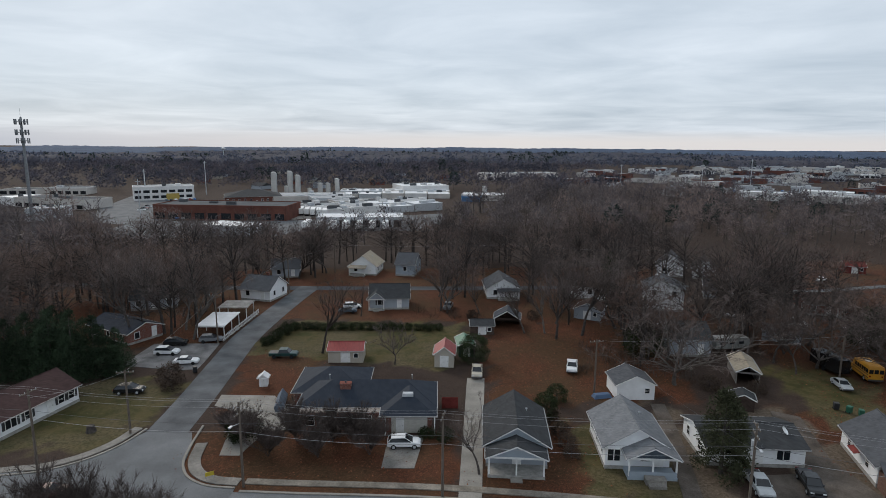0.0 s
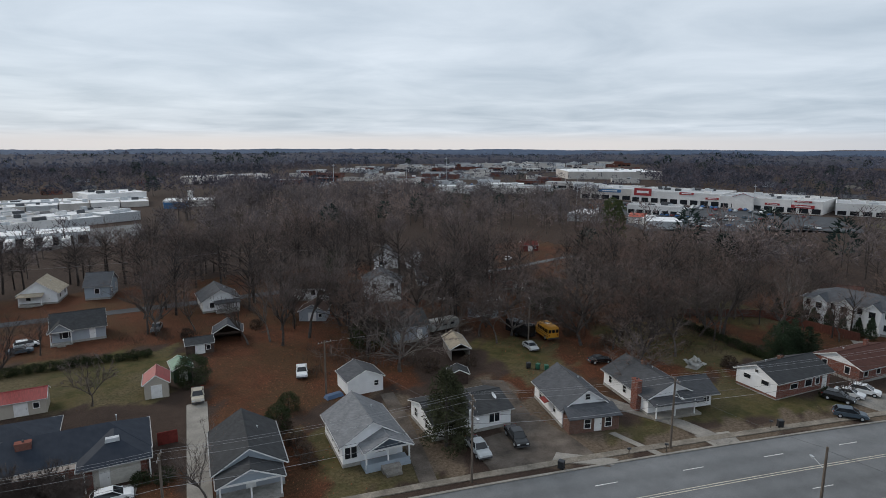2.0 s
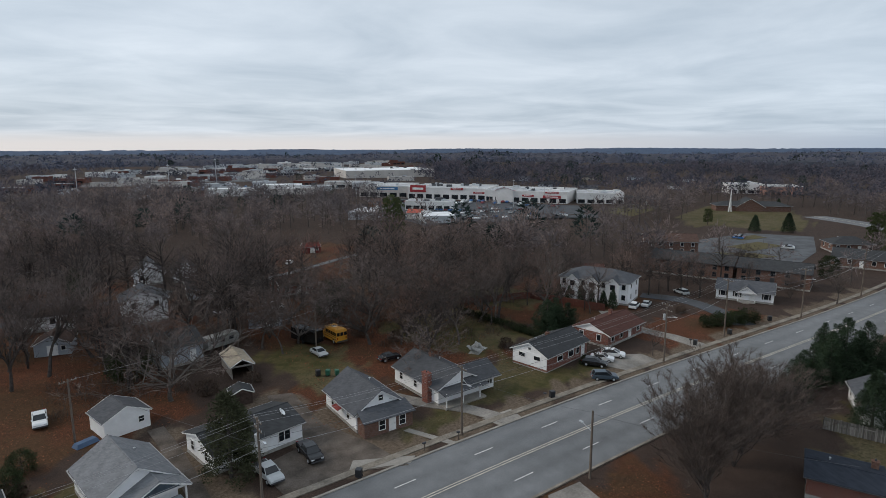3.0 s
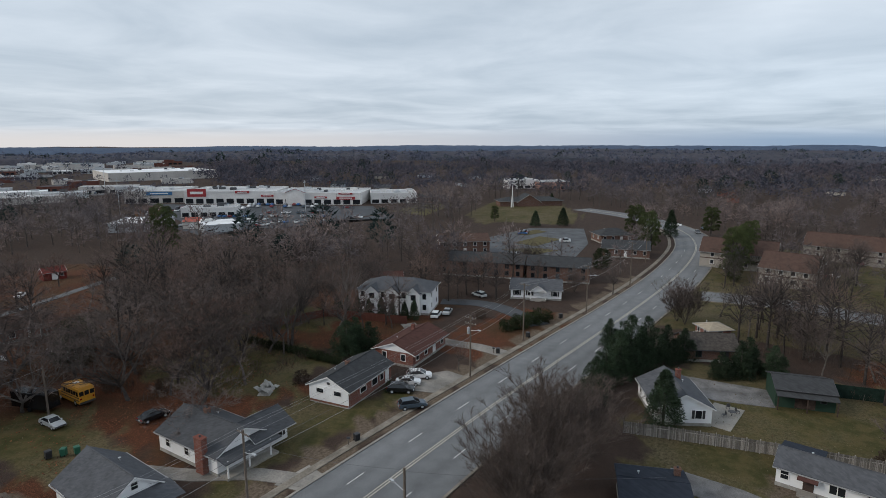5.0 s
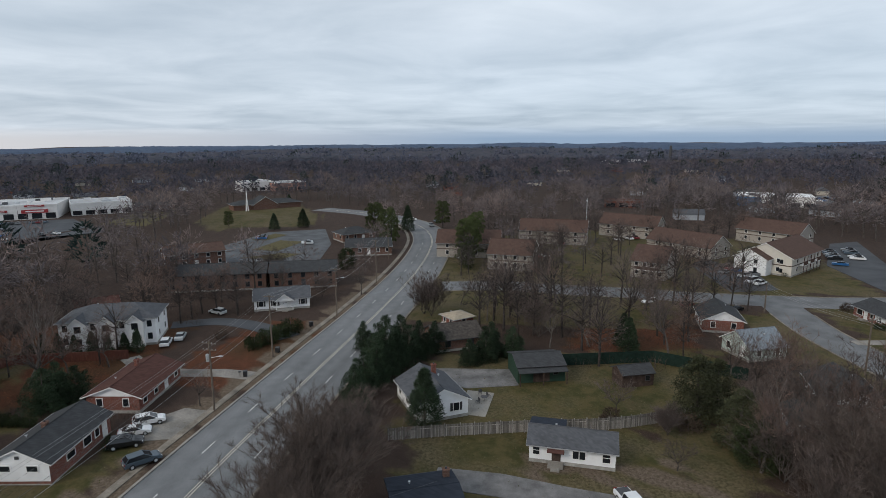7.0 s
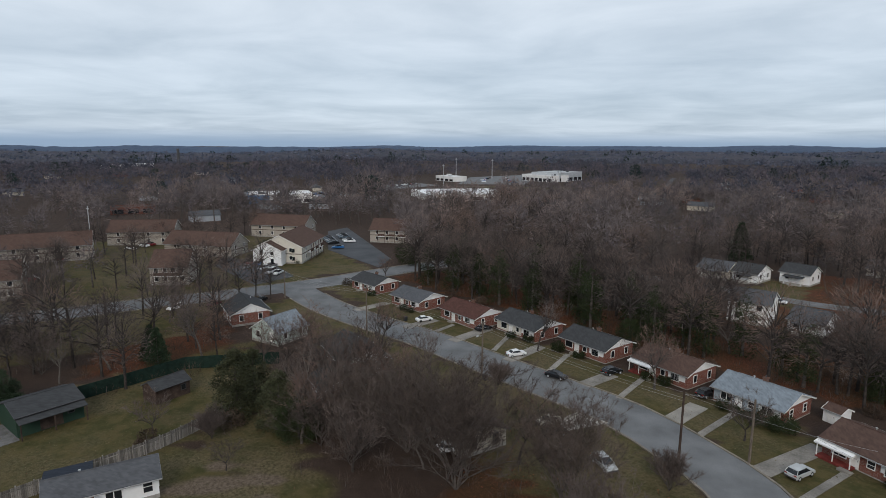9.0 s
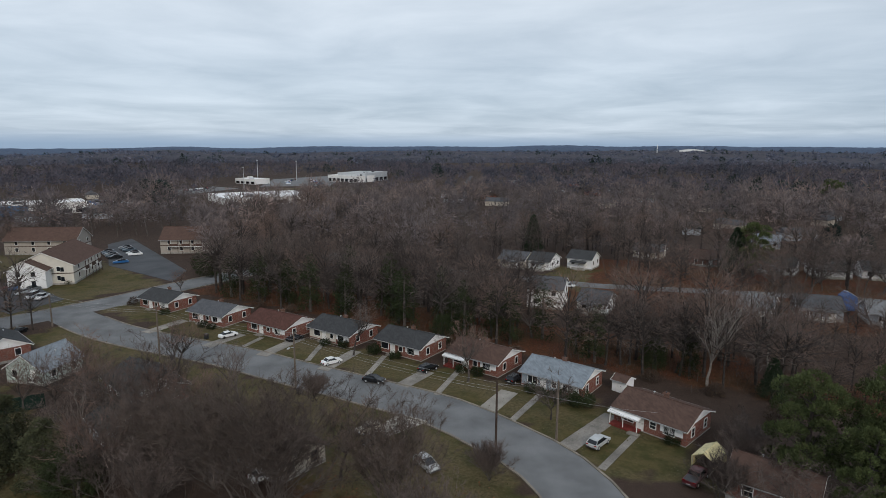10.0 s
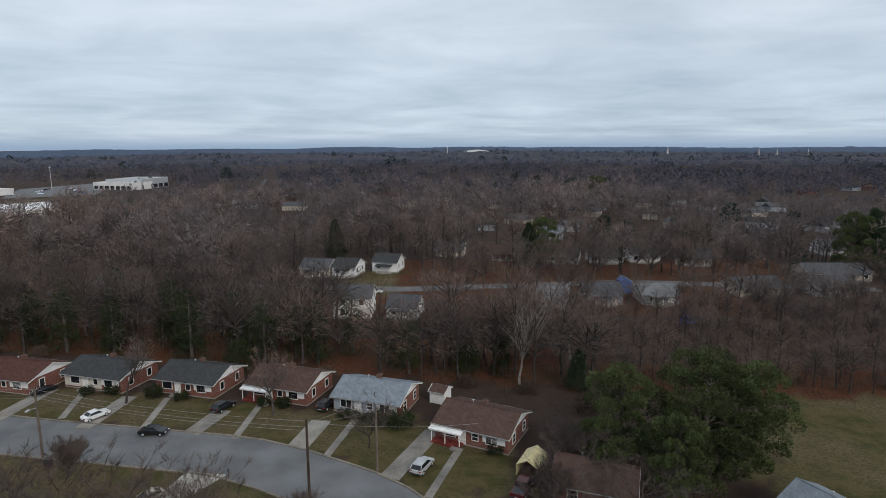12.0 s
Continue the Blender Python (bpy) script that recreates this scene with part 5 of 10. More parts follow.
# brick ranches along the curving street
brick_ranch("brick ranch with a brown roof and white porch", 27.1, -76.0, 158, 10.4, 8.0, ROOF_BROWN, "porch")
brick_ranch("brick ranch with a slate blue roof", 43.2, -84.2, 166.3, 10.6, 8.0, ROOF_SLATE, clad=BLUE_SIDING)
brick_ranch("brick ranch with a brown roof and white awning", 57.9, -87.8, 166.3, 10.6, 8.0, ROOF_BROWN, "porch")
brick_ranch("brick ranch with a charcoal roof", 73.4, -89.1, 169, 10.7, 8.0, ROOF_DARK)
brick_ranch("brick ranch with a dark weathered roof", 89.4, -90.1, 169, 11.4, 8.0, ROOF_DARK, clad=CREAM_SIDING)
brick_ranch("brick ranch with a rust red roof", 103.8, -88.3, 171, 12.0, 8.0, ROOF_RUST)
brick_ranch("brick ranch with a grey roof and pale gable", 121.5, -89.2, 176, 10.6, 8.0, ROOF_GREY)
brick_ranch("brick ranch with a dark grey roof", 141.2, -92.6, 176, 10.6, 7.6, ROOF_DARK)
house("brick house with a dark roof and pale gable end", 141.4, -54.3, 162, 10.6, 8.0, 2.7, 2.0, "x", BRICK, ROOF_DARK, gable_mat=WHITE_SIDING)
house("pale green cottage with a hipped roof", 124.2, -52.1, 190, 7.4, 8, 2.6, 2.3, "y", PALE_GREEN, ROOF_SLATE)
house("house with a dark roof behind bare trees", 101.5, -53, 160, 12, 8, 2.7, 2.0, "x", BRICK, ROOF_DARK, gable_mat=WHITE_SIDING)
house("low grey house behind the trees", 93.5, -43, 160, 7, 7, 2.5, 1.8, "x", GREY_SIDING, ROOF_DARK)
house("grey house hidden behind bare crowns", 70, -46, 165, 9, 7, 2.4, 1.6, "x", BEIGE_SIDING, ROOF_BROWN, trim=DARK_TRIM)
shed("small white garden shed with a brown roof", 33.7, -86.2, 158, 2.4, 2.6, 1.9, 0.6, "x", WHITE_SIDING, ROOF_BROWN)

# flats to the east
DULL_SIDING = siding("dull_cream_siding", (0.36, 0.33, 0.295))
for lab, cx, cy, rot, L, D, h in (("cream two-storey flats with a brown roof", 197.0, -103.5, -53, 24, 15, 6.4), ("cream flats with a long brown roof", 224, -86, -150, 26, 11, 4.6), ("cream two-storey flats end wall", 190, -60, -130, 10, 12, 6.0),
                                  ("cream flats with brown roofs and balconies", 196, -152, -150, 18, 12, 6.0), ("cream gabled flats behind bare trees", 205, -20, -110, 14, 12, 6.0), ("cream flats with long brown roofs", 226, -8, -100, 22, 11, 6.0),
                                  ("cream flats with long brown roofs", 250, -44, -110, 26, 11, 6.0), ("cream flats with long brown roofs", 262, -80, -130, 24, 11, 6.0), ("cream flats with long brown roofs", 240, -128, -150, 24, 11, 6.0)):
    fl = house(lab, cx, cy, rot, L, D, h * 0.88, 3.6, "x", CREAM_SIDING if rot == -53 else DULL_SIDING, ROOF_BROWN, storeys=2, name="apartment_building", category="building", group="cream flats", front=[(-L * 0.33, 1.0, 1.3), (-L * 0.1, 1.0, 1.3), (L * 0.12, 1.0, 1.3), (L * 0.34, 1.0, 1.3)], over=0.7)
    part("band", Geo().box(-L / 2 - 0.05, L / 2 + 0.05, -D / 2 - 0.05, D / 2 + 0.05, h * 0.48, h * 0.52), ROOF_BROWN, fl)
    if rot == -53:      # lower gabled wing and windows on the pale end wall
        walls_box(fl, -16, -11.9, -2.0, 7.3, 0, 5.0, 2.4, "x", WHITE_SIDING)
        roof_gable(fl, -16, -10, -2.0, 7.3, 5.0, 2.4, "x", ROOF_BROWN, 0.5, TRIM_WHITE)
        for x, y, z in ((-12.06, -4.6, 1.6), (-12.06, -4.6, 4.3), (-16.06, 1.0, 1.6), (-16.06, 1.0, 4.0), (-16.06, 4.6, 1.6), (-16.06, 4.6, 4.0)):
            part("window", Geo().box(x - 0.03, x + 0.03, y - 0.5, y + 0.5, z - 0.6, z + 0.6), GLASS, fl)
    for k in range(3 if cx < 200 else 0):  # balconies along the front
        x = -L * 0.22 + k * L * 0.23
        b = part("balcony", Geo().box(x - 1.4, x + 1.4, -D / 2 - 1.5, -D / 2 - 0.06, h * 0.44, h * 0.475), TRIM_WHITE, fl)
        part("railing", Geo().box(x - 1.4, x + 1.4, -D / 2 - 1.5, -D / 2 - 1.44, h * 0.475, h * 0.62), ROOF_BROWN, b)
        for sx in (-1.35, 1.35):
            part("post", Geo().box(x + sx - 0.07, x + sx + 0.07, -D / 2 - 1.48, -D / 2 - 1.34, 0, h * 0.88), ROOF_BROWN, b)

# houses beyond the southern woods
for lab, cx, cy, rot, L, D, h, walls, roof, st in (
        ("white two-storey house with a grey roof", 57.6, -133, -176, 8.6, 9, 5.0, WHITE_SIDING, ROOF_GREY, 2), ("white cottage behind bare brush", 45.6, -133, 172, 7, 8, 2.8, WHITE_SIDING, ROOF_GREY, 1),
        ("pale weathered house with a grey roof", 78.5, -176, 174, 9, 9, 2.8, BEIGE_SIDING, ROOF_GREY, 1), ("white cottage with a dark roof and porch", 69.4, -176.5, 171, 7.2, 9, 3.0, WHITE_SIDING, ROOF_DARK, 1),
        ("white house with black shutters", 58.1, -183, 171, 8, 8, 3.4, WHITE_SIDING, ROOF_DARK, 1), ("white house with a dark roof beside a cedar", 0.6, -201, 165, 10, 9, 2.8, WHITE_SIDING, ROOF_DARK, 1),
        ("white house with a grey porch roof", -12.8, -202, -176, 11, 8, 2.8, WHITE_SIDING, ROOF_DARK, 1), ("white house with a columned porch", -26.2, -204.5, -176, 10.4, 8, 2.8, WHITE_SIDING, ROOF_DARK, 1),
        ("pale house with a grey roof behind trees", -42, -201, 165, 11, 9, 2.8, BEIGE_SIDING, ROOF_DARK, 1), ("pale grey house with a light roof", 10.5, -144, 166, 7, 9, 2.8, GREY_SIDING, ROOF_LIGHT, 1),
        ("pale house with broken roof edges", -2.1, -149.5, -176, 9, 9, 2.8, GREY_SIDING, ROOF_GREY, 1), ("low grey house with a light roof", -16, -150, -176, 9, 8, 2.6, GREY_SIDING, ROOF_LIGHT, 1),
        ("long low house with a grey hipped roof", -74.6, -180, -176, 18, 10, 2.6, BEIGE_SIDING, ROOF_GREY, 1), ("white house on a cleared rise", -97.2, -222.7, -176, 9, 8, 3.2, WHITE_SIDING, ROOF_LIGHT, 1),
        ("pale house with a grey roof", -44, -160, -170, 12, 8, 2.6, BEIGE_SIDING, ROOF_GREY, 1), ("grey roofed house behind trees", -64, -162, -170, 12, 8, 2.6, GREY_SIDING, ROOF_GREY, 1),
        ("brick house under oaks", 22, -206, 175, 9, 8, 2.6, BRICK, ROOF_BROWN, 1), ("low brick house under oaks", 40, -212, 175, 10, 8, 2.6, BEIGE_SIDING, ROOF_GREY, 1),
        ("blue house among tall trunks", 0, -252, 170, 10, 8, 3, BLUE_SIDING, ROOF_SLATE, 1), ("red roofed house among tall trunks", 10, -262, 170, 9, 8, 3, BRICK, ROOF_RUST, 1)):
    house(lab, cx, cy, rot, L, D, h, 2.0, "x", walls, roof, storeys=st, porch=None if st > 1 else (-L * 0.3, L * 0.3, 1.6, 2.4, 0.3, "shed", None))

# sheds and yard buildings
shed("cream shed with a red metal roof", -17.6, 104.8, 1, 6.4, 4.2, 2.3, 1.0, "x", BEIGE_SIDING, ROOF_RED)
shed("cream shed with a red metal gable roof", 0.6, 103.2, -3, 3.5, 5.0, 2.5, 1.3, "y", BEIGE_SIDING, ROOF_RED)
shed("open grey barn in the leaves", 14.5, 126, -8, 5.4, 5, 2.2, 1.6, "y", DARK_WOOD, ROOF_GREY, "barn", True)
shed("low dark lean-to shed", 8.5, 121, 0, 5, 4, 2.0, 0.8, "x", DARK_WOOD, ROOF_DARK)
shed("broken tan plank barn", 52.6, 97.6, -16, 3.6, 8.0, 2.2, 1.0, "y", FENCE_WOOD, ROOF_TAN, "barn", True)
shed("small dark plank yard shed", 46.3, 85.2, -20, 3.0, 2.8, 1.9, 0.7, "y", DARK_WOOD, ROOF_DARK, doors=False)
shed("black sided garden shed by the fence", 112.6, -24.4, -82, 5.6, 3.6, 2.3, 0.9, "x", DARK_WOOD, ROOF_DARK, doors=False, trim=DARK_TRIM)
shed("green metal shed by a driveway", 4.5, 108.5, 5, 3.0, 5.0, 2.3, 0.7, "y", GREEN_BOARD, mat("green_metal_roof", (0.05, 0.16, 0.10), 0.5), "shed")
shed("small white hut beside a driveway", -29.4, 92.4, 5, 1.3, 1.3, 1.6, 0.5, "y", WHITE_SIDING, ROOF_WHITE)
cp = thing("carport", -47.0, 120.8, 0, 1, "open carport with a flat white metal roof by the street", "carport")
part("roof", Geo().box(-3.3, 2.6, -4.9, 4.9, 2.5, 2.64), ROOF_WHITE, cp)
part("fascia", Geo().box(-3.36, 2.66, -4.98, -4.9, 2.3, 2.66), TRIM_WHITE, cp)
for x in (-3.1, 2.3):
    for y in (-4.7, 0, 4.7):
        part("post", Geo().box(x - 0.07, x + 0.07, y - 0.07, y + 0.07, 0, 2.5), TRIM_WHITE, cp)
pf = thing("picket_fence", -43.95, 113.5, 0, -3.2, "white picket fence along the side street", "fence")
for z in (0.35, 0.95):
    part("rail", Geo().box(-0.03, 0.03, 0, 20, z - 0.05, z + 0.05), TRIM_WHITE, pf)
PICKET = Geo().box(-0.02, 0.02, -0.06, 0.06, 0.05, 1.25).mesh("picket", TRIM_WHITE)
for i in range(45):
    part("picket", PICKET, None, pf, at=pose(0.055, 0.14 + i * 0.445, 0))
cp2 = thing("carport", -47.2, 131.4, 0, 1, "carport with a flat weathered grey roof beside the street", "carport")
part("roof", Geo().box(-3.3, 3.3, -3.0, 3.0, 2.7, 2.9), mat("weathered_carport_roof", (0.34, 0.32, 0.30), rough=0.8, var=0.25, scale=0.5, fine=4), cp2)
for x in (-3, 3):
    for y in (-2.7, 2.7):
        part("post", Geo().box(x - 0.08, x + 0.08, y - 0.08, y + 0.08, 0, 2.7), TRIM_WHITE, cp2)

# ---- vehicles ----
CAR_SHAPES = {  # length, width, outline of the side (x forward, z up), glasshouse outline
    "sedan": (4.6, 1.8, [(-2.3, 0.32), (-2.3, 0.78), (-2.1, 0.98), (-1.5, 1.02), (0.95, 0.98), (1.95, 0.88), (2.25, 0.7), (2.3, 0.36)], [(-1.65, 1.0), (-1.0, 1.40), (0.25, 1.44), (1.05, 0.97)], 0.33),
    "suv": (4.7, 1.9, [(-2.35, 0.38), (-2.35, 0.95), (-2.28, 1.06), (-1.6, 1.08), (1.0, 1.05), (2.0, 0.95), (2.3, 0.74), (2.35, 0.42)], [(-2.24, 1.06), (-1.75, 1.58), (0.15, 1.64), (1.22, 1.03)], 0.37),
    "pickup": (5.6, 1.95, [(-2.8, 0.48), (-2.8, 1.08), (-0.9, 1.10), (-0.85, 1.14), (1.2, 1.14), (2.5, 1.06), (2.75, 0.86), (2.8, 0.5)], [(-0.85, 1.12), (-0.7, 1.76), (0.75, 1.78), (1.45, 1.12)], 0.40),
    "van": (5.4, 2.0, [(-2.7, 0.4), (-2.7, 1.15), (-2.66, 1.2), (-2.0, 1.2), (1.6, 1.18), (2.4, 1.05), (2.65, 0.85), (2.7, 0.42)], [(-2.66, 1.18), (-2.58, 2.0), (0.95, 2.05), (1.75, 1.16)], 0.36),
}
CAR_PAINTS = {k: paint("car_paint_" + k, c, r) for k, c, r in (("white", (0.72, 0.73, 0.74), 0.3), ("black", (0.012, 0.013, 0.015), 0.25), ("grey", (0.16, 0.17, 0.18), 0.3), ("silver", (0.42, 0.44, 0.45), 0.3), ("green", (0.012, 0.045, 0.045), 0.3),
                                                               ("blue", (0.02, 0.10, 0.26), 0.3), ("slate", (0.06, 0.085, 0.11), 0.3), ("red", (0.16, 0.015, 0.02), 0.35), ("maroon", (0.09, 0.015, 0.02), 0.35), ("beige", (0.42, 0.38, 0.31), 0.4))}
HEADLIGHT = mat("headlight_lens", (0.6, 0.62, 0.64), rough=0.15, var=0.05, bump=0)
TAILLIGHT = mat("tail_lamp_lens", (0.25, 0.01, 0.01), rough=0.2, var=0.05, bump=0)
PLATE = mat("blank_plate", (0.5, 0.5, 0.5), rough=0.5, var=0.05, bump=0)
CAR_CACHE = {}


def side_loft(outline, half, inset, round_off):
    """A body swept across its width: rounded shoulders towards both sides."""
    g = Geo()
    rows = ((-half, round_off, inset), (-half + 0.12, 0.0, 0.0), (half - 0.12, 0.0, 0.0), (half, round_off, inset))
    k = len(outline)
    cx = sum(p[0] for p in outline) / k
    zb = min(p[1] for p in outline)
    for y, drop, ins in rows:
        for x, z in outline:
            g.v.append((x + (cx - x) * ins, y, z - (drop if z > zb + 0.2 else 0)))
    for r in range(3):
        for i in range(k):
            a, b = r * k + i, r * k + (i + 1) % k
            g.f.append((a, b, b + k, a + k))
    g.f += [tuple(range(k - 1, -1, -1)), tuple(range(3 * k, 4 * k))]
    return g


def car_meshes(shape, colour):
    key = (shape, colour)
    if key in CAR_CACHE:
        return CAR_CACHE[key]
    L, W, out, top, wr = CAR_SHAPES[shape]
    body = side_loft(out, W / 2, 0.02, 0.05)
    glass = Geo()
    hb, ht = W / 2 - 0.06, W / 2 - 0.24
    (x0, z0), (x1, z1), (x2, z2), (x3, z3) = top
    glass.v += [(x0, -hb, z0), (x0, hb, z0), (x1, -ht, z1), (x1, ht, z1), (x2, -ht, z2), (x2, ht, z2), (x3, -hb, z3), (x3, hb, z3)]
    glass.f += [(0, 1, 3, 2)[::-1], (4, 5, 7, 6)[::-1], (0, 2, 4, 6)[::-1], (1, 7, 5, 3)[::-1], (2, 3, 5, 4)[::-1], (0, 6, 7, 1)]
    roof = Geo().slab([(x1 - 0.04, -ht - 0.03, z1 + 0.03), (x2 + 0.04, -ht - 0.03, z2 + 0.03), (x2 + 0.04, ht + 0.03, z2 + 0.03), (x1 - 0.04, ht + 0.03, z1 + 0.03)], 0.07)
    pillar = []
    for s in (-1, 1):
        for f, (xa, za, xb, zb) in enumerate(((x0, z0, x1, z1), (x3, z3, x2, z2))):
            pillar.append(Geo().tube((xa, s * (hb + 0.005), za), (xb, s * (ht + 0.02), zb), 0.05, 0.05, 4))
    tyre = Geo().tube((0, -0.11, 0), (0, 0.11, 0), wr, wr, 14)
    rim = Geo().tube((0, -0.125, 0), (0, 0.125, 0), wr * 0.6, wr * 0.6, 10)
    zf, zr = out[-2][1], out[1][1]
    lamp = Geo().box(-0.05, 0.05, -0.2, 0.2, -0.07, 0.07)
    pm = CAR_PAINTS[colour]
    CAR_CACHE[key] = (body.mesh("body", pm), glass.mesh("glasshouse", GLASS), roof.mesh("roof", pm), [g.mesh("pillar", pm) for g in pillar], tyre.mesh("tyre", RUBBER), rim.mesh("rim", METAL_GREY),
                      lamp.mesh("headlight", HEADLIGHT), lamp.mesh("tail_lamp", TAILLIGHT), Geo().box(-0.03, 0.03, -0.26, 0.26, -0.06, 0.06).mesh("number_plate", PLATE),
                      Geo().box(-0.07, 0.07, -W / 2 + 0.05, W / 2 - 0.05, -0.1, 0.1).mesh("bumper", DARK_TRIM), Geo().box(-0.12, 0.08, -0.08, 0.08, -0.06, 0.07).mesh("wing_mirror", pm))
    return CAR_CACHE[key]


def car(shape, colour, x, y, rot, label="", group="parked cars", z=0.06, near=True):
    L, W, out, top, wr = CAR_SHAPES[shape]
    body, glass, roof, pillars, tyre, rim, head, tail, plate, bumper, mirror = car_meshes(shape, colour)
    kind = {"sedan": "saloon car", "suv": "sport utility car", "pickup": "pickup truck", "van": "van"}[shape]
    ob = thing({"pickup": "pickup_truck", "van": "van"}.get(shape, "car"), x, y, z, rot, label or "parked %s %s with dark windows" % (colour, kind), {"pickup": "truck", "van": "van"}.get(shape, "car"), group)
    ob.matrix_basis = ob.matrix_basis @ Matrix.Scale(0.94 if y > -30 else 0.82, 4)
    part("body", body, None, ob)
    part("glasshouse", glass, None, ob)
    part("roof", roof, None, ob)
    for sx in (-1, 1):
        for sy in (-1, 1):
            w = part("wheel", tyre, None, ob, at=pose(sx * L * 0.31, sy * (W / 2 - 0.1), wr - 0.02))
            if near:
                part("rim", rim, None, w)
    if near:
        for p in pillars:
            part("pillar", p, None, ob)
        for sy in (-1, 1):
            part("headlight", head, None, ob, at=pose(L / 2 - 0.06, sy * (W / 2 - 0.3), out[-2][1] - 0.05))
            part("tail_lamp", tail, None, ob, at=pose(-L / 2 + 0.02, sy * (W / 2 - 0.24), out[1][1] - 0.02))
            part("wing_mirror", mirror, None, ob, at=pose(top[3][0] - 0.12, sy * (W / 2 + 0.02), top[3][1] + 0.06))
        part("number_plate", plate, None, ob, at=pose(-L / 2 - 0.02, 0, 0.62))
        part("bumper", bumper, None, ob, at=pose(L / 2 - 0.02, 0, 0.5))
        part("bumper", bumper, None, ob, at=pose(-L / 2 + 0.02, 0, 0.5))
    if shape == "pickup":
        part("truck_bed", Geo().box(-2.7, -0.95, -0.82, 0.82, 1.105, 1.12), DARK_TRIM, ob)
    return ob


for shape, colour, x, y, rot in (
        ("sedan", "white", -46.2, 101.6, 8), ("suv", "white", -51.8, 106.3, 2), ("suv", "grey", -46.3, 113.5, 10), ("suv", "black", -52.4, 111.4, 8), ("pickup", "green", -29.5, 105.2, 1), ("suv", "black", -49.8, 88.9, 7),
        ("suv", "white", -4.9, 72.6, 2), ("pickup", "white", 23.3, 100.0, -103), ("pickup", "beige", 6.2, 97.4, -94), ("sedan", "maroon", -44.4, 60.9, 10), ("suv", "white", -21.6, 138.2, 12), ("sedan", "slate", -22.2, 134.6, 5),
        ("pickup", "grey", 1.5, 138.5, 80), ("sedan", "silver", 66.7, 92.8, -98), ("sedan", "black", 73.8, 81.0, -14), ("pickup", "black", 43.6, 63.6, -104), ("pickup", "silver", 37.4, 63.4, -97), ("suv", "black", 96.2, 51.2, -72),
        ("sedan", "white", 99.4, 51.4, -70), ("suv", "white", 102.6, 50.8, -66), ("suv", "slate", 91.6, 47.0, -52), ("suv", "white", 249.4, 0.4, -3), ("sedan", "black", 71.9, -72.4, 184), ("sedan", "white", 83.1, -76.5, 243),
        ("suv", "black", 65.8, -80.6, 250), ("suv", "black", 50.6, -82.4, 255), ("suv", "silver", 34.3, -66.2, 250), ("pickup", "maroon", 22.4, -62.4, 250), ("sedan", "beige", 63.8, -57.2, 60), ("sedan", "black", 61.4, -54.6, 62), ("sedan", "black", 97.2, -84.4, 255),
        ("sedan", "white", 110.9, -80.4, 250), ("suv", "white", 159.9, -46.4, 112), ("sedan", "maroon", 156.6, -54.4, 112), ("sedan", "black", 151.8, -64.2, 115), ("van", "white", 178.6, -83.6, 120), ("pickup", "white", 175.6, -84.2, 120),
        ("suv", "silver", 185, -85, 110), ("sedan", "grey", 190, -82, 110), ("sedan", "white", 56.6, -153.0, 175), ("pickup", "white", 78.6, -11.6, 190), ("sedan", "white", 66.5, 174, 20), ("sedan", "white", 112, 170, 40), ("pickup", "white", 69, 133, 20), ("van", "white", 78.5, 126.5, -20), ("suv", "white", 137, 62, 10),
        ("sedan", "silver", 140.5, 60.5, 10), ("suv", "silver", 158, 58.5, 60), ("sedan", "white", 303, 22, 30), ("sedan", "white", 318, 12, 70), ("suv", "grey", 296, 3, -170), ("sedan", "slate", 310, 0, -160), ("sedan", "white", 69, -42, 240),
        ("suv", "white", 76, -47, 150), ("suv", "silver", 52.6, -52.0, 150)):
    car(shape, colour, x, y, rot, near=min(math.hypot(x, y), math.hypot(x - 21, y - 12), math.hypot(x - 25, y - 4)) < 105)

# school bus with long bonnet, window band and black rails
YELLOW = paint("school_bus_yellow", (0.55, 0.26, 0.02), 0.45)
bus = thing("school_bus", 73.9, 97.4, 0.1, 80, "old yellow school bus parked on grass", "bus")
part("body", Geo().extrude_y([(-3.2, 0.5), (-3.2, 2.5), (-3.05, 2.85), (1.7, 2.85), (2.0, 2.6), (2.15, 1.65), (3.2, 1.5), (3.3, 1.2), (3.3, 0.5)][::-1], -1.2, 1.2), YELLOW, bus)
part("roof", Geo().extrude_y([(-3.1, 2.85), (-2.9, 3.0), (1.5, 3.0), (1.7, 2.85)][::-1], -1.0, 1.0), YELLOW, bus)
for s in (-1, 1):
    for i in range(6):
        part("window", Geo().box(-2.95 + i * 0.74, -2.35 + i * 0.74, s * 1.19 - 0.03, s * 1.19 + 0.03, 1.75, 2.45), GLASS, bus)
    for z in (1.5, 1.05):
        part("rub_rail", Geo().box(-3.2, 2.1, s * 1.2 - 0.03, s * 1.2 + 0.03, z - 0.06, z + 0.06), DARK_TRIM, bus)
    for x in (-1.9, 2.5):
        w = part("wheel", Geo().tube((x, s * 1.05 - 0.15, 0.48), (x, s * 1.05 + 0.15, 0.48), 0.48, 0.48, 14), RUBBER, bus)
        part("rim", Geo().tube((x, s * 1.05 - 0.17, 0.48), (x, s * 1.05 + 0.17, 0.48), 0.27, 0.27, 10), METAL_GREY, w)
part("windscreen", Geo().slab([(2.12, -1.0, 1.75), (2.12, 1.0, 1.75), (2.02, 1.0, 2.55), (2.02, -1.0, 2.55)], 0.03), GLASS, bus)
for y in (-0.8, 0.0, 0.8):
    part("rear_window", Geo().box(-3.24, -3.18, y - 0.32, y + 0.32, 1.75, 2.45), GLASS, bus)
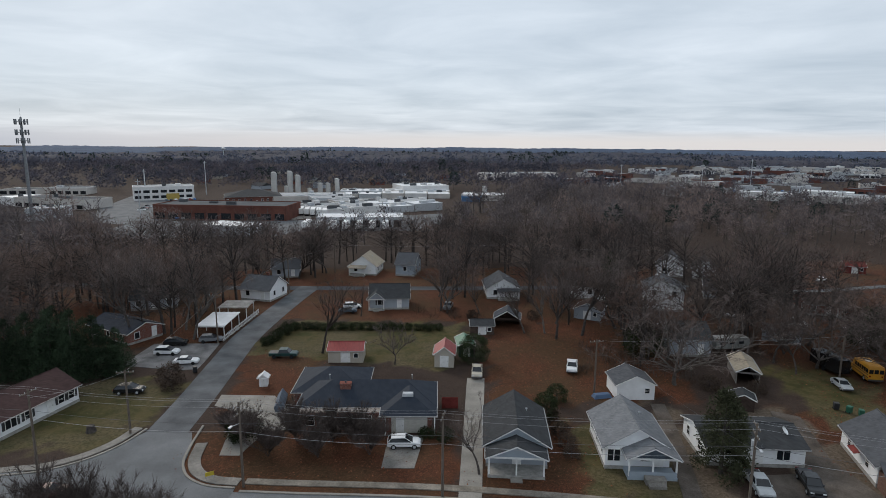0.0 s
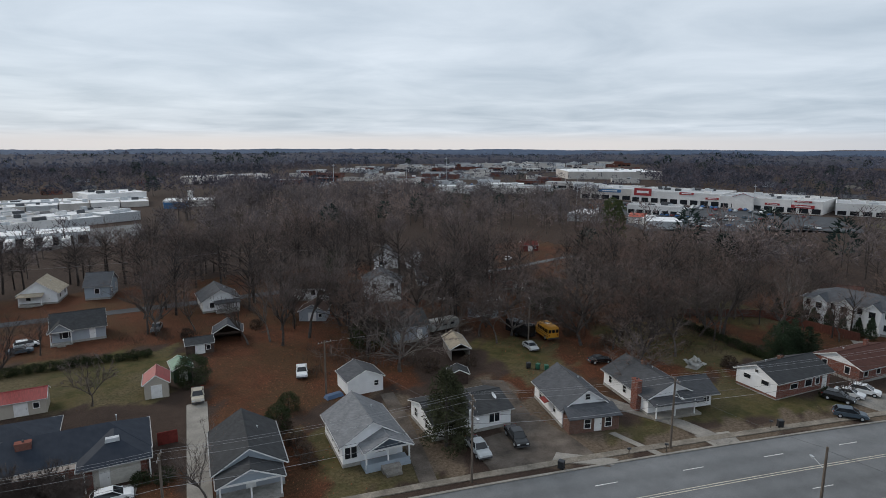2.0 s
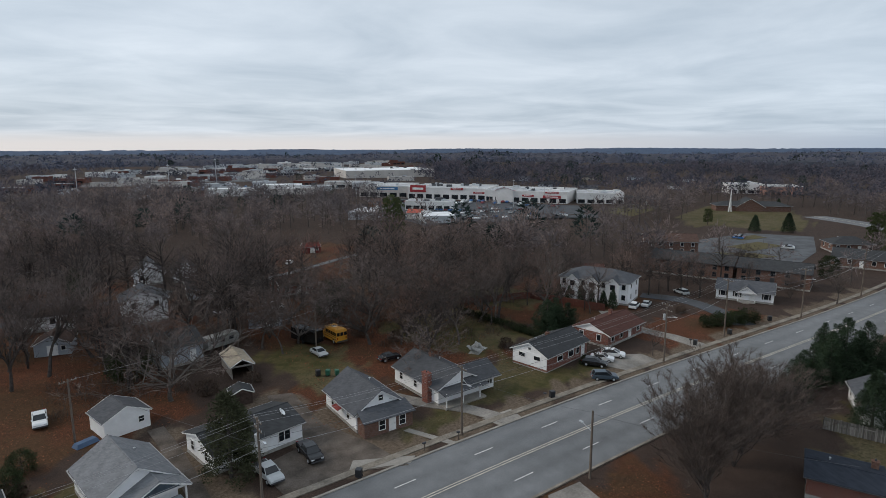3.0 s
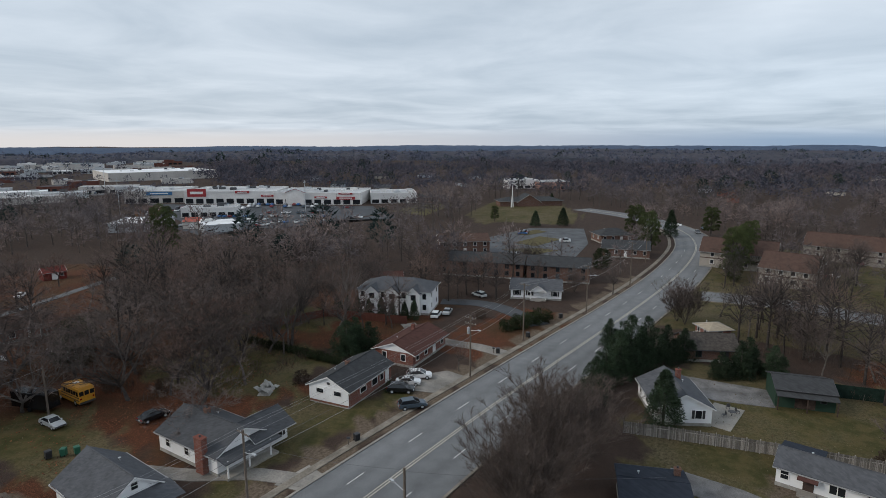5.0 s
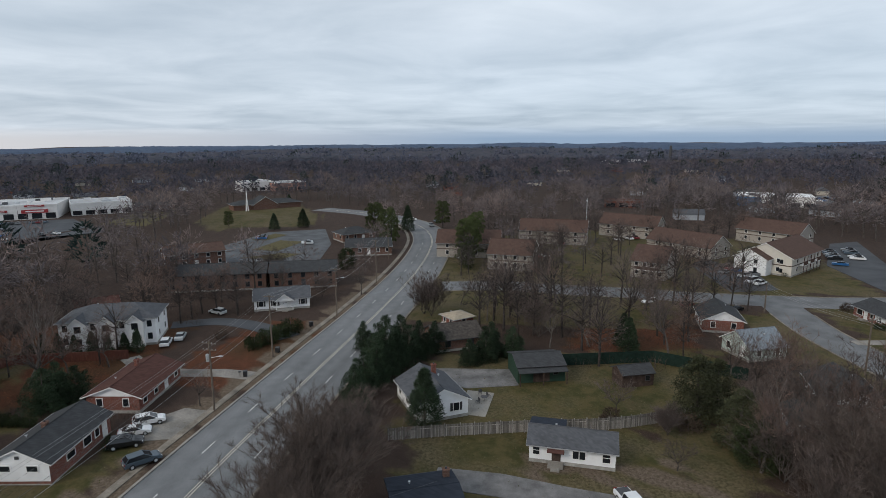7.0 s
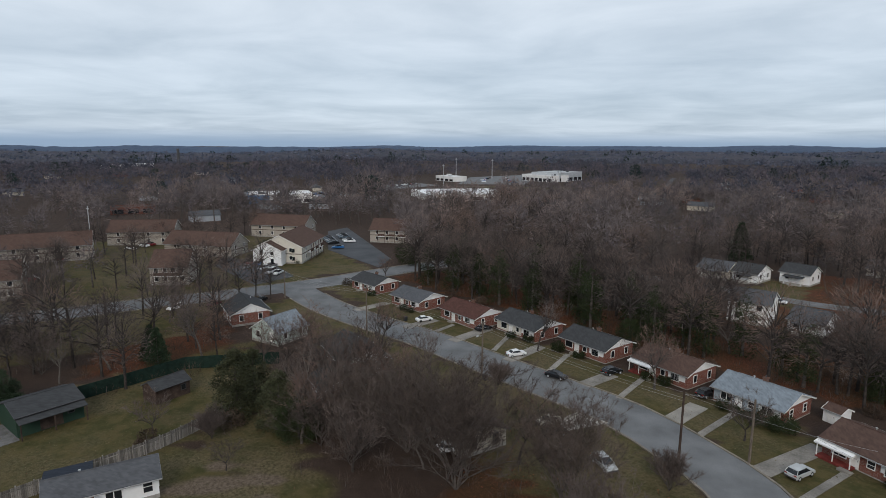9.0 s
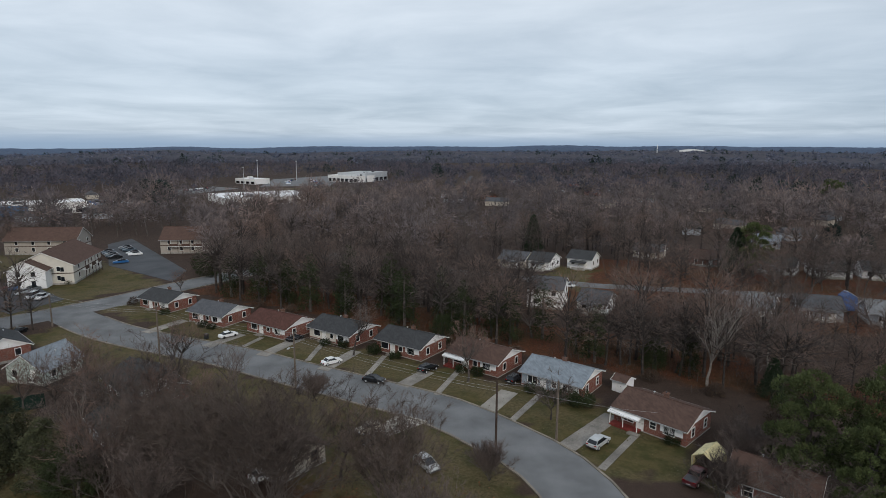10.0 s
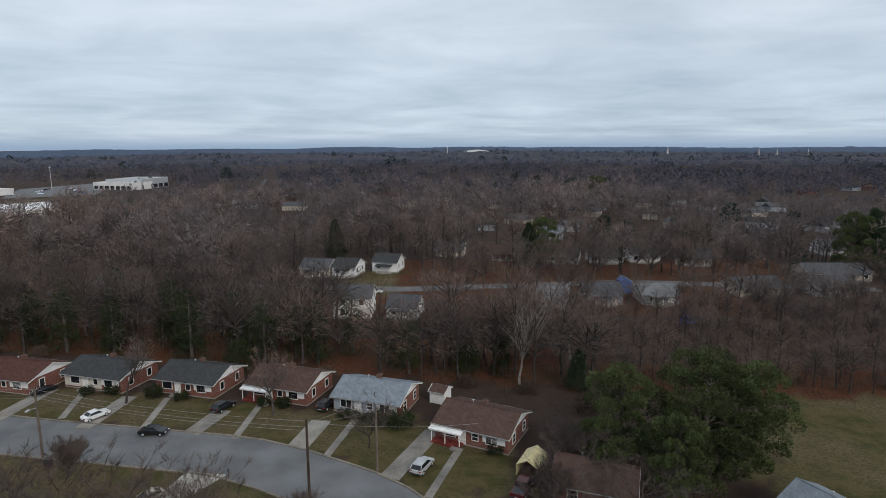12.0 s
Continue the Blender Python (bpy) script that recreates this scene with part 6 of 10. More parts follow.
part("rear_bumper", Geo().box(-3.42, -3.2, -1.15, 1.15, 0.5, 0.75), DARK_TRIM, bus)
for y in (-0.95, 0.95):
    part("tail_lamp", Geo().box(-3.25, -3.18, y - 0.12, y + 0.12, 1.15, 1.4), TAILLIGHT, bus)
part("roof_hatch", Geo().box(-0.7, 0.1, -0.4, 0.4, 3.0, 3.1), TRIM_WHITE, bus)
PALE_METAL = mat("weathered_pale_panels", (0.27, 0.27, 0.255), rough=0.6, var=0.3, scale=0.6, fine=6)
# dark box trailer beside it and white caravan
tr = thing("box_trailer", 69.6, 100.6, 0, 97, "black box trailer beside a school bus", "trailer")
part("box", Geo().box(-3.4, 3.4, -1.2, 1.2, 0.6, 3.0, 0.04), CAR_PAINTS["black"], tr)
for s in (-1, 1):
    part("wheel", Geo().tube((0, s * 1.1 - 0.12, 0.36), (0, s * 1.1 + 0.12, 0.36), 0.36, 0.36, 12), RUBBER, tr)
for x, y, rot, L in ((56.6, 111.0, 8, 7.0), (70.5, 117.5, -25, 4.6)):
    rv = thing("caravan", x, y, 0, rot, "weathered white caravan under bare branches", "caravan", "old caravans")
    part("body", Geo().extrude_y([(-L / 2, 0.6), (-L / 2, 2.2), (-L / 2 + 0.3, 2.7), (L / 2 - 0.3, 2.7), (L / 2, 2.3), (L / 2 + 0.1, 1.2), (L / 2, 0.6)][::-1], -1.15, 1.15), PALE_METAL, rv)
    for i in range(3):
        part("window", Geo().box(-L / 2 + 0.8 + i * L * 0.28, -L / 2 + 1.8 + i * L * 0.28, -1.18, -1.12, 1.5, 2.1), GLASS, rv)
    for s in (-1, 1):
        part("wheel", Geo().tube((0.3, s * 1.05 - 0.1, 0.34), (0.3, s * 1.05 + 0.1, 0.34), 0.34, 0.34, 12), RUBBER, rv)

# ---- poles and wires ----
INSULATOR = mat("grey_insulator", (0.35, 0.36, 0.37), rough=0.4, var=0.1)


def pole(x, y, h, rot=0, arms=1, transformer=False, lamp=0, material=None, label=""):
    """A wooden utility pole with cross-arms and insulators, perhaps a transformer and a street light on a bracket."""
    ob = thing("utility_pole", x, y, 0, rot, label or "weathered wooden utility pole with cross-arm", "pole", "utility poles")
    part("post", Geo().tube((0, 0, -0.3), (0, 0, h), 0.17, 0.12, 8), material or POLE_WOOD, ob)
    for k in range(arms):
        z = h - 0.35 - k * 1.0
        arm = part("cross_arm", Geo().box(-1.15, 1.15, -0.06, 0.06, z - 0.06, z + 0.06), POLE_WOOD, ob)
        for x0 in (-1.05, -0.45, 0.45, 1.05):
            part("insulator", Geo().tube((x0, 0, z + 0.05), (x0, 0, z + 0.25), 0.05, 0.03, 6), INSULATOR, arm)
    if transformer:
        t = part("transformer", Geo().tube((0.42, 0, h - 3.2), (0.42, 0, h - 2.1), 0.28, 0.28, 12), METAL_GREY, ob)
        part("bushing", Geo().tube((0.42, 0, h - 2.1), (0.42, 0, h - 1.85), 0.05, 0.03, 6), INSULATOR, t)
    if lamp:
        z = h - 2.6
        b = part("lamp_bracket", Geo().tube((0, 0, z), (lamp * 1.7, 0, z + 0.45), 0.04, 0.035, 6), METAL_GREY, ob)
        part("lamp_head", Geo().box(min(lamp * 1.6, lamp * 2.2), max(lamp * 1.6, lamp * 2.2), -0.13, 0.13, z + 0.38, z + 0.52), METAL_GREY, b)
    return ob


MAIN_POLES = [(-104, 74.0, 11), (-48.5, 65.2, 11.0), (-23.1, 63.1, 10.6), (0.2, 61.3, 10.2), (33.2, 57.7, 11.1), (60.8, 52.7, 10.0), (106.5, 42.8, 11.0), (128.6, 39.0, 12.2), (154.0, 30.0, 11.6), (186.1, 22.6, 12.6), (222, 20.5, 12), (262, 18, 12)]
for i, (x, y, h) in enumerate(MAIN_POLES):
    pole(x, y, h, 78 if x < 50 else 72, 2 if i in (2, 4, 6) else 1, i in (4, 6), lamp=-1 if i in (2, 4, 5, 6, 8) else 0)
SOUTH_POLES = [(82.4, -65.3, 9.4), (45.7, -57.8, 10.2), (113.0, -65.5, 10.2), (150.5, -70.3, 7.0)]
for i, (x, y, h) in enumerate(SOUTH_POLES):
    pole(x, y, h, 100, 1 if i != 1 else 0, lamp=1 if i == 0 else 0, material=DARK_WOOD if i == 1 else None)
for x, y, h, r in ((-42.8, 75.6, 9.3, 10), (-44.6, 112.6, 10.2, 0), (62.8, 34.4, 8.6, 70), (39.7, -65.4, 8.4, 60), (24.8, 90.2, 9.0, 10), (67.7, 95, 8.4, 30), (-40.5, 152, 9.5, 0), (197.5, -2.6, 6.4, 20), (178, -12, 9, 80), (-33, 178, 9, 0), (19, 176, 9.5, 90), (64, 168, 9.5, 90)):
    pole(x, y, h, r, 0 if h < 9 else 1, lamp=1 if h in (6.4, 8.6) else 0, label="plain wooden service pole in a yard" if h < 9 else "")


def wire(a, b, sag, r=0.014, material=None, name="overhead_wire", n=12):
    cu = bpy.data.curves.new(name, "CURVE")
    cu.dimensions, cu.bevel_depth, cu.bevel_resolution = "3D", r, 0
    sp = cu.splines.new("POLY")
    sp.points.add(n)
    for i in range(n + 1):
        t = i / n
        sp.points[i].co = (a[0] + (b[0] - a[0]) * t, a[1] + (b[1] - a[1]) * t, a[2] + (b[2] - a[2]) * t - sag * 4 * t * (1 - t), 1)
    cu.materials.append(material or WIRE)
    me = bpy.data.meshes.new_from_object(bpy.data.objects.new(name, cu))
    return tagged(new(name, me), "thin sagging overhead wire between poles", "wire", "overhead wires")


for (x0, y0, h0), (x1, y1, h1) in zip(MAIN_POLES, MAIN_POLES[1:]):
    d = Vector((x1 - x0, y1 - y0)).normalized()
    nx, ny = -d.y, d.x
    for off, dz in ((-1.05, -0.12), (0.45, -0.12), (1.05, -0.12)):
        wire((x0 + nx * off, y0 + ny * off, h0 + dz), (x1 + nx * off, y1 + ny * off, h1 + dz), 0.5, 0.013, WIRE_PALE)
    wire((x0, y0, h0 - 2.6), (x1, y1, h1 - 2.6), 0.5, 0.02)
    wire((x0, y0, h0 - 3.6), (x1, y1, h1 - 3.6), 0.6, 0.025, WIRE_PALE)
for a, b in ((0, 1), (0, 2), (2, 3)):
    (x0, y0, h0), (x1, y1, h1) = SOUTH_POLES[a], SOUTH_POLES[b]
    for dz in (-0.2, -0.9, -1.3):
        wire((x0, y0, h0 + dz), (x1, y1, h1 + dz), 0.6, 0.014, WIRE_PALE)
for a, b in (((45.7, -57.8, 10), (39.7, -65.4, 8.2)), ((45.7, -57.8, 9.8), (27.6, -72, 3.4)), ((45.7, -57.8, 9.8), (43.4, -80, 3.4)), ((39.7, -65.4, 8.2), (22, -56, 7.5)), ((33.2, 57.7, 8), (40, 68, 3.2)), ((33.2, 57.7, 8), (24.8, 90.2, 8.8)),
             ((60.8, 52.7, 8), (56, 64, 3.4)), ((60.8, 52.7, 8), (72, 60, 3.4)), ((106.5, 42.8, 8.4), (99, 56, 3.4)), ((60.8, 52.7, 8.5), (62.8, 34.4, 8.4)), ((62.8, 34.4, 8.2), (80, 10, 3.4)), ((0.2, 61.3, 8), (9, 66, 3.4)), ((-23.1, 63.1, 8), (-14, 76, 3.2)),
             ((-48.5, 65.2, 10), (-42.8, 75.6, 9.1)), ((-42.8, 75.6, 9.1), (-44.6, 112.6, 10)), ((-44.6, 112.6, 10), (-40.5, 152, 9.3)), ((-40.5, 152, 9.3), (-33, 178, 8.8)), ((-33, 178, 8.6), (19, 176, 9.3)), ((19, 176, 9.3), (64, 168, 9.3)), ((82.4, -65.3, 8.5), (74, -84, 3.2)),
             ((-110, 190, 9), (-33, 178, 8.8)), ((24.8, 90.2, 8.8), (67.7, 95, 8.2))):
    wire(a, b, 0.5, 0.014, WIRE_PALE if a[2] > 8.5 else WIRE)

# ---- fences, bins, small things ----
fence = thing("fence", 0, 0, 0, 0, "weathered grey board fence around a back yard", "fence")
fence_line = along([(95.6, 16), (96.2, 8.2), (96.5, 2), (96.7, -5), (96.7, -15), (97.8, -21.5), (100, -30)], 1.6)
board = Geo().box(-0.012, 0.012, -0.07, 0.07, 0, 1.75).mesh("board", FENCE_WOOD)
for i, (a, b) in enumerate(zip(fence_line, fence_line[1:])):
    ang = math.degrees(math.atan2(b.y - a.y, b.x - a.x))
    part("post", Geo().box(-0.06, 0.06, -0.06, 0.06, -0.2, 1.95), FENCE_WOOD, fence, at=pose(a.x, a.y, 0, 0, 0, ang))
    part("rail", Geo().box(0.06, (b - a).length - 0.06, -0.045, -0.02, 1.35, 1.45), FENCE_WOOD, fence, at=pose(a.x, a.y, 0, 0, 0, ang))
    n = int((b - a).length / 0.155)
    for k in range(n):
        p = a.lerp(b, (k + 0.5) / n)
        part("board", board, None, fence, at=pose(p.x + 0.02, p.y, 0.03, 0, 0, ang + 90))
green_fence = single("fence", ribbon([Vector((120.8, -14)), Vector((121.4, -31.5)), Vector((112, -44))], [Vector((120.7, -14)), Vector((121.3, -31.5)), Vector((111.9, -44))], 0, 2.2), mat("dark_green_screen", (0.015, 0.03, 0.024), 0.9), "tall dark green screened fence", "fence")
brick_fence = single("fence", ribbon([Vector((112, 96)), Vector((128, 86)), Vector((129.6, 66))], [Vector((111.9, 95.8)), Vector((127.8, 85.9)), Vector((129.4, 66))], 0, 1.8), mat("rust_board_fence", (0.12, 0.05, 0.038), 0.9, stretch=(6, 6, 0.5)), "rust brown board fence beside flats", "fence")
BIN_GREEN = paint("green_bin", (0.02, 0.11, 0.07), 0.5)
BIN_DARK = paint("dark_bin", (0.02, 0.022, 0.026), 0.5)
for x, y, c in ((61.6, 83.4, BIN_GREEN), (62.6, 82.2, BIN_GREEN), (60.4, 84.6, BIN_DARK), (79.5, 49.8, BIN_DARK), (119.4, 41.6, BIN_DARK), (131.0, 38.6, BIN_DARK), (147, 34.8, BIN_DARK), (80.2, -63.4, BIN_DARK), (-43.0, 97.6, BIN_DARK), (114, -77.6, BIN_DARK), (44.6, 55.2, BIN_DARK), (110.5, -66, BIN_DARK)):
    b = thing("wheelie_bin", x, y, 0.05, (x * 37) % 360, "%s plastic wheeled rubbish bin" % ("green" if c is BIN_GREEN else "dark"), "bin", "rubbish bins")
    part("bin_body", Geo().box(-0.31, 0.31, -0.34, 0.34, 0.08, 1.0, -0.03), c, b)
    part("lid", Geo().box(-0.37, 0.37, -0.40, 0.40, 1.0, 1.08, 0.04), c, b)
    for s in (-1, 1):
        part("wheel", Geo().tube((s * 0.26 - 0.04, 0.32, 0.12), (s * 0.26 + 0.04, 0.32, 0.12), 0.12, 0.12, 10), RUBBER, b)
for x, y in ((59.5, 52.2), (78.0, 50.2), (54.3, 53.6), (57.0, -62.6), (103.5, -66.5), (119, 42.4), (71, -62.9)):
    mb = thing("letterbox", x, y, 0, (x * 13) % 90, "small dark letterbox on a post by the kerb", "letterbox", "letterboxes")
    part("post", Geo().box(-0.05, 0.05, -0.05, 0.05, -0.1, 1.0), POLE_WOOD, mb)
    part("box", Geo().extrude_y([(-0.11, 1.0), (-0.11, 1.15), (-0.06, 1.24), (0.06, 1.24), (0.11, 1.15), (0.11, 1.0)][::-1], -0.24, 0.24), DARK_TRIM, mb)
tent = thing("canopy_tent", 21.0, -67.0, 0, 158, "cream tarpaulin garage tent over a yard", "tent")
tent.matrix_basis = tent.matrix_basis @ Matrix.Scale(0.8, 4)
part("cover", Geo().extrude_y([(-1.7, 0.2), (-1.7, 1.9), (0, 2.9), (1.7, 1.9), (1.7, 0.2), (1.62, 0.2), (1.62, 1.86), (0, 2.8), (-1.62, 1.86), (-1.62, 0.2)][::-1], -2.6, 2.6), mat("cream_tarp", (0.62, 0.54, 0.30), 0.7, 0.15), tent)
for s in (-1, 1):
    for y in (-2.4, 2.4):
        part("leg", Geo().tube((s * 1.58, y, 0), (s * 1.58, y, 1.9), 0.03, 0.03, 6), METAL_GREY, tent)
house("brown roofed brick house half hidden by a pine", 14.2, -62.6, 165, 8.6, 7.4, 2.6, 1.4, "x", BRICK, ROOF_BROWN)
house("house with a pale slate roof behind a pine", -8.4, -55.8, 122, 9, 7, 2.7, 1.6, "x", BRICK, ROOF_SLATE)
tarp = thing("tarpaulin_heap", -9.8, -158.5, 0, 20, "blue and white tarpaulin over a pile", "tarpaulin")
tarp.matrix_basis = tarp.matrix_basis @ Matrix.Diagonal((1.0, 1.0, 1.7, 1))
part("heap", Geo().extrude_y([(-2.0, 0), (-1.6, 1.9), (0.2, 2.6), (1.4, 2.0), (2.0, 0)][::-1], -1.4, 1.4), paint("blue_tarp", (0.05, 0.10, 0.26), 0.6), tarp)
part("sheet", Geo().slab([(-1.65, -1.45, 1.95), (0.2, -1.45, 2.66), (0.2, 1.45, 2.66), (-1.65, 1.45, 1.95)][::1], 0.04), TRIM_WHITE, tarp)
tarp2 = single("tarpaulin", Geo().box(-1.4, 1.4, -1.0, 1.0, 0, 1.4, 0.35), paint("bright_blue_tarp", (0.03, 0.06, 0.36), 0.5), "bright blue tarpaulin bundle in brush", "tarpaulin", at=pose(-17.9, -131.7, 0, 0, 0, 25))
heap = single("tarpaulin", Geo().box(-1.5, 1.5, -0.7, 0.7, 0, 0.55, 0.25), paint("blue_sheet", (0.06, 0.11, 0.2), 0.6), "blue sheeting heap on the leaves", "tarpaulin", at=pose(25.6, 88.6, 0, 0, 0, 12))
rag_geo, rag_rng = Geo(), random.Random(9)
for _ in range(15):
    x, y, z = rag_rng.gauss(0, 0.9), rag_rng.gauss(0, 0.6), rag_rng.uniform(0.05, 0.9)
    w = rag_rng.uniform(0.25, 0.6)
    rag_geo.slab([(x - w, y - w * 0.6, z), (x + w * 0.8, y - w, z + rag_rng.uniform(-0.3, 0.4)), (x + w, y + w * 0.7, z + rag_rng.uniform(0.1, 0.5)), (x - w * 0.6, y + w, z + rag_rng.uniform(-0.1, 0.4))], 0.03)
rag_geo.box(-1.3, 1.2, -0.8, 0.8, 0, 0.35, 0.3)
rags = single("tarpaulin", rag_geo, PALE_METAL, "tattered pale tarpaulin heap in dark brush", "tarpaulin", at=pose(88.0, 71.8, 0, 0, 0, 20) @ Matrix.Diagonal((1.3, 1.3, 1.6, 1)))
cover = single("covered_boat", Geo().extrude_y([(-0.6, 0.2), (-0.75, 0.9), (0, 1.9), (0.75, 0.9), (0.6, 0.2)][::-1], -2.4, 2.4), mat("grey_blue_cover", (0.10, 0.13, 0.17), 0.7), "grey blue covered boat on a drive", "boat", at=pose(-24.4, 84.4, 0.06, 0, 0, 8))
sign = thing("sign", -27.6, 64.6, 0, 30, "small yellow lawn sign on posts", "sign")
part("board", Geo().box(-0.5, 0.5, -0.02, 0.02, 0.5, 1.0), paint("yellow_sign", (0.55, 0.42, 0.04), 0.5), sign)
for s in (-1, 1):
    part("leg", Geo().box(s * 0.4 - 0.02, s * 0.4 + 0.02, -0.02, 0.02, -0.1, 0.5), METAL_GREY, sign)
stump = single("tree_stump", Geo().lathe([(0.75, -0.1), (0.6, 0.25), (0.5, 0.9), (0.42, 0.95)], 9), BARK, "cut grey tree stump on the lawn", "stump", at=pose(-48.6, 76.2, 0))
table = thing("patio_table", 107.0, 1.4, 0.05, 20, "dark metal patio table and grill area", "table")
part("tabletop", Geo().tube((0, 0, 0.70), (0, 0, 0.74), 0.55, 0.55, 14), DARK_TRIM, table)
part("leg", Geo().tube((0, 0, 0), (0, 0, 0.70), 0.05, 0.05, 8), DARK_TRIM, table)
for x, y, r in ((108.2, 0.6, 30), (106.2, 2.5, 200), (109.5, 1.8, 100)):
    ch = thing("patio_chair", x, y, 0.05, r, "dark metal patio chair on concrete", "chair", "patio chairs")
    part("seat", Geo().box(-0.25, 0.25, -0.25, 0.25, 0.40, 0.45), DARK_TRIM, ch)
    part("backrest", Geo().box(-0.25, 0.25, 0.21, 0.25, 0.45, 0.95), DARK_TRIM, ch)
    for sx in (-0.22, 0.22):
        for sy in (-0.22, 0.22):
            part("leg", Geo().box(sx - 0.02, sx + 0.02, sy - 0.02, sy + 0.02, 0, 0.40), DARK_TRIM, ch)
dish = thing("satellite_dish", 43.9, 70.2, 3.2, 30, "white satellite dish on a dark roof", "dish")
part("mast", Geo().tube((0, 0, -0.5), (0, 0, 0.6), 0.04, 0.04, 6), METAL_GREY, dish)
part("bowl", Geo().lathe([(0.05, 0.0), (0.35, 0.05), (0.55, 0.16), (0.56, 0.18), (0.34, 0.08), (0.04, 0.03)], 14), TRIM_WHITE, dish, at=pose(0, 0, 0.6, 50, 0, 20))

# drives along the curving street
for pts, w in (([(67.0, -72.8), (65.7, -80.4)], 2.6), ([(51.2, -70.3), (50.2, -78.0)], 2.9), ([(38.0, -64.0), (33.8, -76)], 2.6), ([(110.6, -74), (109.8, -83)], 2.6), ([(128.6, -75.4), (128.2, -85.2)], 2.6), ([(97.4, -74.5), (97.2, -86)], 2.6), ([(82.8, -73.2), (82.6, -84)], 2.4)):
    lane("driveway", pts, w, CONCRETE if w > 2.7 else OLD_CONCRETE, "concrete driveway up to a brick ranch")
for pts in ([(33.0, -60.4), (30.0, -71.6)], [(46.8, -68.4), (45.4, -78.8)], [(60.4, -72), (61.0, -82.6)], [(74.4, -74), (76.4, -84)], [(88, -76), (91, -85)], [(104, -77), (104.4, -83)]):
    lane("path", pts, 1.0, OLD_CONCRETE, "narrow concrete front path over grass")
slab("driveway", [(66.0, -57.0), (63.4, -58.2), (62.6, -63.6), (57.6, -63.2), (60.2, -58.0), (61.5, -55.5)][::-1], mat("new_concrete", (0.40, 0.38, 0.345), rough=0.9, var=0.14, scale=0.5, fine=6), "pale concrete drive splayed to the street")
slab("driveway", [(168.5, -72.2), (170.0, -86), (187, -90.8), (214, -87), (201, -77)][::-1], ASPHALT_DARK, "dark asphalt car park beside the flats", "car park", 0.03)
slab("driveway", [(161.5, -112), (169.5, -124.6), (240, -162), (236, -148), (198.5, -120)], ASPHALT_DARK, "asphalt car park beside the flats", "car park", 0.03)

# ---- shops, plant and other buildings farther off ----
PARAPET = mat("pale_parapet", (0.50, 0.49, 0.47), rough=0.7, var=0.1, scale=0.1, fine=1)
SHOP_WALL = mat("cream_shop_wall", (0.52, 0.49, 0.46), rough=0.8, var=0.1, scale=0.1, fine=1)
SHOP_WHITE = mat("white_shop_front", (0.66, 0.65, 0.64), rough=0.7, var=0.08, scale=0.1, fine=1)
SIGN_RED = paint("red_sign", (0.30, 0.025, 0.03), 0.5)
SIGN_BLUE = paint("blue_sign", (0.04, 0.14, 0.30), 0.5)
SIGN_PALE = paint("pale_sign_bar", (0.7, 0.7, 0.7), 0.5)
ROOF_TAR = mat("dark_flat_roof", (0.085, 0.09, 0.097), rough=0.9, var=0.2, scale=0.1, fine=1)
ROOF_PALE = mat("pale_flat_roof", (0.40, 0.41, 0.42), rough=0.8, var=0.2, scale=0.06, fine=0.6)
FAR_BRICK = mat("far_brick_wall", (0.135, 0.058, 0.045), rough=0.9, var=0.2, scale=0.2, fine=2)


def block(label, cx, cy, rot, L, D, h, wall, roof, name="building", bays=0, units=2, door_h=2.6, group="", band=None, rim=0.5):
    """A flat-roofed building: walls, roof inside a parapet, shop windows along the front, plant on the roof."""
    z0 = float(land(cx, cy))
    ob = thing(name, cx, cy, z0, rot, label, "building", group)
    x0, x1, y0, y1 = -L / 2, L / 2, -D / 2, D / 2
    part("wall", Geo().box(x0, x1, y0, y1, -1.0, h), wall, ob)
    g = Geo()
    o, i = [(x0 - 0.1, y0 - 0.1), (x1 + 0.1, y0 - 0.1), (x1 + 0.1, y1 + 0.1), (x0 - 0.1, y1 + 0.1)], [(x0 + 0.3, y0 + 0.3), (x1 - 0.3, y0 + 0.3), (x1 - 0.3, y1 - 0.3), (x0 + 0.3, y1 - 0.3)]
    for z in (h - 0.3, h + rim):
        g.v += [(x, y, z) for x, y in o] + [(x, y, z) for x, y in i]
    for a in range(4):
        b = (a + 1) % 4
        g.f += [(8 + a, 8 + b, 12 + b, 12 + a), (a, b, 8 + b, 8 + a), (4 + b, 4 + a, 12 + a, 12 + b), (b, a, 4 + a, 4 + b)]
    part("parapet", g, band or wall, ob)
    part("roof", Geo().box(x0 + 0.3, x1 - 0.3, y0 + 0.3, y1 - 0.3, h, h + 0.12), roof, ob)
    r = random.Random(int(abs(cx) * 7 + abs(cy)))
    for _ in range(units):
        x, y = r.uniform(x0 * 0.8, x1 * 0.8), r.uniform(y0 * 0.7, y1 * 0.7)
        u, v, w = r.uniform(0.7, 2.6), r.uniform(0.6, 1.8), r.uniform(0.7, 1.9)
        part("air_handler", Geo().box(x - u, x + u, y - v, y + v, h + 0.12, h + 0.12 + w, 0.08), r.choice((METAL_GREY, SHOP_WHITE, ROOF_TAR)), ob)
    for b in range(bays):
        x = x0 + L * (b + 0.5) / bays
        w = L / bays * 0.36
        part("shop_window", Geo().box(x - w, x + w, y0 - 0.08, y0 - 0.012, 0.3, door_h), GLASS, ob)
    return ob


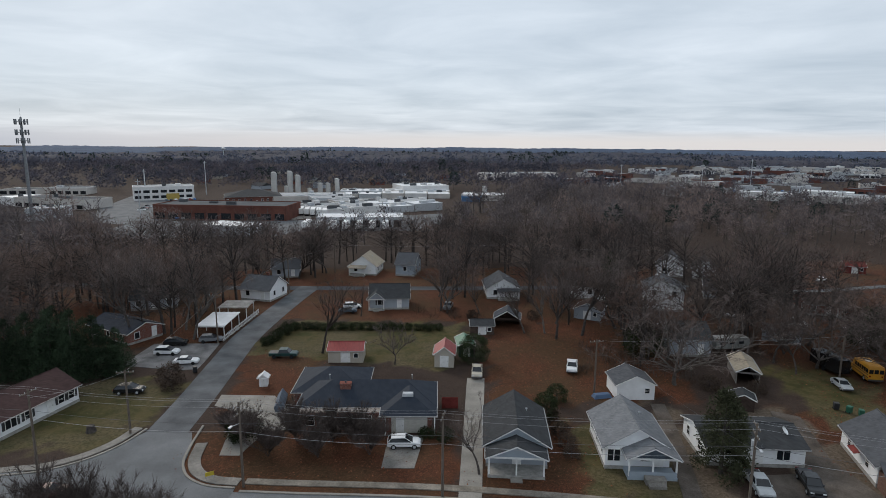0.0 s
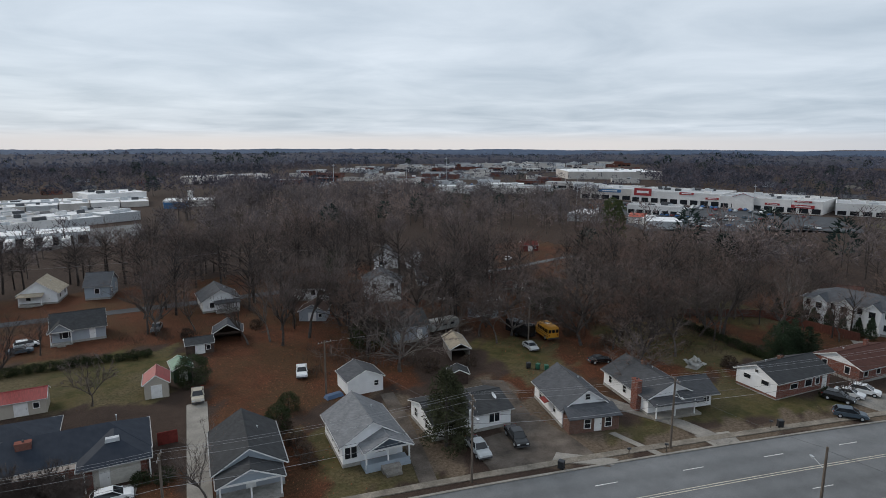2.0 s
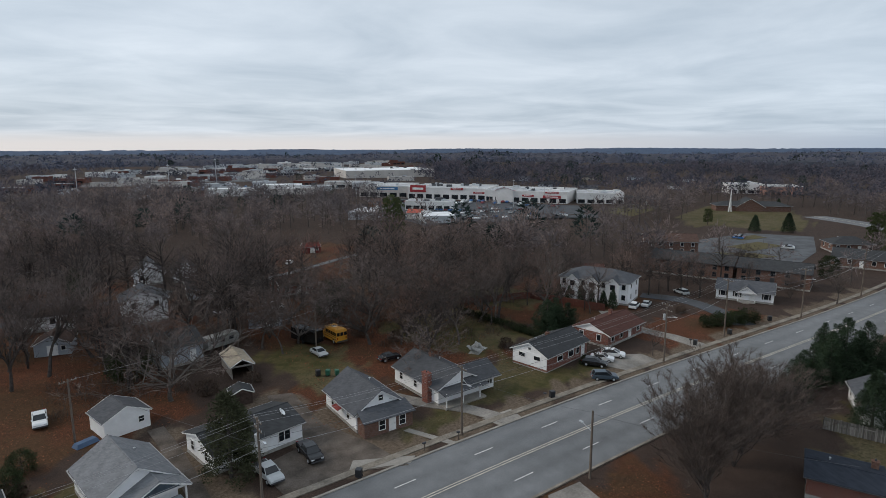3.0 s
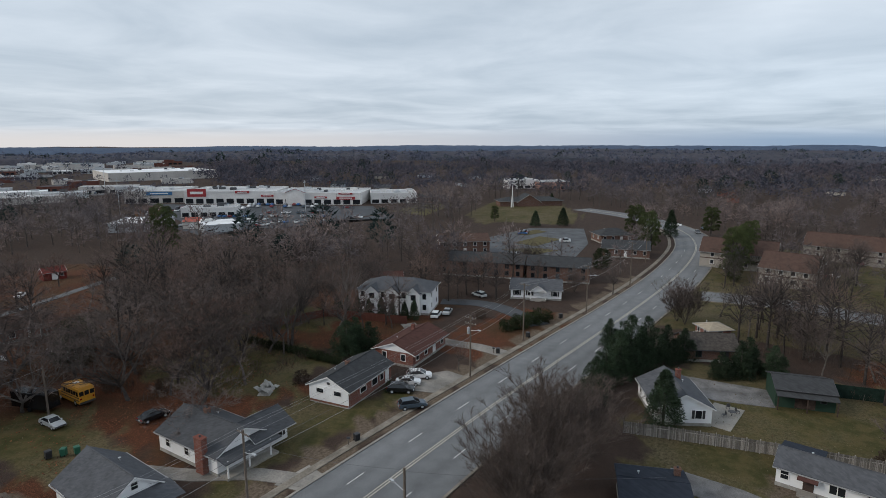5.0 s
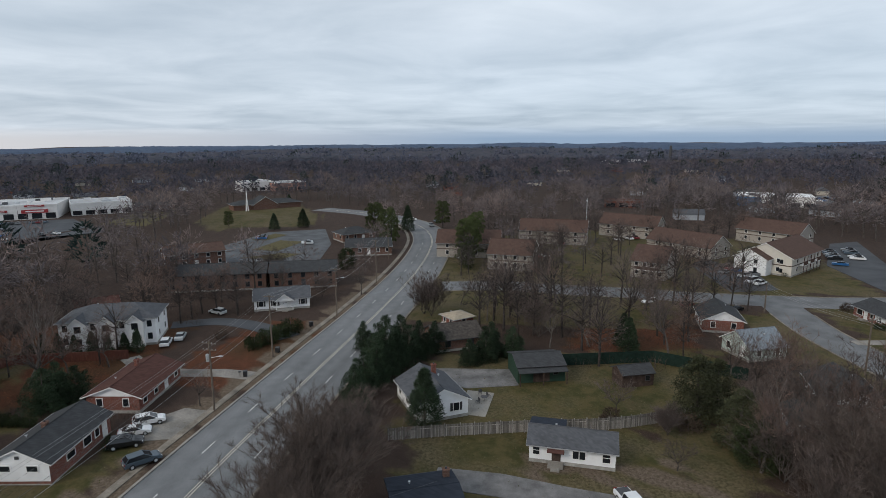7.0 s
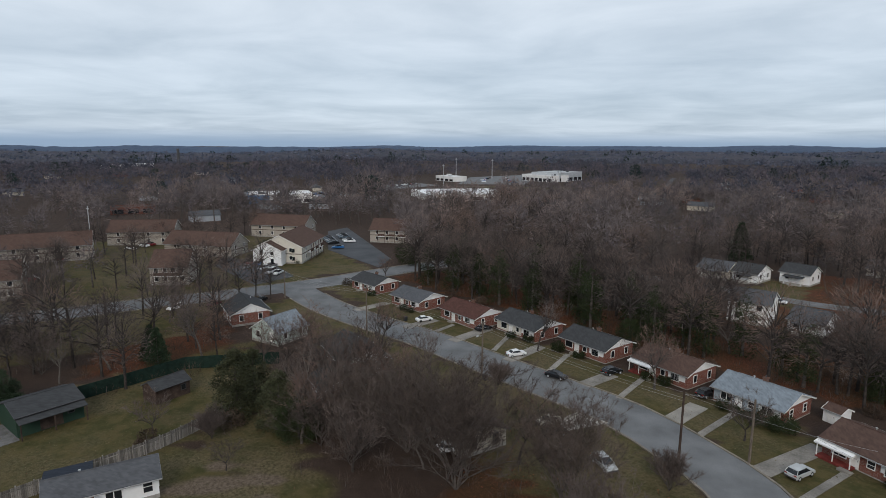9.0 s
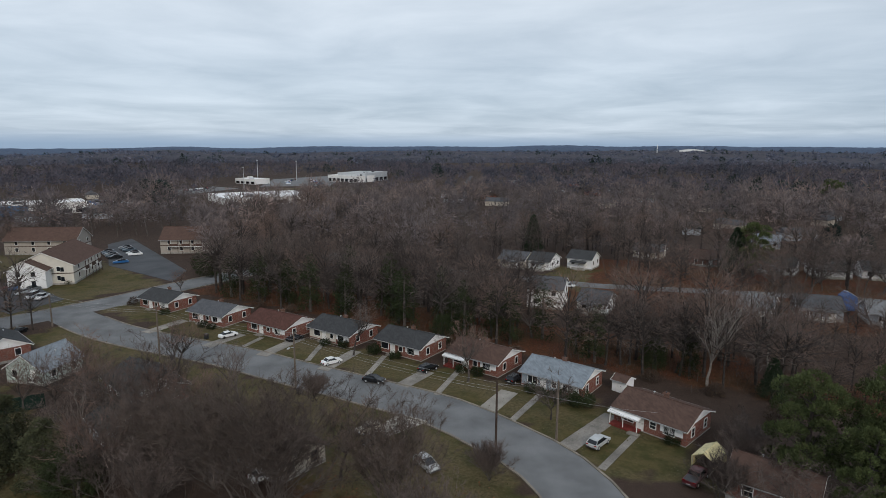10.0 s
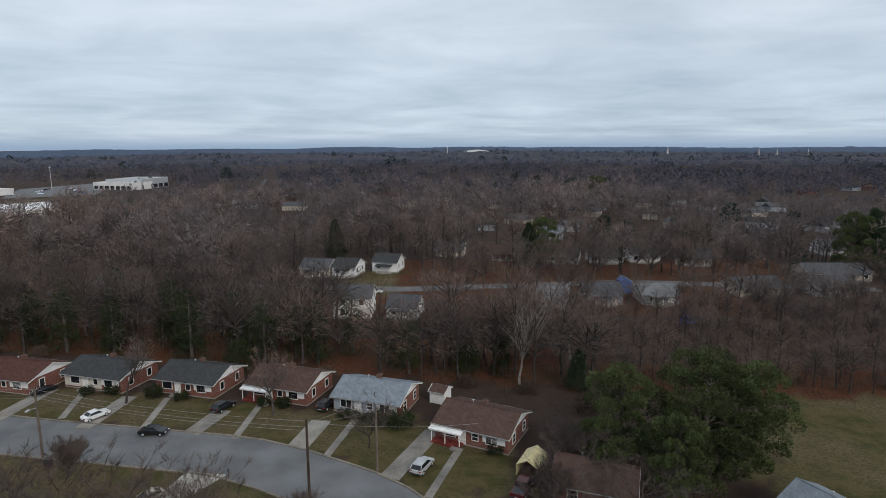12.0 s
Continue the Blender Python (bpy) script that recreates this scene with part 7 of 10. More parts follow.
def signs(ob, y, rows):
    for x, z, w, hh, m in rows:
        s = part("sign", Geo().box(x - w / 2, x + w / 2, y - 0.35, y - 0.14, z - hh / 2, z + hh / 2), m, ob)
        if m is not SIGN_PALE:
            part("sign_bar", Geo().box(x - w * 0.34, x + w * 0.34, y - 0.42, y - 0.352, z - hh * 0.16, z + hh * 0.16), SIGN_PALE, s)


# shopping strip
ma = block("pale shop with a blue sign panel", 317.3, 339.6, -58, 37, 40, 7.6, SHOP_WALL, ROOF_PALE, bays=5, units=12, band=PARAPET, group="shopping strip", door_h=3.2)
signs(ma, -20, [(3, 6.4, 16, 2.2, SIGN_BLUE)])
mb_ = block("white shops with red sign boxes", 334.5, 289.4, -66, 58, 40, 7.8, SHOP_WHITE, ROOF_PALE, bays=9, units=14, band=SHOP_WHITE, group="shopping strip", door_h=3.4)
signs(mb_, -20, [(-21, 7.2, 12, 5.0, SIGN_RED), (8, 7.6, 9, 1.6, SIGN_RED), (24, 5.2, 8, 1.2, SIGN_RED)])
mc = block("white shops with red awnings and a gabled entrance", 353.2, 233.5, -70, 56, 40, 7.2, SHOP_WHITE, ROOF_PALE, bays=9, units=14, band=SHOP_WHITE, group="shopping strip", door_h=3.2)
signs(mc, -20, [(2, 4.6, 8, 1.2, SIGN_RED), (18, 4.2, 12, 1.8, SIGN_RED), (18, 7.0, 9, 1.0, SIGN_RED)])
walls_box(mc, -20, -8, -21.5, -19.9, 0, 7.8, 2.2, "y", SHOP_WHITE)
roof_gable(mc, -20, -8, -21.5, -16, 7.8, 2.2, "y", ROOF_PALE, 0.3, SIGN_RED)
md = block("white shops at the strip's end", 372, 192, -60, 30, 28, 6.4, SHOP_WHITE, ROOF_PALE, bays=5, units=8, group="shopping strip")
block("low white restaurant with large windows", 264.5, 248.3, -60, 28, 14, 4.8, SHOP_WHITE, ROOF_PALE, bays=6, units=3)
block("wide warehouse with a bright white roof", 215, 243, -58, 22, 24, 4.0, METAL_GREY, ROOF_WHITE, units=2, rim=0.2)
block("low shed with a bright white roof", 226, 208, -36, 16, 18, 3.4, METAL_GREY, ROOF_WHITE, units=1, rim=0.2)
block("very large store with a white roof", 501, 548, -28, 107, 80, 8.5, SHOP_WALL, ROOF_WHITE, bays=0, units=8)
shed("small kiosk with an orange red roof", 226, 223, -58, 8, 8, 3.4, 1.5, "x", SHOP_WALL, mat("orange_red_roof", (0.34, 0.07, 0.04), 0.6), "kiosk")
shed("brown timber restaurant behind trees", 252, 280, -58, 12, 10, 3.6, 1.8, "x", mat("brown_timber", (0.24, 0.12, 0.06), 0.8), ROOF_BROWN, "restaurant")
slab("car_park", [(241, 246), (237, 186), (308, 166), (340, 190), (311, 268), (296, 330), (270, 300)], ASPHALT_DARK, "wide asphalt car park before the shops", "car park", 0.03)
slab("car_park", [(208, 200), (262, 190), (292, 150), (310, 162), (240, 184), (240, 240), (222, 232)][::-1], ASPHALT_DARK, "asphalt overflow car park below the shops", "car park", 0.02)
# church with its white spire and field
church = thing("church", 382, 100.5, 0, -60, "low dark-roofed church with a white spire", "church")
walls_box(church, -20, 20, -6, 6, 0, 3.2, 0, "h", DARK_BRICK)
roof_hip(church, -20, 20, -6, 6, 3.2, 2.2, ROOF_DARK, 0.8)
walls_box(church, -9, 5, -7.5, -5.9, 0, 3.0, 4.2, "y", DARK_BRICK)
roof_gable(church, -9, 5, -7.8, 4, 3.0, 4.4, "y", ROOF_DARK, 0.8, TRIM_WHITE)
for a in range(4):
    x, y = -13.5 + 0.9 * math.cos(a * 1.571 + 0.78), -10.2 + 0.9 * math.sin(a * 1.571 + 0.78)
    part("spire_leg", Geo().tube((x, y, -0.3), (-13.5, -10.2, 9.5), 0.24, 0.16, 6), TRIM_WHITE, church)
part("spire", Geo().tube((-13.5, -10.2, 9.3), (-13.5, -10.2, 13.5), 0.35, 0.03, 6), TRIM_WHITE, church)
slab("car_park", [(208, 80), (212, 44), (252, 44), (292, 52), (284, 76), (250, 86)], mat("car_park_asphalt", (0.10, 0.105, 0.112), rough=0.88, var=0.22, scale=0.2, fine=5), "worn asphalt car park beside the church field", "car park", 0.03)
slab("lawn", [(238, 62), (258, 56), (262, 66), (242, 72)], mat("straw_grass", (0.098, 0.084, 0.042), 0.95, 0.25), "straw coloured grass island in the car park", "lawn", 0.10)
slab("lawn", [(222, 58), (232, 52), (234, 60), (226, 72)], mat("straw_grass", (0.098, 0.084, 0.042)), "straw coloured grass island in the car park", "lawn", 0.10)
slab("lawn", [(262, 72), (276, 66), (280, 72), (264, 78)], mat("straw_grass", (0.098, 0.084, 0.042)), "straw coloured grass island in the car park", "lawn", 0.10)
slab("lawn", [(309, 140), (318, 165), (362, 168), (366, 146)], mat("straw_grass", (0.098, 0.084, 0.042)), "straw coloured bank beside the shops", "lawn", 0.05)
block("white school hall with glazed front", 513.6, 140.4, -58, 26, 20, 7.0, SHOP_WHITE, ROOF_PALE, bays=4, units=2)
block("pink brick school with white arches", 515.3, 115, -58, 26, 20, 6.4, mat("pink_brick", (0.40, 0.22, 0.18), 0.85), ROOF_PALE, bays=7, units=2, band=SHOP_WHITE)
house("low dark hall beside a grass bank", 375.6, 163.7, -58, 20, 15, 3.6, 1.6, "x", DARK_BRICK, ROOF_DARK, back=0, vent=0)

# dairy plant: white roofs, silos, tankers
plant_rng = random.Random(12)
for i in range(4):      # the dairy's halls, butted and of uneven height
    for j in range(3):
        u, v = -28 + i * 18.6, -15.5 + j * 15.4
        block("low dairy hall with a pale roof and vents", -43.5 + u * math.cos(0.506) - v * math.sin(0.506), 350 + u * math.sin(0.506) + v * math.cos(0.506), 29, 18.2, 15.0, plant_rng.uniform(2.8, 4.6), plant_rng.choice((METAL_GREY, SHOP_WALL, SHOP_WHITE)),
              plant_rng.choice((ROOF_WHITE, ROOF_PALE, ROOF_PALE, ROOF_TAR)), units=4, group="dairy halls", rim=0.25)
block("low loading hall with a white roof", -39, 281, 4, 40, 18, 4.6, METAL_GREY, ROOF_WHITE, units=1, bays=8, door_h=3.6)
for i in range(5):
    for j in range(2):
        block("white dairy block with roof machinery", -68 + i * 16.2, 424 + j * 19 + i, 4, 15.6, 18.4, plant_rng.uniform(2.6, 4.6), plant_rng.choice((SHOP_WHITE, SHOP_WALL, METAL_GREY)), plant_rng.choice((ROOF_WHITE, ROOF_PALE, ROOF_WHITE)), units=2, group="dairy halls", rim=0.25)
block("tall white plant block", -17.5, 459, 20, 36, 30, 6.6, SHOP_WHITE, ROOF_WHITE, units=9)
block("white-roofed store beside the plant", 29, 415, -8, 30, 20, 3.6, SHOP_WALL, ROOF_WHITE, units=1)
block("blue and white tank house", 20, 402, -18, 12, 10, 3.4, SIGN_BLUE, ROOF_WHITE, units=2)
block("low plant annex with a pale roof", -88, 392, 10, 44, 30, 4.4, SHOP_WALL, ROOF_PALE, units=6)
block("low plant annex with a pale roof", -70, 372, 20, 26, 20, 5.0, METAL_GREY, ROOF_PALE, units=4)
block("long red brick factory with a dark roof", -112, 309, -4, 69, 24, 7.0, FAR_BRICK, ROOF_TAR, bays=10, units=3, door_h=3.4)
house("large dark hipped roof over brick hall", -122.7, 382, 20, 34, 26, 5.0, 3.6, "x", FAR_BRICK, ROOF_DARK, hip=True, back=0, vent=0, name="hall", category="building")
of = block("white office with dark window bands and yellow panels", -190.6, 404, 29, 37, 18, 8.6, SHOP_WHITE, ROOF_PALE, units=3)
for z in (2.2, 5.8):
    for i in range(7):
        x = -16 + i * 5.2
        part("window_band", Geo().box(x - 1.9, x + 1.9, -9.1, -9.012, z - 0.9, z + 0.9), GLASS, of)
part("panel", Geo().box(1, 9, -9.6, -9.11, 0, 4.2), paint("yellow_panel", (0.42, 0.30, 0.07), 0.6), of)
block("grey store with a flat roof", -226, 352, -16, 52, 20, 5.2, SHOP_WALL, ROOF_TAR, bays=8, units=2)
block("grey workshop with a pale roof", -198, 296, 3, 14, 16, 5.8, METAL_GREY, ROOF_PALE, units=1)
block("white-roofed store beside a yard", -257, 364, -28, 25, 20, 4.6, SHOP_WHITE, ROOF_WHITE, units=1)
block("low shop with a dark roof", -307, 436, 5, 26, 20, 3.2, SHOP_WALL, ROOF_TAR, bays=4, units=1)
block("low shop with a pale fascia", -272, 436, 5, 26, 15, 4.8, SHOP_WALL, ROOF_TAR, bays=5, units=1, band=SHOP_WHITE)
block("greenhouse-like low shed with white roofs", -92, 258, -20, 24, 13, 3.6, METAL_GREY, ROOF_WHITE, units=0, rim=0.1)
slab("car_park", [(-170, 284), (-139, 275), (-130, 332), (-128, 372), (-224, 431), (-200, 342)], ASPHALT_OLD, "asphalt car park and lane by the factory", "car park", 0.03)
slab("car_park", [(-150, 238), (-72, 245), (-60, 262), (0, 266), (0, 330), (-76, 296), (-150, 290)], ASPHALT_OLD, "asphalt plant yard", "car park", 0.02)
slab("car_park", [(-76, 300), (-60, 318), (-100, 345), (-112, 330)], CONCRETE, "pale concrete trailer yard", "car park", 0.05)
for i, (x, y, h, rad) in enumerate(((-118.7, 416.8, 18.2, 2.9), (-107.5, 417.2, 18.9, 2.6), (-102.3, 418, 16.2, 2.6), (-90.5, 436.6, 9.4, 2.6), (-84.8, 436.9, 9.4, 2.4), (-79.0, 442.1, 12.4, 2.4), (30, 427.7, 8.5, 2.4), (-95.5, 424, 6.5, 2.0), (-112, 424, 8, 2.0), (-73, 440, 5, 2.4))):
    s = thing("silo", x, y, 0, 0, "tall pale grey steel silo with domed top", "silo", "plant silos")
    rad *= 0.62
    part("shell", Geo().lathe([(rad, -0.5), (rad, h * 0.95), (rad * 0.9, h * 0.98), (rad * 0.45, h)], 18), PARAPET, s, smooth=False)
    part("ladder", Geo().box(rad, rad + 0.5, -0.25, 0.25, 0, h * 0.95), METAL_GREY, s)
for i in range(11):
    t = thing("semi_trailer", -98 + i * 3.5, 330 - i * 1.5, 0.05, 100, "white tanker trailer parked in a row", "trailer", "parked trailers")
    part("box", Geo().box(-6, 6, -1.25, 1.25, 1.1, 3.9, 0.05), TRIM_WHITE, t)
    part("wheel", Geo().tube((-4.5, -1.2, 0.5), (-4.5, 1.2, 0.5), 0.5, 0.5, 10), RUBBER, t)
    part("landing_leg", Geo().box(3.6, 3.8, -0.9, 0.9, 0, 1.1), METAL_GREY, t)
for i in range(7):
    t = thing("semi_trailer", -62 + i * 6.0, 268, 0.05, 92, "white box trailer at the loading hall", "trailer", "parked trailers")
    part("box", Geo().box(-6, 6, -1.25, 1.25, 1.1, 3.9, 0.05), TRIM_WHITE, t)
    part("wheel", Geo().tube((-4.5, -1.2, 0.5), (-4.5, 1.2, 0.5), 0.5, 0.5, 10), RUBBER, t)

# mobile phone mast
MAST_GREY = mat("weathered_mast_steel", (0.20, 0.21, 0.22), rough=0.6, var=0.15)
tower = thing("phone_mast", -172.6, 247, 0, 20, "tall grey lattice phone mast with antenna rings", "mast")
part("column", Geo().tube((0, 0, -0.5), (0, 0, 48.4), 0.85, 0.42, 12), MAST_GREY, tower)
for z, n in ((46.6, 9), (42.4, 9), (39.0, 6)):
    ring = part("ring", Geo().tube((0, 0, z - 0.12), (0, 0, z + 0.12), 2.0 if n > 4 else 1.0, 2.0 if n > 4 else 1.0, 12), MAST_GREY, tower)
    for k in range(n):
        a = 6.283 * k / n
        rr = 2.3 if n > 4 else 1.3
        x, y = rr * math.cos(a), rr * math.sin(a)
        part("antenna", Geo().box(x - 0.2, x + 0.2, y - 0.15, y + 0.15, z - 1.1, z + 1.1), MAST_GREY, ring)
part("whip", Geo().tube((0, 0, 48.4), (0, 0, 52.0), 0.08, 0.04, 6), MAST_GREY, tower)
for x, y, h, r in ((-202.2, 402.5, 19.9, 0.5), (-173.7, 434.9, 24.7, 0.35), (-141, 274.2, 22, 0.22), (150, 500, 22, 0.3), (205, 470, 24, 0.3), (280, 540, 26, 0.35), (345, 430, 22, 0.25), (250, 300, 20, 0.22), (300, 212, 18, 0.2), (440, -470, 24, 0.3), (430, -520, 22, 0.3), (395, -400, 20, 0.25), (260, -60, 16, 0.2)):
    m = thing("mast", x, y, float(land(x, y)), 0, "slender grey steel mast above the roofs", "mast", "far masts")
    part("column", Geo().tube((0, 0, -0.5), (0, 0, h), r, r * 0.6, 6), METAL_GREY, m)
    part("cross_bar", Geo().box(-1.2, 1.2, -0.1, 0.1, h * 0.93, h * 0.95), METAL_GREY, m)

# commercial strip to the north-east and yards to the south-east
r_far = random.Random(31)
zone = [(126, 560), (190, 430), (250, 372), (330, 385), (420, 395), (470, 470), (640, 640), (860, 900), (620, 980), (380, 950), (164, 790)]
spots = []
while len(spots) < 104:
    x, y = r_far.uniform(100, 880), r_far.uniform(370, 990)
    if float(inside(zone, np.array([x]), np.array([y]))[0]) < 0 or any((x - a) ** 2 + (y - b) ** 2 < 27 ** 2 for a, b in spots) or (x - 501) ** 2 + (y - 548) ** 2 < 95 ** 2:
        continue
    spots.append((x, y))
for i, (x, y) in enumerate(spots):
    wall, roof = r_far.choice(((SHOP_WALL, ROOF_PALE), (SHOP_WHITE, ROOF_WHITE), (FAR_BRICK, ROOF_TAR), (METAL_GREY, ROOF_PALE), (FAR_BRICK, ROOF_PALE), (SHOP_WALL, ROOF_TAR), (METAL_GREY, ROOF_TAR)))
    block("low commercial building with a flat roof", x, y, -40 + r_far.uniform(-12, 12), r_far.uniform(13, 40), r_far.uniform(9, 20), r_far.uniform(3.2, 5.6), wall, roof, bays=0 if i % 3 else 4, units=i % 3, group="far shops")
for k, (x, y, w, d) in enumerate(((205, 452, 60, 40), (262, 500, 70, 44), (318, 452, 70, 46), (230, 610, 90, 50), (330, 610, 80, 60), (440, 720, 110, 60), (590, 770, 110, 70))):
    slab("car_park", [(x + u * math.cos(radians(-40)) - v * math.sin(radians(-40)), y + u * math.sin(radians(-40)) + v * math.cos(radians(-40))) for u, v in ((-w / 2, -d / 2), (w / 2, -d / 2), (w / 2, d / 2), (-w / 2, d / 2))], ASPHALT_OLD, "worn asphalt car park between distant shops", "car park", 0.03)
block("long cream hall on the ridge", 81.4, 645, 19, 84, 26, 6.6, SHOP_WALL, ROOF_PALE, bays=10, units=4)
block("white hall with a glazed front", 372, -538, 168, 44, 26, 6.4, SHOP_WHITE, ROOF_WHITE, bays=7, units=3, door_h=3.6)
block("tall grey metal showroom hall", 368, -556, -88, 50, 34, 9.0, METAL_GREY, ROOF_PALE, bays=5, units=3, door_h=4)
block("low store with a brilliant white roof", 304, -318, -122, 62, 50, 4.4, SHOP_WHITE, ROOF_WHITE, bays=6, units=5)
be = block("white building with a blue end", 368, -208, -118, 40, 26, 5.8, SHOP_WHITE, ROOF_WHITE, bays=6, units=3)
part("blue_panel", Geo().box(-20.2, -8, -13.3, -13.12, 0, 5.6), SIGN_BLUE, be)
part("blue_end_wall", Geo().box(-20.3, -20.12, -13, 13, 0, 5.6), SIGN_BLUE, be)
slab("car_park", [(352, -222), (398, -216), (436, -330), (440, -410), (404, -404), (392, -320)][::-1], ASPHALT_OLD, "asphalt yard with parked cars beside the white building", "car park", 0.03)
block("low white office by the car yard", 440, -462, 170, 30, 18, 4.8, SHOP_WHITE, ROOF_WHITE, bays=4, units=2)
block("long low roof in the trees", 1007, -345, -70, 78, 24, 5.6, SHOP_WHITE, ROOF_WHITE, bays=6, units=0)
block("long low roof in the trees", 368, -115, -111, 22, 12, 3.4, FAR_BRICK, ROOF_BROWN, bays=3, units=0)
slab("car_park", [(353, -470), (403, -430), (470, -530), (458, -622), (400, -560)][::-1], ASPHALT_OLD, "asphalt car yard among the trees", "car park", 0.03)
slab("lawn", [(292, -474), (300, -434), (380, -402), (366, -430)][::-1], mat("straw_grass", (0.098, 0.084, 0.042)), "straw coloured grass bank", "lawn", 0.05)
lane("road", [(181, -384), (226, -505), (272, -630), (298, -708)], 4.6, ASPHALT_DARK, "distant straight road between trees")
# homes glimpsed in the woods
homes = []
for poly, n in (([(40, -330), (200, -330), (230, -620), (20, -560)], 16), ([(-130, -260), (40, -270), (20, -420), (-160, -420)], 16), ([(-320, -330), (-140, -260), (-160, -560), (-330, -600)], 9), ([(-260, 470), (20, 480), (0, 760), (-300, 740)], 16),
                ([(440, 180), (620, 200), (640, 420), (440, 360)], 8), ([(270, -120), (480, -150), (460, -300), (300, -260)], 10), ([(560, -100), (860, -120), (860, -420), (560, -400)], 4), ([(380, -20), (560, 40), (560, -120), (400, -100)], 4)):
    xs, ys = [p[0] for p in poly], [p[1] for p in poly]
    k = 0
    while k < n:
        x, y = r_far.uniform(min(xs), max(xs)), r_far.uniform(min(ys), max(ys))
        if float(inside(poly, np.array([x]), np.array([y]))[0]) < 0 or any((x - a) ** 2 + (y - b) ** 2 < 400 for a, b in homes):
            continue
        homes.append((x, y))
        k += 1
        ob = thing("house", x, y, float(land(x, y)), r_far.uniform(0, 180), "small house half hidden in bare woods", "house", "houses in the woods")
        walls, roof = r_far.choice(((GREY_SIDING, ROOF_GREY), (BEIGE_SIDING, ROOF_DARK), (BRICK, ROOF_BROWN), (BEIGE_SIDING, ROOF_GREY), (GREY_SIDING, ROOF_DARK)))
        L, D = r_far.uniform(10, 15), r_far.uniform(7.5, 9.5)
        part("wall", Geo().box(-L / 2, L / 2, -D / 2, D / 2, -0.5, 3.0), walls, ob)
        gx = Geo()
        gx.v += [(-L / 2 - 0.4, -D / 2 - 0.4, 2.9), (L / 2 + 0.4, -D / 2 - 0.4, 2.9), (L / 2 + 0.4, D / 2 + 0.4, 2.9), (-L / 2 - 0.4, D / 2 + 0.4, 2.9), (-L / 2 - 0.4, 0, 5.2), (L / 2 + 0.4, 0, 5.2)]
        gx.f += [(0, 1, 5, 4), (2, 3, 4, 5), (1, 2, 5), (3, 0, 4), (3, 2, 1, 0)]
        part("roof", gx, roof, ob)

# far landmarks on the skyline
tank = thing("water_tower", -516, 1408, 0, 0, "grey water tower on the skyline", "tower")
part("bowl", Geo().lathe([(0.8, 15.5), (4.5, 17), (5.2, 19), (4.2, 21.5), (0.8, 22.5)], 12), METAL_GREY, tank)
part("stem", Geo().tube((0, 0, -3), (0, 0, 15.5), 1.0, 0.8, 8), METAL_GREY, tank)
mast = single("mast", Geo().tube((0, 0, -10), (0, 0, 43), 1.0, 0.8, 8), TRIM_WHITE, "thin white mast on the skyline", "mast", at=pose(152, -1796, 0))
arena = thing("arena", 66, -1980, 10, 0, "white domed arena on the skyline", "building")
part("dome", Geo().lathe([(56, 7), (50, 11), (36, 16), (18, 19), (5, 20)], 24), PARAPET, arena)
part("wall", Geo().lathe([(58, -6), (58, 7)], 24), SHOP_WALL, arena)
for x, y, z in ((-447, -1633, 36), (-768, -1835, 31), (-811, -1816, 28), (-972, -1961, 28)):
    sp = thing("church", x, y, 8, 0, "white church steeple above the trees", "church", "far steeples")
    part("tower", Geo().box(-2.2, 2.2, -2.2, 2.2, -4, z - 18), PARAPET, sp)
    part("spire", Geo().tube((0, 0, z - 18), (0, 0, z - 4), 1.8, 0.2, 6), PARAPET, sp)
    part("nave", Geo().box(-16, 16, -6, 6, -4, 1), FAR_BRICK, sp)
stack = single("factory_chimney", Geo().tube((0, 0, -5), (0, 0, 26), 3.0, 2.4, 10), DARK_TRIM, "dark chimney stack on the skyline", "chimney", at=pose(1117, -474, 0))

# parked cars seen from afar: one small mesh each
FAR_CARS = []
FAR_BODY = side_loft(CAR_SHAPES["sedan"][2], 0.9, 0.02, 0.05)
FAR_BODY.add(Geo().extrude_y([(-1.65, 1.0), (-1.0, 1.42), (0.25, 1.46), (1.05, 0.97)][::-1], -0.72, 0.72))
for c in ("white", "black", "grey", "silver", "blue", "red", "slate"):
    g = side_loft(CAR_SHAPES["sedan"][2], 0.9, 0.02, 0.05)
    nb = len(g.f)
    gl = Geo().extrude_y([(-1.65, 1.0), (-1.0, 1.42), (0.25, 1.46), (1.05, 0.97)][::-1], -0.72, 0.72)
    g.add(gl)
    me = g.mesh("car", CAR_PAINTS[c])
    me.materials.append(GLASS)
    me.polygons.foreach_set("material_index", np.array([0] * nb + [1] * len(gl.f), dtype=np.int32))
    FAR_CARS.append((c, me))


FAR_LOT = [Geo() for _ in FAR_CARS]


def car_row(x, y, dx, dy, n, rot):
    for i in range(n):
        if r_far.random() < 0.34:
            continue
        if math.hypot(x, y) > 400:
            px, py, a = x + dx * i, y + dy * i, radians(rot + r_far.uniform(-3, 3))
            g = r_far.choice(FAR_LOT)
            k = len(g.v)
            z0 = float(land(px, py)) + 0.1
            g.v += [(px + u * math.cos(a) - v * math.sin(a), py + u * math.sin(a) + v * math.cos(a), z0 + w) for u, v, w in FAR_BODY.v]
            g.f += [tuple(q + k for q in f) for f in FAR_BODY.f]
            continue
        c, me = r_far.choice(FAR_CARS)
        tagged(part("car", me, None, None, at=pose(x + dx * i, y + dy * i, 0.06, 0, 0, rot + r_far.uniform(-3, 3))), "parked %s car in a distant car park" % c, "car", "distant parked cars")


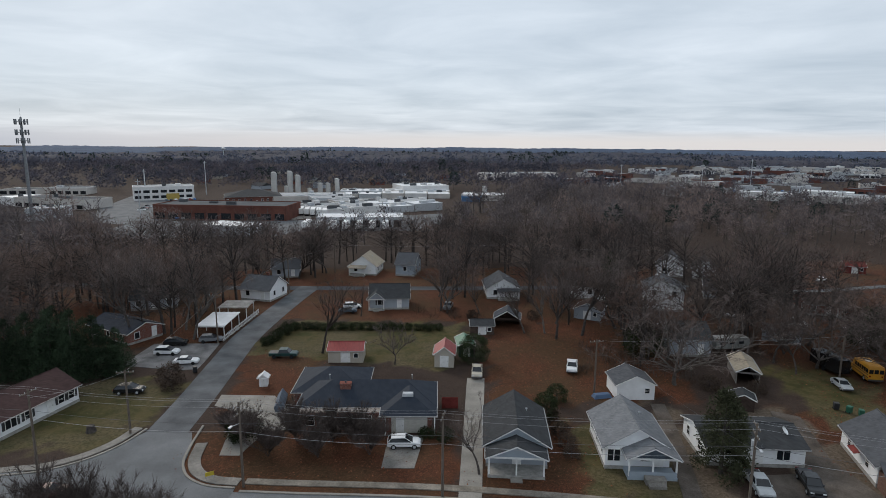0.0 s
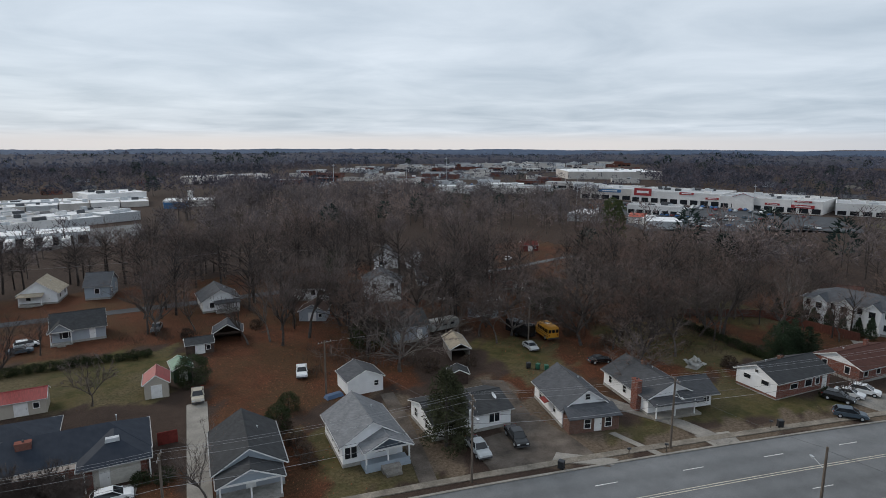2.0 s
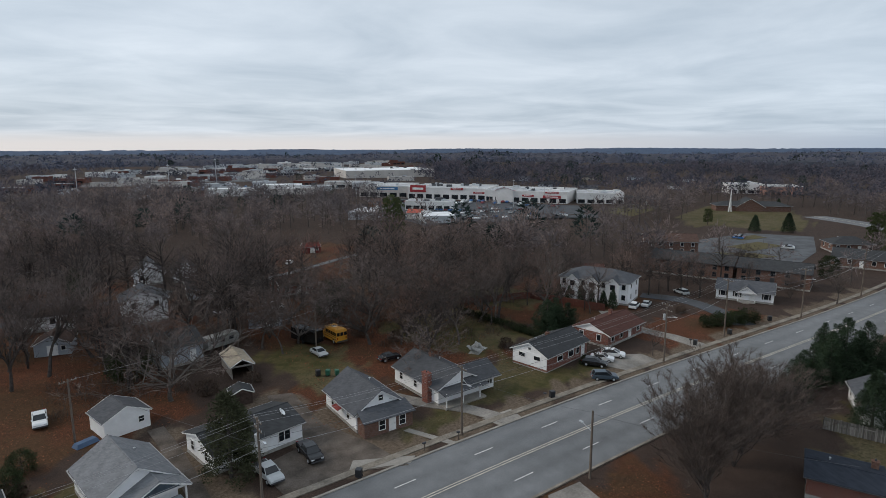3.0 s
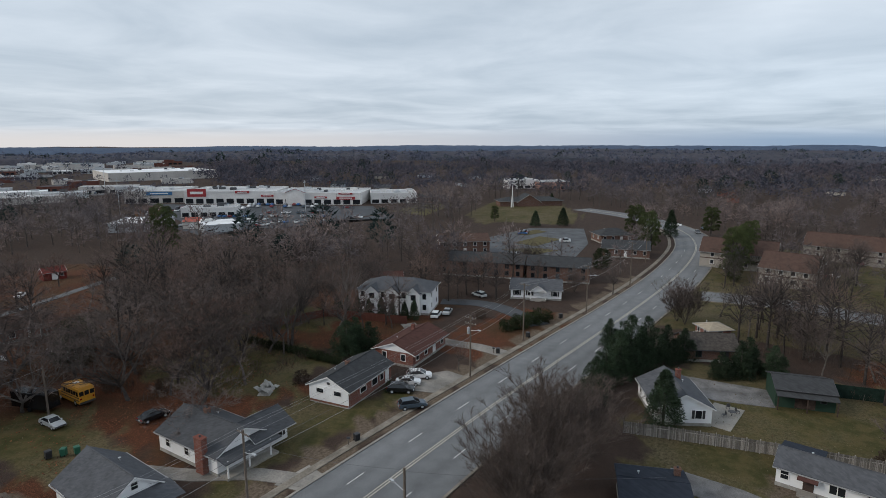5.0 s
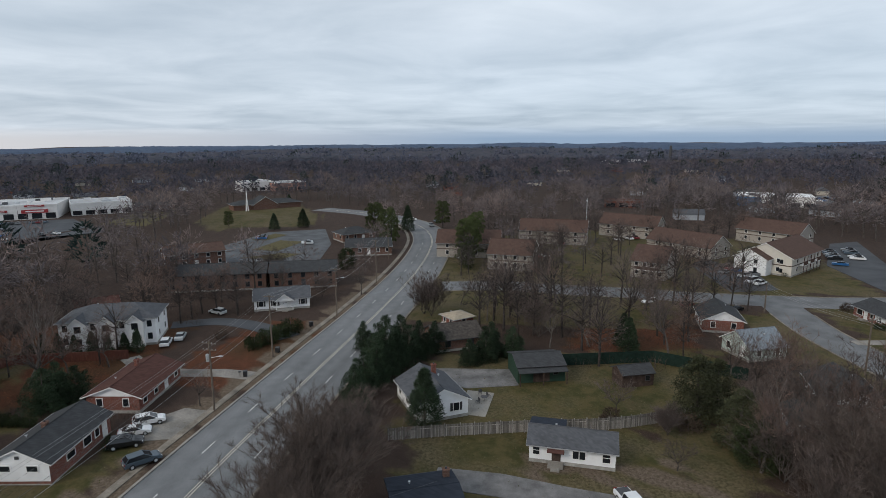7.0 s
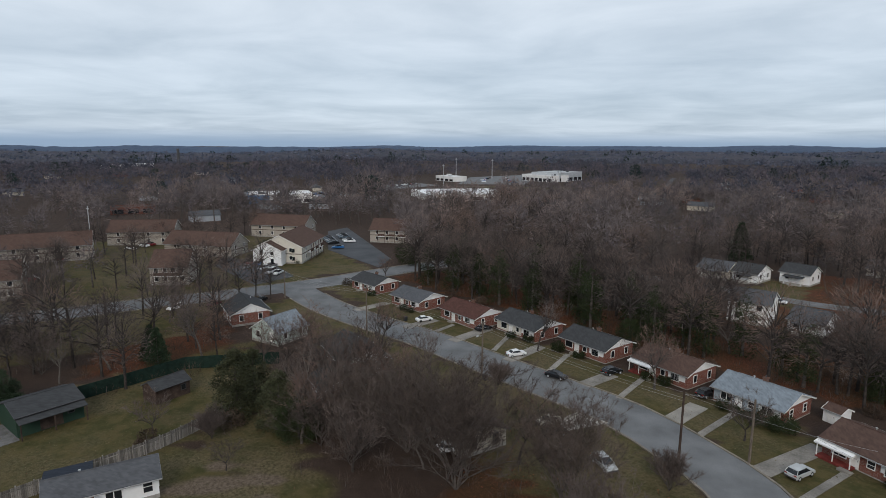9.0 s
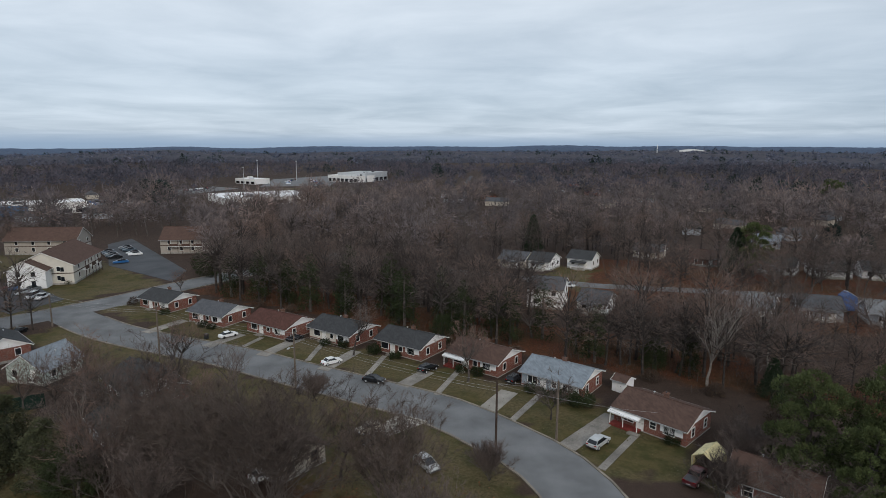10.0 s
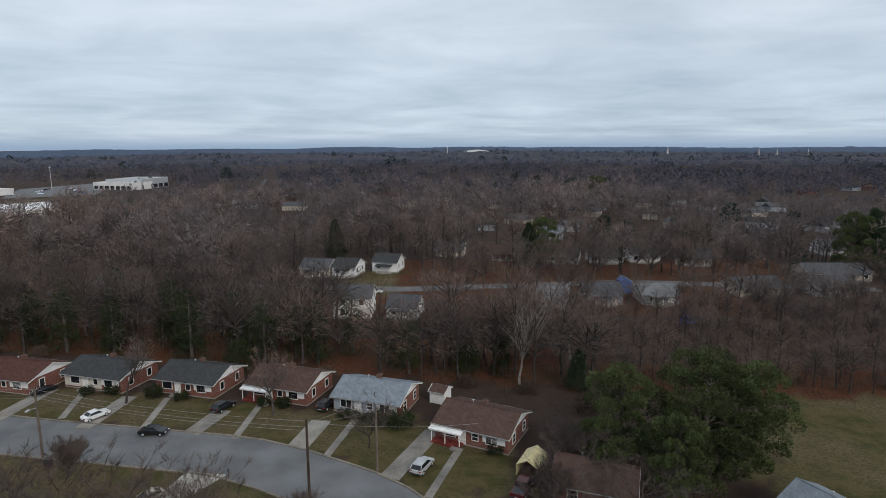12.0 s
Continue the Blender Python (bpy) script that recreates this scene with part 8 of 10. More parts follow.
for x, y, dx, dy, n, rot in ((270, 286, 1.0, -2.6, 14, 20), (282, 290, 1.0, -2.6, 16, 20), (296, 280, 1.0, -2.6, 24, 20), (306, 284, 1.0, -2.6, 24, 20), (262, 240, 1.0, -2.6, 14, 20), (252, 236, 1.0, -2.6, 12, 20), (285, 226, 1.0, -2.6, 12, 20), (318, 214, 1.0, -2.6, 8, 20),
                             (216, 204, 2.7, -0.6, 14, 80), (226, 216, 2.7, -0.6, 6, 80), (262, 188, 2.2, -1.8, 12, 50), (228, 232, 1.0, -2.6, 5, 20), (248, 214, 1.0, -2.6, 11, 20), (272, 214, 1.0, -2.6, 12, 20), (214, 74, 1.0, -2.6, 5, 20), (246, 52, 2.6, 0.6, 5, 100), (262, 74, 2.6, 0.4, 4, 100), (-176, 352, 0.8, -2.7, 9, 20), (-164, 352, 0.8, -2.7, 8, 20), (-150, 340, 2.7, -0.4, 6, 100), (-186, 384, 2.5, 1.4, 10, 120), (-140, 300, 2.7, 0, 12, 90),
                             (366, -476, 2.4, -2.4, 12, 45), (378, -486, 2.4, -2.8, 12, 45), (392, -500, 2.4, -2.8, 14, 45), (402, -470, 2.4, -3.0, 14, 45), (420, -490, 1.6, -3.0, 14, 45), (198, -124, 3.0, -1.6, 8, 60), (206, -136, 3.0, -1.6, 6, 60), (186, -88, 2.8, 0.4, 5, 100),
                             (214, -20, 1.2, -2.7, 8, 20), (236, -26, 1.2, -2.7, 8, 20), (250, -70, 1.2, -2.7, 8, 20), (90, 620, 2.8, 0.8, 16, 110), (250, 528, 2.4, -2.0, 18, 50), (240, 500, 2.4, -2.0, 20, 50), (190, 466, 2.4, -2.0, 16, 50), (198, 450, 2.4, -2.0, 12, 50), (296, 474, 2.4, -2.0, 20, 50), (306, 452, 2.4, -2.0, 14, 50), (316, 632, 2.4, -2.0, 16, 50), (420, 740, 2.4, -2.0, 16, 50), (380, -245, 1.0, -2.6, 34, 20), (390, -245, 1.0, -2.6, 32, 20), (418, -340, 0.4, -2.7, 24, 10), (560, 800, 2.4, -2.0, 16, 50)):
    car_row(x, y, dx, dy, n, rot)
for g, (c, me) in zip(FAR_LOT, FAR_CARS):
    if g.v:
        tagged(part("distant_traffic", g, CAR_PAINTS[c], None), "rows of %s cars in far car parks" % c, "cars", kind="stuff")

# ---- trees ----
rng = random.Random(7)


def branchy(seed, height, spread, stems=1, levels=4, twigs=8, tw_len=1.0, tw_w=0.04, fork=0.28, limbs=5, sides=6, reach=0.31, up=0.12, wander=0.15):
    """A bare tree: trunk and limbs as one mesh, the fine twigs as another."""
    r = random.Random(seed)
    wood, fine = Geo(), Geo()

    def blade(p, v, ln, w):
        side = v.cross(Vector((r.gauss(0, 1), r.gauss(0, 1), r.gauss(0, 1)))).normalized() * w
        k = len(fine.v)
        fine.v += [tuple(p - side), tuple(p + side), tuple(p + v * ln)]
        fine.f.append((k, k + 1, k + 2))

    def twig(p, d, n):
        for _ in range(n):
            v = (d * 0.8 + Vector((r.gauss(0, 0.6), r.gauss(0, 0.6), r.gauss(0.05 + up, 0.5)))).normalized()
            blade(p + d * r.uniform(-0.7, 0.15) * tw_len, v, tw_len * r.uniform(0.5, 1.3), tw_w * r.uniform(0.35, 0.65))

    def grow(p, d, ln, rad, lev):
        steps = (3, 3, 2, 1, 1)[lev]
        q = p
        for i in range(steps):
            d = (d + Vector((r.gauss(0, wander), r.gauss(0, wander), 0.10 if lev == 1 else r.gauss(0.02, 0.1)))).normalized()
            e = q + d * (ln / steps)
            r1 = rad * (1 - 0.45 * (i + 1) / steps)
            if lev < levels:
                wood.tube(q, e, rad * (1 - 0.45 * i / steps), r1, max(3, sides - 2 * lev), cap=False)
            else:
                blade(q, d, ln, rad * 2.0)
            q = e
            if lev >= 2:
                twig(q, d, max(1, twigs // 3))
            if 1 <= lev < levels and i < steps - 1:
                branch(q, d, ln * 0.66, r1 * 0.6, lev + 1)
        if lev < levels:
            for _ in range(2 if lev else limbs):
                branch(q, d, ln * r.uniform(0.6, 0.85) if lev else ln0 * r.uniform(0.75, 1.2), rad * 0.5, lev + 1)
        else:
            twig(q, d, twigs)

    def branch(p, d, ln, rad, lev):
        a = r.uniform(0, 2 * math.pi)
        w = spread * r.uniform(0.6, 1.2) * (1.75 if lev == 1 else 1.25)
        nd = (d + Vector((math.cos(a), math.sin(a), 0.0)) * w + Vector((0, 0, up))).normalized()
        grow(p, nd, ln, max(rad, 0.016), lev)

    ln0 = height * reach
    for s in range(stems):
        a = 2 * math.pi * s / stems + r.uniform(0, 1)
        d = Vector((math.cos(a) * (0.35 if stems > 1 else 0.04), math.sin(a) * (0.35 if stems > 1 else 0.04), 1)).normalized()
        grow(Vector((0, 0, -0.2)), d, height * fork, height * 0.019 / math.sqrt(stems), 0)
    k = height / max(v[2] for v in fine.v)
    for g in (wood, fine):
        g.v = [(x * k, y * k, z * k if z > 0 else z) for x, y, z in g.v]
    return wood, fine


def leafy(seed, height, radius, shape, clumps, leaf=0.35, per=30, trunk=0.15, low=0.08):
    """An evergreen: trunk with limbs, and a crown of many small leaf blades gathered in clumps."""
    r = random.Random(seed)
    wood, leaves = Geo(), Geo()
    wood.tube((0, 0, -0.2), (0, 0, height * 0.9), height * 0.02 + trunk * 0.3, 0.05, 7, cap=False)
    for _ in range(clumps):
        t = r.random()
        if shape == "cone":
            z = height * (low + (1 - low) * t ** 1.15)
            rr = radius * (1 - (z / height)) ** 0.75 * r.uniform(0.72, 1.06) + 0.1
            size = 0.42 + 0.5 * (1 - z / height)
        elif shape == "spires":
            top, ox, oy = ((1.0, 0.0, 0.0), (0.86, 0.42, 0.2), (0.78, -0.36, 0.34), (0.66, 0.05, -0.5))[r.randrange(4)]
            z = height * top * (0.04 + 0.96 * t ** 1.1)
            rr = radius * 0.78 * (1 - z / (height * top)) ** 0.7 * r.uniform(0.5, 1.12) + 0.1
            size = 0.36 + 0.42 * (1 - z / height)
        elif shape == "plume":
            z = height * (0.04 + 0.96 * t)
            rr = radius * min(1.0, 1.5 * (1 - t) ** 0.7 + 0.04) * r.uniform(0.75, 1.05) * (0.8 + 0.2 * math.sin(9 * t + 3 * r.random()))
            size = 0.34 + 0.14 * radius
        elif shape == "pine":
            z = height * (0.40 + 0.58 * t)
            u = (z / height - 0.40) / 0.6
            rr = radius * math.sqrt(max(0.02, 1 - (2 * u - 0.85) ** 2 / 1.6)) * r.uniform(0.45, 1.05)
            size = 1.05
        else:
            z = height * (low + (1 - low) * t)
            u = (z / height - low) / (1 - low)
            rr = radius * math.sqrt(max(0.04, 1 - (2 * u - 0.8) ** 2 / 1.5)) * r.uniform(0.75, 1.06)
            size = 0.22 * radius + 0.2
        a = r.uniform(0, 2 * math.pi)
        c = Vector((rr * math.cos(a), rr * math.sin(a), z))
        if shape == "spires":
            c += Vector((ox * radius, oy * radius, 0))
        if r.random() < (0.6 if shape == "pine" else 0.12):
            wood.tube((0, 0, max(0.2, z - rr * 0.45)), tuple(c), 0.10 if shape == "pine" else 0.05, 0.02, 4, cap=False)
        for _ in range(per):
            d = Vector((r.gauss(0, 1), r.gauss(0, 1), r.gauss(0, 0.75)))
            d = d.normalized() * size * r.random() ** 0.4
            p = c + d
            v = (d.normalized() + Vector((r.gauss(0, 0.5), r.gauss(0, 0.5), 0.35 if shape != "cone" else -0.05))).normalized()
            s = v.cross(Vector((r.gauss(0, 1), r.gauss(0, 1), r.gauss(0, 1)))).normalized() * leaf * (0.2 if shape in ("cone", "spires") else 0.32)
            k = len(leaves.v)
            leaves.v += [tuple(p - s), tuple(p + s), tuple(p + v * leaf * r.uniform(0.7, 1.3))]
            leaves.f.append((k, k + 1, k + 2))
    return wood, leaves


def lobed_pine(seed, height, radius, lobes, leaf=0.3, per=600):
    """A pine: forked trunk, long limbs and rounded billows of needle tufts, with dark hollows between them."""
    r = random.Random(seed)
    wood, leaves = Geo(), Geo()
    wood.tube((0, 0, -0.2), (0.3, 0.1, height * 0.5), 0.42, 0.28, 8, cap=False)
    wood.tube((0.3, 0.1, height * 0.5), (-0.4, 0.3, height * 0.85), 0.26, 0.1, 6, cap=False)
    wood.tube((0.3, 0.1, height * 0.45), (1.6, -0.6, height * 0.75), 0.22, 0.1, 6, cap=False)
    for i in range(lobes):
        t = (i + 0.5) / lobes
        z = height * (0.16 + 0.76 * t)
        u = (t - 0.40) / 0.66
        rr = radius * math.sqrt(max(0.05, 1 - u * u)) * r.uniform(0.55, 1.0)
        a = i * 2.399 + r.uniform(-0.4, 0.4)
        c = Vector((rr * math.cos(a), rr * math.sin(a), z))
        wood.tube((0.2, 0.1, max(height * 0.3, z - rr * 0.5)), tuple(c), 0.11, 0.03, 5, cap=False)
        R = r.uniform(1.0, 1.9)
        for _ in range(per):
            d = Vector((r.gauss(0, 1), r.gauss(0, 1), abs(r.gauss(0, 1)) - 0.3)).normalized()
            k = r.random() ** 0.16
            bump = 1 + 0.16 * math.sin(d.x * 7 + i) * math.sin(d.y * 6 + 2 * i)
            p = c + Vector((d.x * R * 1.1, d.y * R * 1.1, d.z * R * 0.78)) * k * bump
            v = (d * 0.8 + Vector((r.gauss(0, 0.3), r.gauss(0, 0.3), 0.45))).normalized()
            s = v.cross(Vector((r.gauss(0, 1), r.gauss(0, 1), r.gauss(0, 1)))).normalized() * leaf * 0.3
            n = len(leaves.v)
            leaves.v += [tuple(p - s), tuple(p + s), tuple(p + v * leaf * r.uniform(0.6, 1.2))]
            leaves.f.append((n, n + 1, n + 2))
    return wood, leaves


KINDS = {}


def tree_kind(key, pair, bark, leaf):
    KINDS[key] = (pair[0].mesh("trunk", bark), pair[1].mesh("crown", leaf), max(v[2] for v in pair[1].v))


OAKS = []
for i, (hh, sp, lim, mat_t) in enumerate(((14, 0.62, 5, TWIG), (15, 0.50, 5, TWIG), (13, 0.75, 6, TWIG_RED), (16, 0.45, 5, TWIG), (12, 0.65, 5, TWIG_RED), (15, 0.58, 5, TWIG))):
    tree_kind("oak%d" % i, branchy(20 + i, hh, sp * 0.95, 1, 4, 5, 1.25, 0.044, 0.32, lim + 1, 6, 0.26, 0.14, 0.16), BARK_GREY if i == 3 else BARK, mat_t)
    OAKS.append("oak%d" % i)
tree_kind("big", branchy(71, 17, 0.40, 7, 4, 24, 1.15, 0.023, 0.14, 5, 6, 0.31, 0.24, 0.12), BARK, TWIG_BROWN)
tree_kind("big2", branchy(75, 16, 0.46, 6, 4, 24, 1.15, 0.023, 0.14, 5, 6, 0.31, 0.22, 0.12), BARK, TWIG_BROWN)
tree_kind("crook", branchy(77, 14, 0.85, 1, 4, 7, 1.1, 0.04, 0.16, 7, 7, 0.36, 0.02, 0.24), BARK_GREY, TWIG)
tree_kind("crook2", branchy(78, 15, 0.72, 1, 4, 14, 1.1, 0.036, 0.16, 8, 7, 0.34, 0.06, 0.2), BARK, TWIG)
tree_kind("crook3", branchy(79, 17, 0.66, 1, 4, 7, 1.2, 0.046, 0.2, 7, 6, 0.33, 0.1, 0.18), BARK, TWIG)
tree_kind("crook4", branchy(84, 16, 0.8, 1, 4, 7, 1.2, 0.046, 0.2, 7, 6, 0.33, 0.04, 0.2), BARK, TWIG_RED)
tree_kind("cedar", leafy(110, 10, 2.9, "plume", 170, 0.28, 40), BARK, OLIVE_LEAF)
tree_kind("small", branchy(81, 6.5, 0.50, 6, 3, 20, 0.8, 0.026, 0.14, 5, 5, 0.31, 0.25, 0.12), BARK, TWIG)
tree_kind("small2", branchy(83, 8, 0.6, 1, 3, 14, 0.9, 0.04, 0.22, 5), BARK, TWIG)
tree_kind("pale", branchy(94, 17, 0.36, 1, 4, 5, 1.1, 0.03, 0.30, 6, 5, 0.29, 0.25, 0.12), BARK_PALE, TWIG_PALE)
tree_kind("round", branchy(95, 10, 0.55, 5, 4, 16, 0.75, 0.022, 0.12, 4, 5, 0.31, 0.25, 0.12), BARK, TWIG)
tree_kind("conifer", leafy(101, 10, 3.0, "cone", 240, 0.32, 52), BARK, NEEDLES)
tree_kind("conifer2", leafy(102, 8, 2.6, "cone", 180, 0.32, 46), BARK, NEEDLES)
tree_kind("pine", lobed_pine(103, 16, 5.6, 44, 0.30, 620), BARK, PINE)
tree_kind("pine2", lobed_pine(104, 15, 4.2, 28, 0.30, 620), BARK, PINE)
tree_kind("bushy", leafy(105, 7, 3.2, "round", 150, 0.24, 52), BARK, HOLLY)
tree_kind("leyland", leafy(108, 9, 3.0, "spires", 340, 0.27, 44), BARK, NEEDLES)
tree_kind("ivy", leafy(109, 9, 1.5, "plume", 70, 0.22, 34), BARK, HOLLY)
tree_kind("shrub", leafy(106, 1.6, 1.1, "round", 44, 0.15, 60, 0.05, 0.02), BARK, HOLLY)
tree_kind("drybush", leafy(107, 2.4, 1.7, "round", 46, 0.26, 26, 0.05, 0.02), BARK, DRY_BUSH)

TREE_TEXT = {"oak": ("bare brown deciduous tree with fine twigs", "tree", "bare trees"), "big": ("large bare many-stemmed tree with dense brown twigs", "tree", "bare trees"),
             "small": ("small bare ornamental tree on the lawn", "tree", "small bare trees"), "pale": ("tall bare sycamore with pale bark", "tree", "bare trees"), "round": ("wide rounded bare tree with grey twigs", "tree", "bare trees"),
             "conifer": ("dark green dense conifer", "tree", "conifers"), "crook": ("spreading bare oak with crooked pale grey limbs", "tree", "bare trees"), "cedar": ("dark olive cedar with an uneven crown", "tree", "evergreens"), "pine": ("tall green pine with clumped needles", "tree", "pines"), "bushy": ("broad dark evergreen tree", "tree", "evergreens"), "leyland": ("dense dark green cypress", "tree", "evergreens"), "ivy": ("bare trunk wrapped in dark green ivy", "tree", "ivy-clad trees"),
             "shrub": ("low clipped green shrub", "shrub", "shrubs"), "drybush": ("brown dry winter bush", "shrub", "dry bushes")}


def plant(key, x, y, h, turn=None, wide=1.0, label=""):
    trunk, crown, own = KINDS[key]
    text = TREE_TEXT[key.rstrip("0123456789")]
    ob = thing("shrub" if "shrub" in key or "bush" in key and key != "bushy" else "tree", x, y, float(land(x, y)), 0, label or text[0], text[1], text[2])
    k = h / own
    ob.matrix_basis = pose(x, y, float(land(x, y)), 0, 0, rng.uniform(0, 360) if turn is None else turn) @ Matrix.Diagonal((k * wide, k * wide, k, 1))
    part("trunk", trunk, None, ob)
    part("crown", crown, None, ob)
    return ob


# trees that stand out singly
plant("crook", 39.2, 93.6, 18.5, 40, 1.2, "huge spreading oak with long crooked bare limbs")
plant("crook2", 92.0, -44.0, 14.0, 120, 1.2)
for x, y, h in ((124, 172, 11), (118, 178, 12), (112, 165, 10)):
    plant("oak2", x, y, h, 30 + x, 1.0, "bare brown tree at the edge of a clearing")
for key, x, y, h in (
        ("oak1", -22.8, 107.6, 16.2), ("small2", -8.5, 102, 9), ("oak0", 4.7, 66, 10.5), ("oak4", -18.7, 131.8, 9.4), ("oak3", 17.6, 120.3, 14.7), ("oak3", 21.9, 120.4, 15), ("oak1", 23.6, 116.7, 16.7),
        ("oak0", 41.2, 142.9, 17), ("oak5", -59.5, 130.8, 13.2), ("oak2", -51.8, 131, 14.6), ("oak1", -52.2, 164.2, 13.1), ("oak2", -98.5, 129.9, 15.7), ("oak2", 43.3, 101.6, 13.7), ("oak2", 38.6, 105.3, 13),
        ("oak0", 50.5, 104.5, 13), ("oak4", 37.9, 109.7, 9.6), ("oak1", 29.9, 132.9, 16.1), ("oak5", 69, 117.7, 14.4), ("oak0", 68.6, 133.8, 17.5), ("oak1", 57.5, 106, 10),
        ("oak3", -50.5, 115.2, 20), ("oak1", -58.0, 118.6, 21), ("oak1", -61.7, 113.5, 19.5), ("oak3", -54.6, 121, 18), ("crook2", 77.1, 90, 18), ("crook2", 85.5, 98, 18), ("crook2", 74, 71.5, 11), ("crook2", 81, 78.5, 14), ("round", 66.0, 108.5, 12), ("oak2", 61.5, 104.0, 13), ("oak2", 36.5, 113, 17), ("oak1", 29.5, 119, 19), ("oak0", 62.5, 98.5, 12), ("oak5", 25.5, 127, 18), ("oak0", 66.5, 126, 18), ("crook2", 57, 123, 18), ("crook2", 74, 114, 18), ("crook2", 38, 124, 18), ("oak2", 80, 106, 15), ("oak5", 95.5, 94, 16), ("crook", 89, 101, 12), ("crook", 96, 93, 11), ("crook2", 91.1, 85.4, 17), ("crook2", 103.2, 83.3, 15), ("crook2", 112.5, 106.5, 16), ("crook2", 68, 101.5, 15), ("crook2", 100, 98, 18), ("crook2", 122, 98, 17), ("oak2", 128.1, 86.9, 15), ("oak1", 106, 80.1, 20), ("oak3", 116.4, 76, 20.5), ("oak3", 39.1, 138.4, 20), ("oak1", 161.8, -23.5, 17), ("oak3", 90.4, -37.1, 16), ("oak2", 98.0, -43.0, 12), ("oak2", 105.5, -45.0, 12), ("oak4", 109.5, -39.5, 12), ("oak2", 86.5, -41.5, 13), ("oak4", 112.5, -50.5, 11), ("oak5", 96.5, -49, 12), ("oak2", 80.5, -45, 12), ("oak1", 103.9, -61.2, 9), ("small", -26.4, 73.4, 6.6), ("small", -19.6, 74.0, 7.0), ("small", -14.6, 73.6, 6.8), ("small", -11.0, 73.0, 6.6), ("small", -22.2, 70, 5.5), ("small", -9.2, 70.6, 6.6), ("small", -15.8, 69.8, 5.6), ("small", -33.8, 50.6, 10.6), ("small", -28.6, 49.4, 9.8), ("small", -38.6, 51.6, 10.6), ("small", -29.5, 76, 4.4),
        ("big", 67.5, 22.6, 15.8), ("big", 77.0, 22.4, 15.6), ("big2", 85.0, 22.6, 13.5), ("round", 92.5, 21.0, 9), ("oak2", 106.4, 109.5, 17), ("oak2", 91.6, 85.1, 16.5), ("oak0", 88.9, 76.9, 15), ("oak3", 107.6, 81.8, 16.7), ("oak5", 129.1, 84.2, 12), ("oak3", 112.3, 144.7, 11.5),
        ("oak4", 158.9, 72.3, 11.5), ("round", 154.9, 9.7, 11.5), ("oak4", 108.2, 45.5, 6.5), ("oak0", 103.4, 79.9, 12.7), ("oak5", 128.3, 85.7, 13.3), ("oak1", 140.4, 115.1, 16.2), ("oak3", 173.8, -18.7, 12),
        ("oak1", 159.2, -21.7, 17.4), ("oak0", 144.8, -34.1, 18), ("round", 198.8, 54.2, 9.7), ("oak1", 173.5, 26, 10), ("oak3", 88.9, -36, 14.5), ("oak2", 104.9, -62.3, 11), ("oak4", 145.9, -101, 8),
        ("small2", 85.8, -20, 5), ("small2", 101.7, -17.8, 6.7), ("small", 94.6, -22.6, 5.4), ("oak3", 168.8, -24.1, 15.2), ("big2", 62.9, -36, 17.0), ("big2", 73.0, -38.0, 14.5), ("big", 52.0, -41.5, 14.5), ("big", 79.0, -35.0, 12.5), ("round", 82.5, -31.5, 9.5), ("round", 75.5, -31.0, 9.5), ("round", 85.5, -38.0, 11), ("oak2", 60.7, -45.4, 11), ("round", 46.0, -38, 10),
        ("oak1", 81.7, -81.5, 11.5), ("small", 44.7, -52.5, 6), ("small", 76.6, -62, 5.8), ("oak2", 57.7, -79.2, 11), ("pale", 21.2, -93.5, 17), ("pale", 11.3, -106, 14), ("small2", 17.5, -71.7, 7), ("small2", 41.8, -71, 8),
        ("pale", 66.1, -113.8, 13), ("oak3", 39.9, -132.1, 16), ("oak3", -39.5, -137.7, 17.2), ("small", 16.9, -67, 7.5), ("crook", 17.8, -57.0, 7.5), ("crook2", 11.5, -56.5, 8.0), ("oak2", 172, 60, 11), ("oak0", 175, 48, 10), ("oak2", 169, 73, 12), ("round", 172.5, 36, 8), ("small", 20.0, -59.5, 6.5), ("small2", 13.5, -62, 7), ("small2", 97.5, 50.8, 5.5)):
    plant(key, x, y, h, None, 1.38 if key == "big2" else 1.2 if key == "big" else 1.2 if key == "crook2" else 1.0)
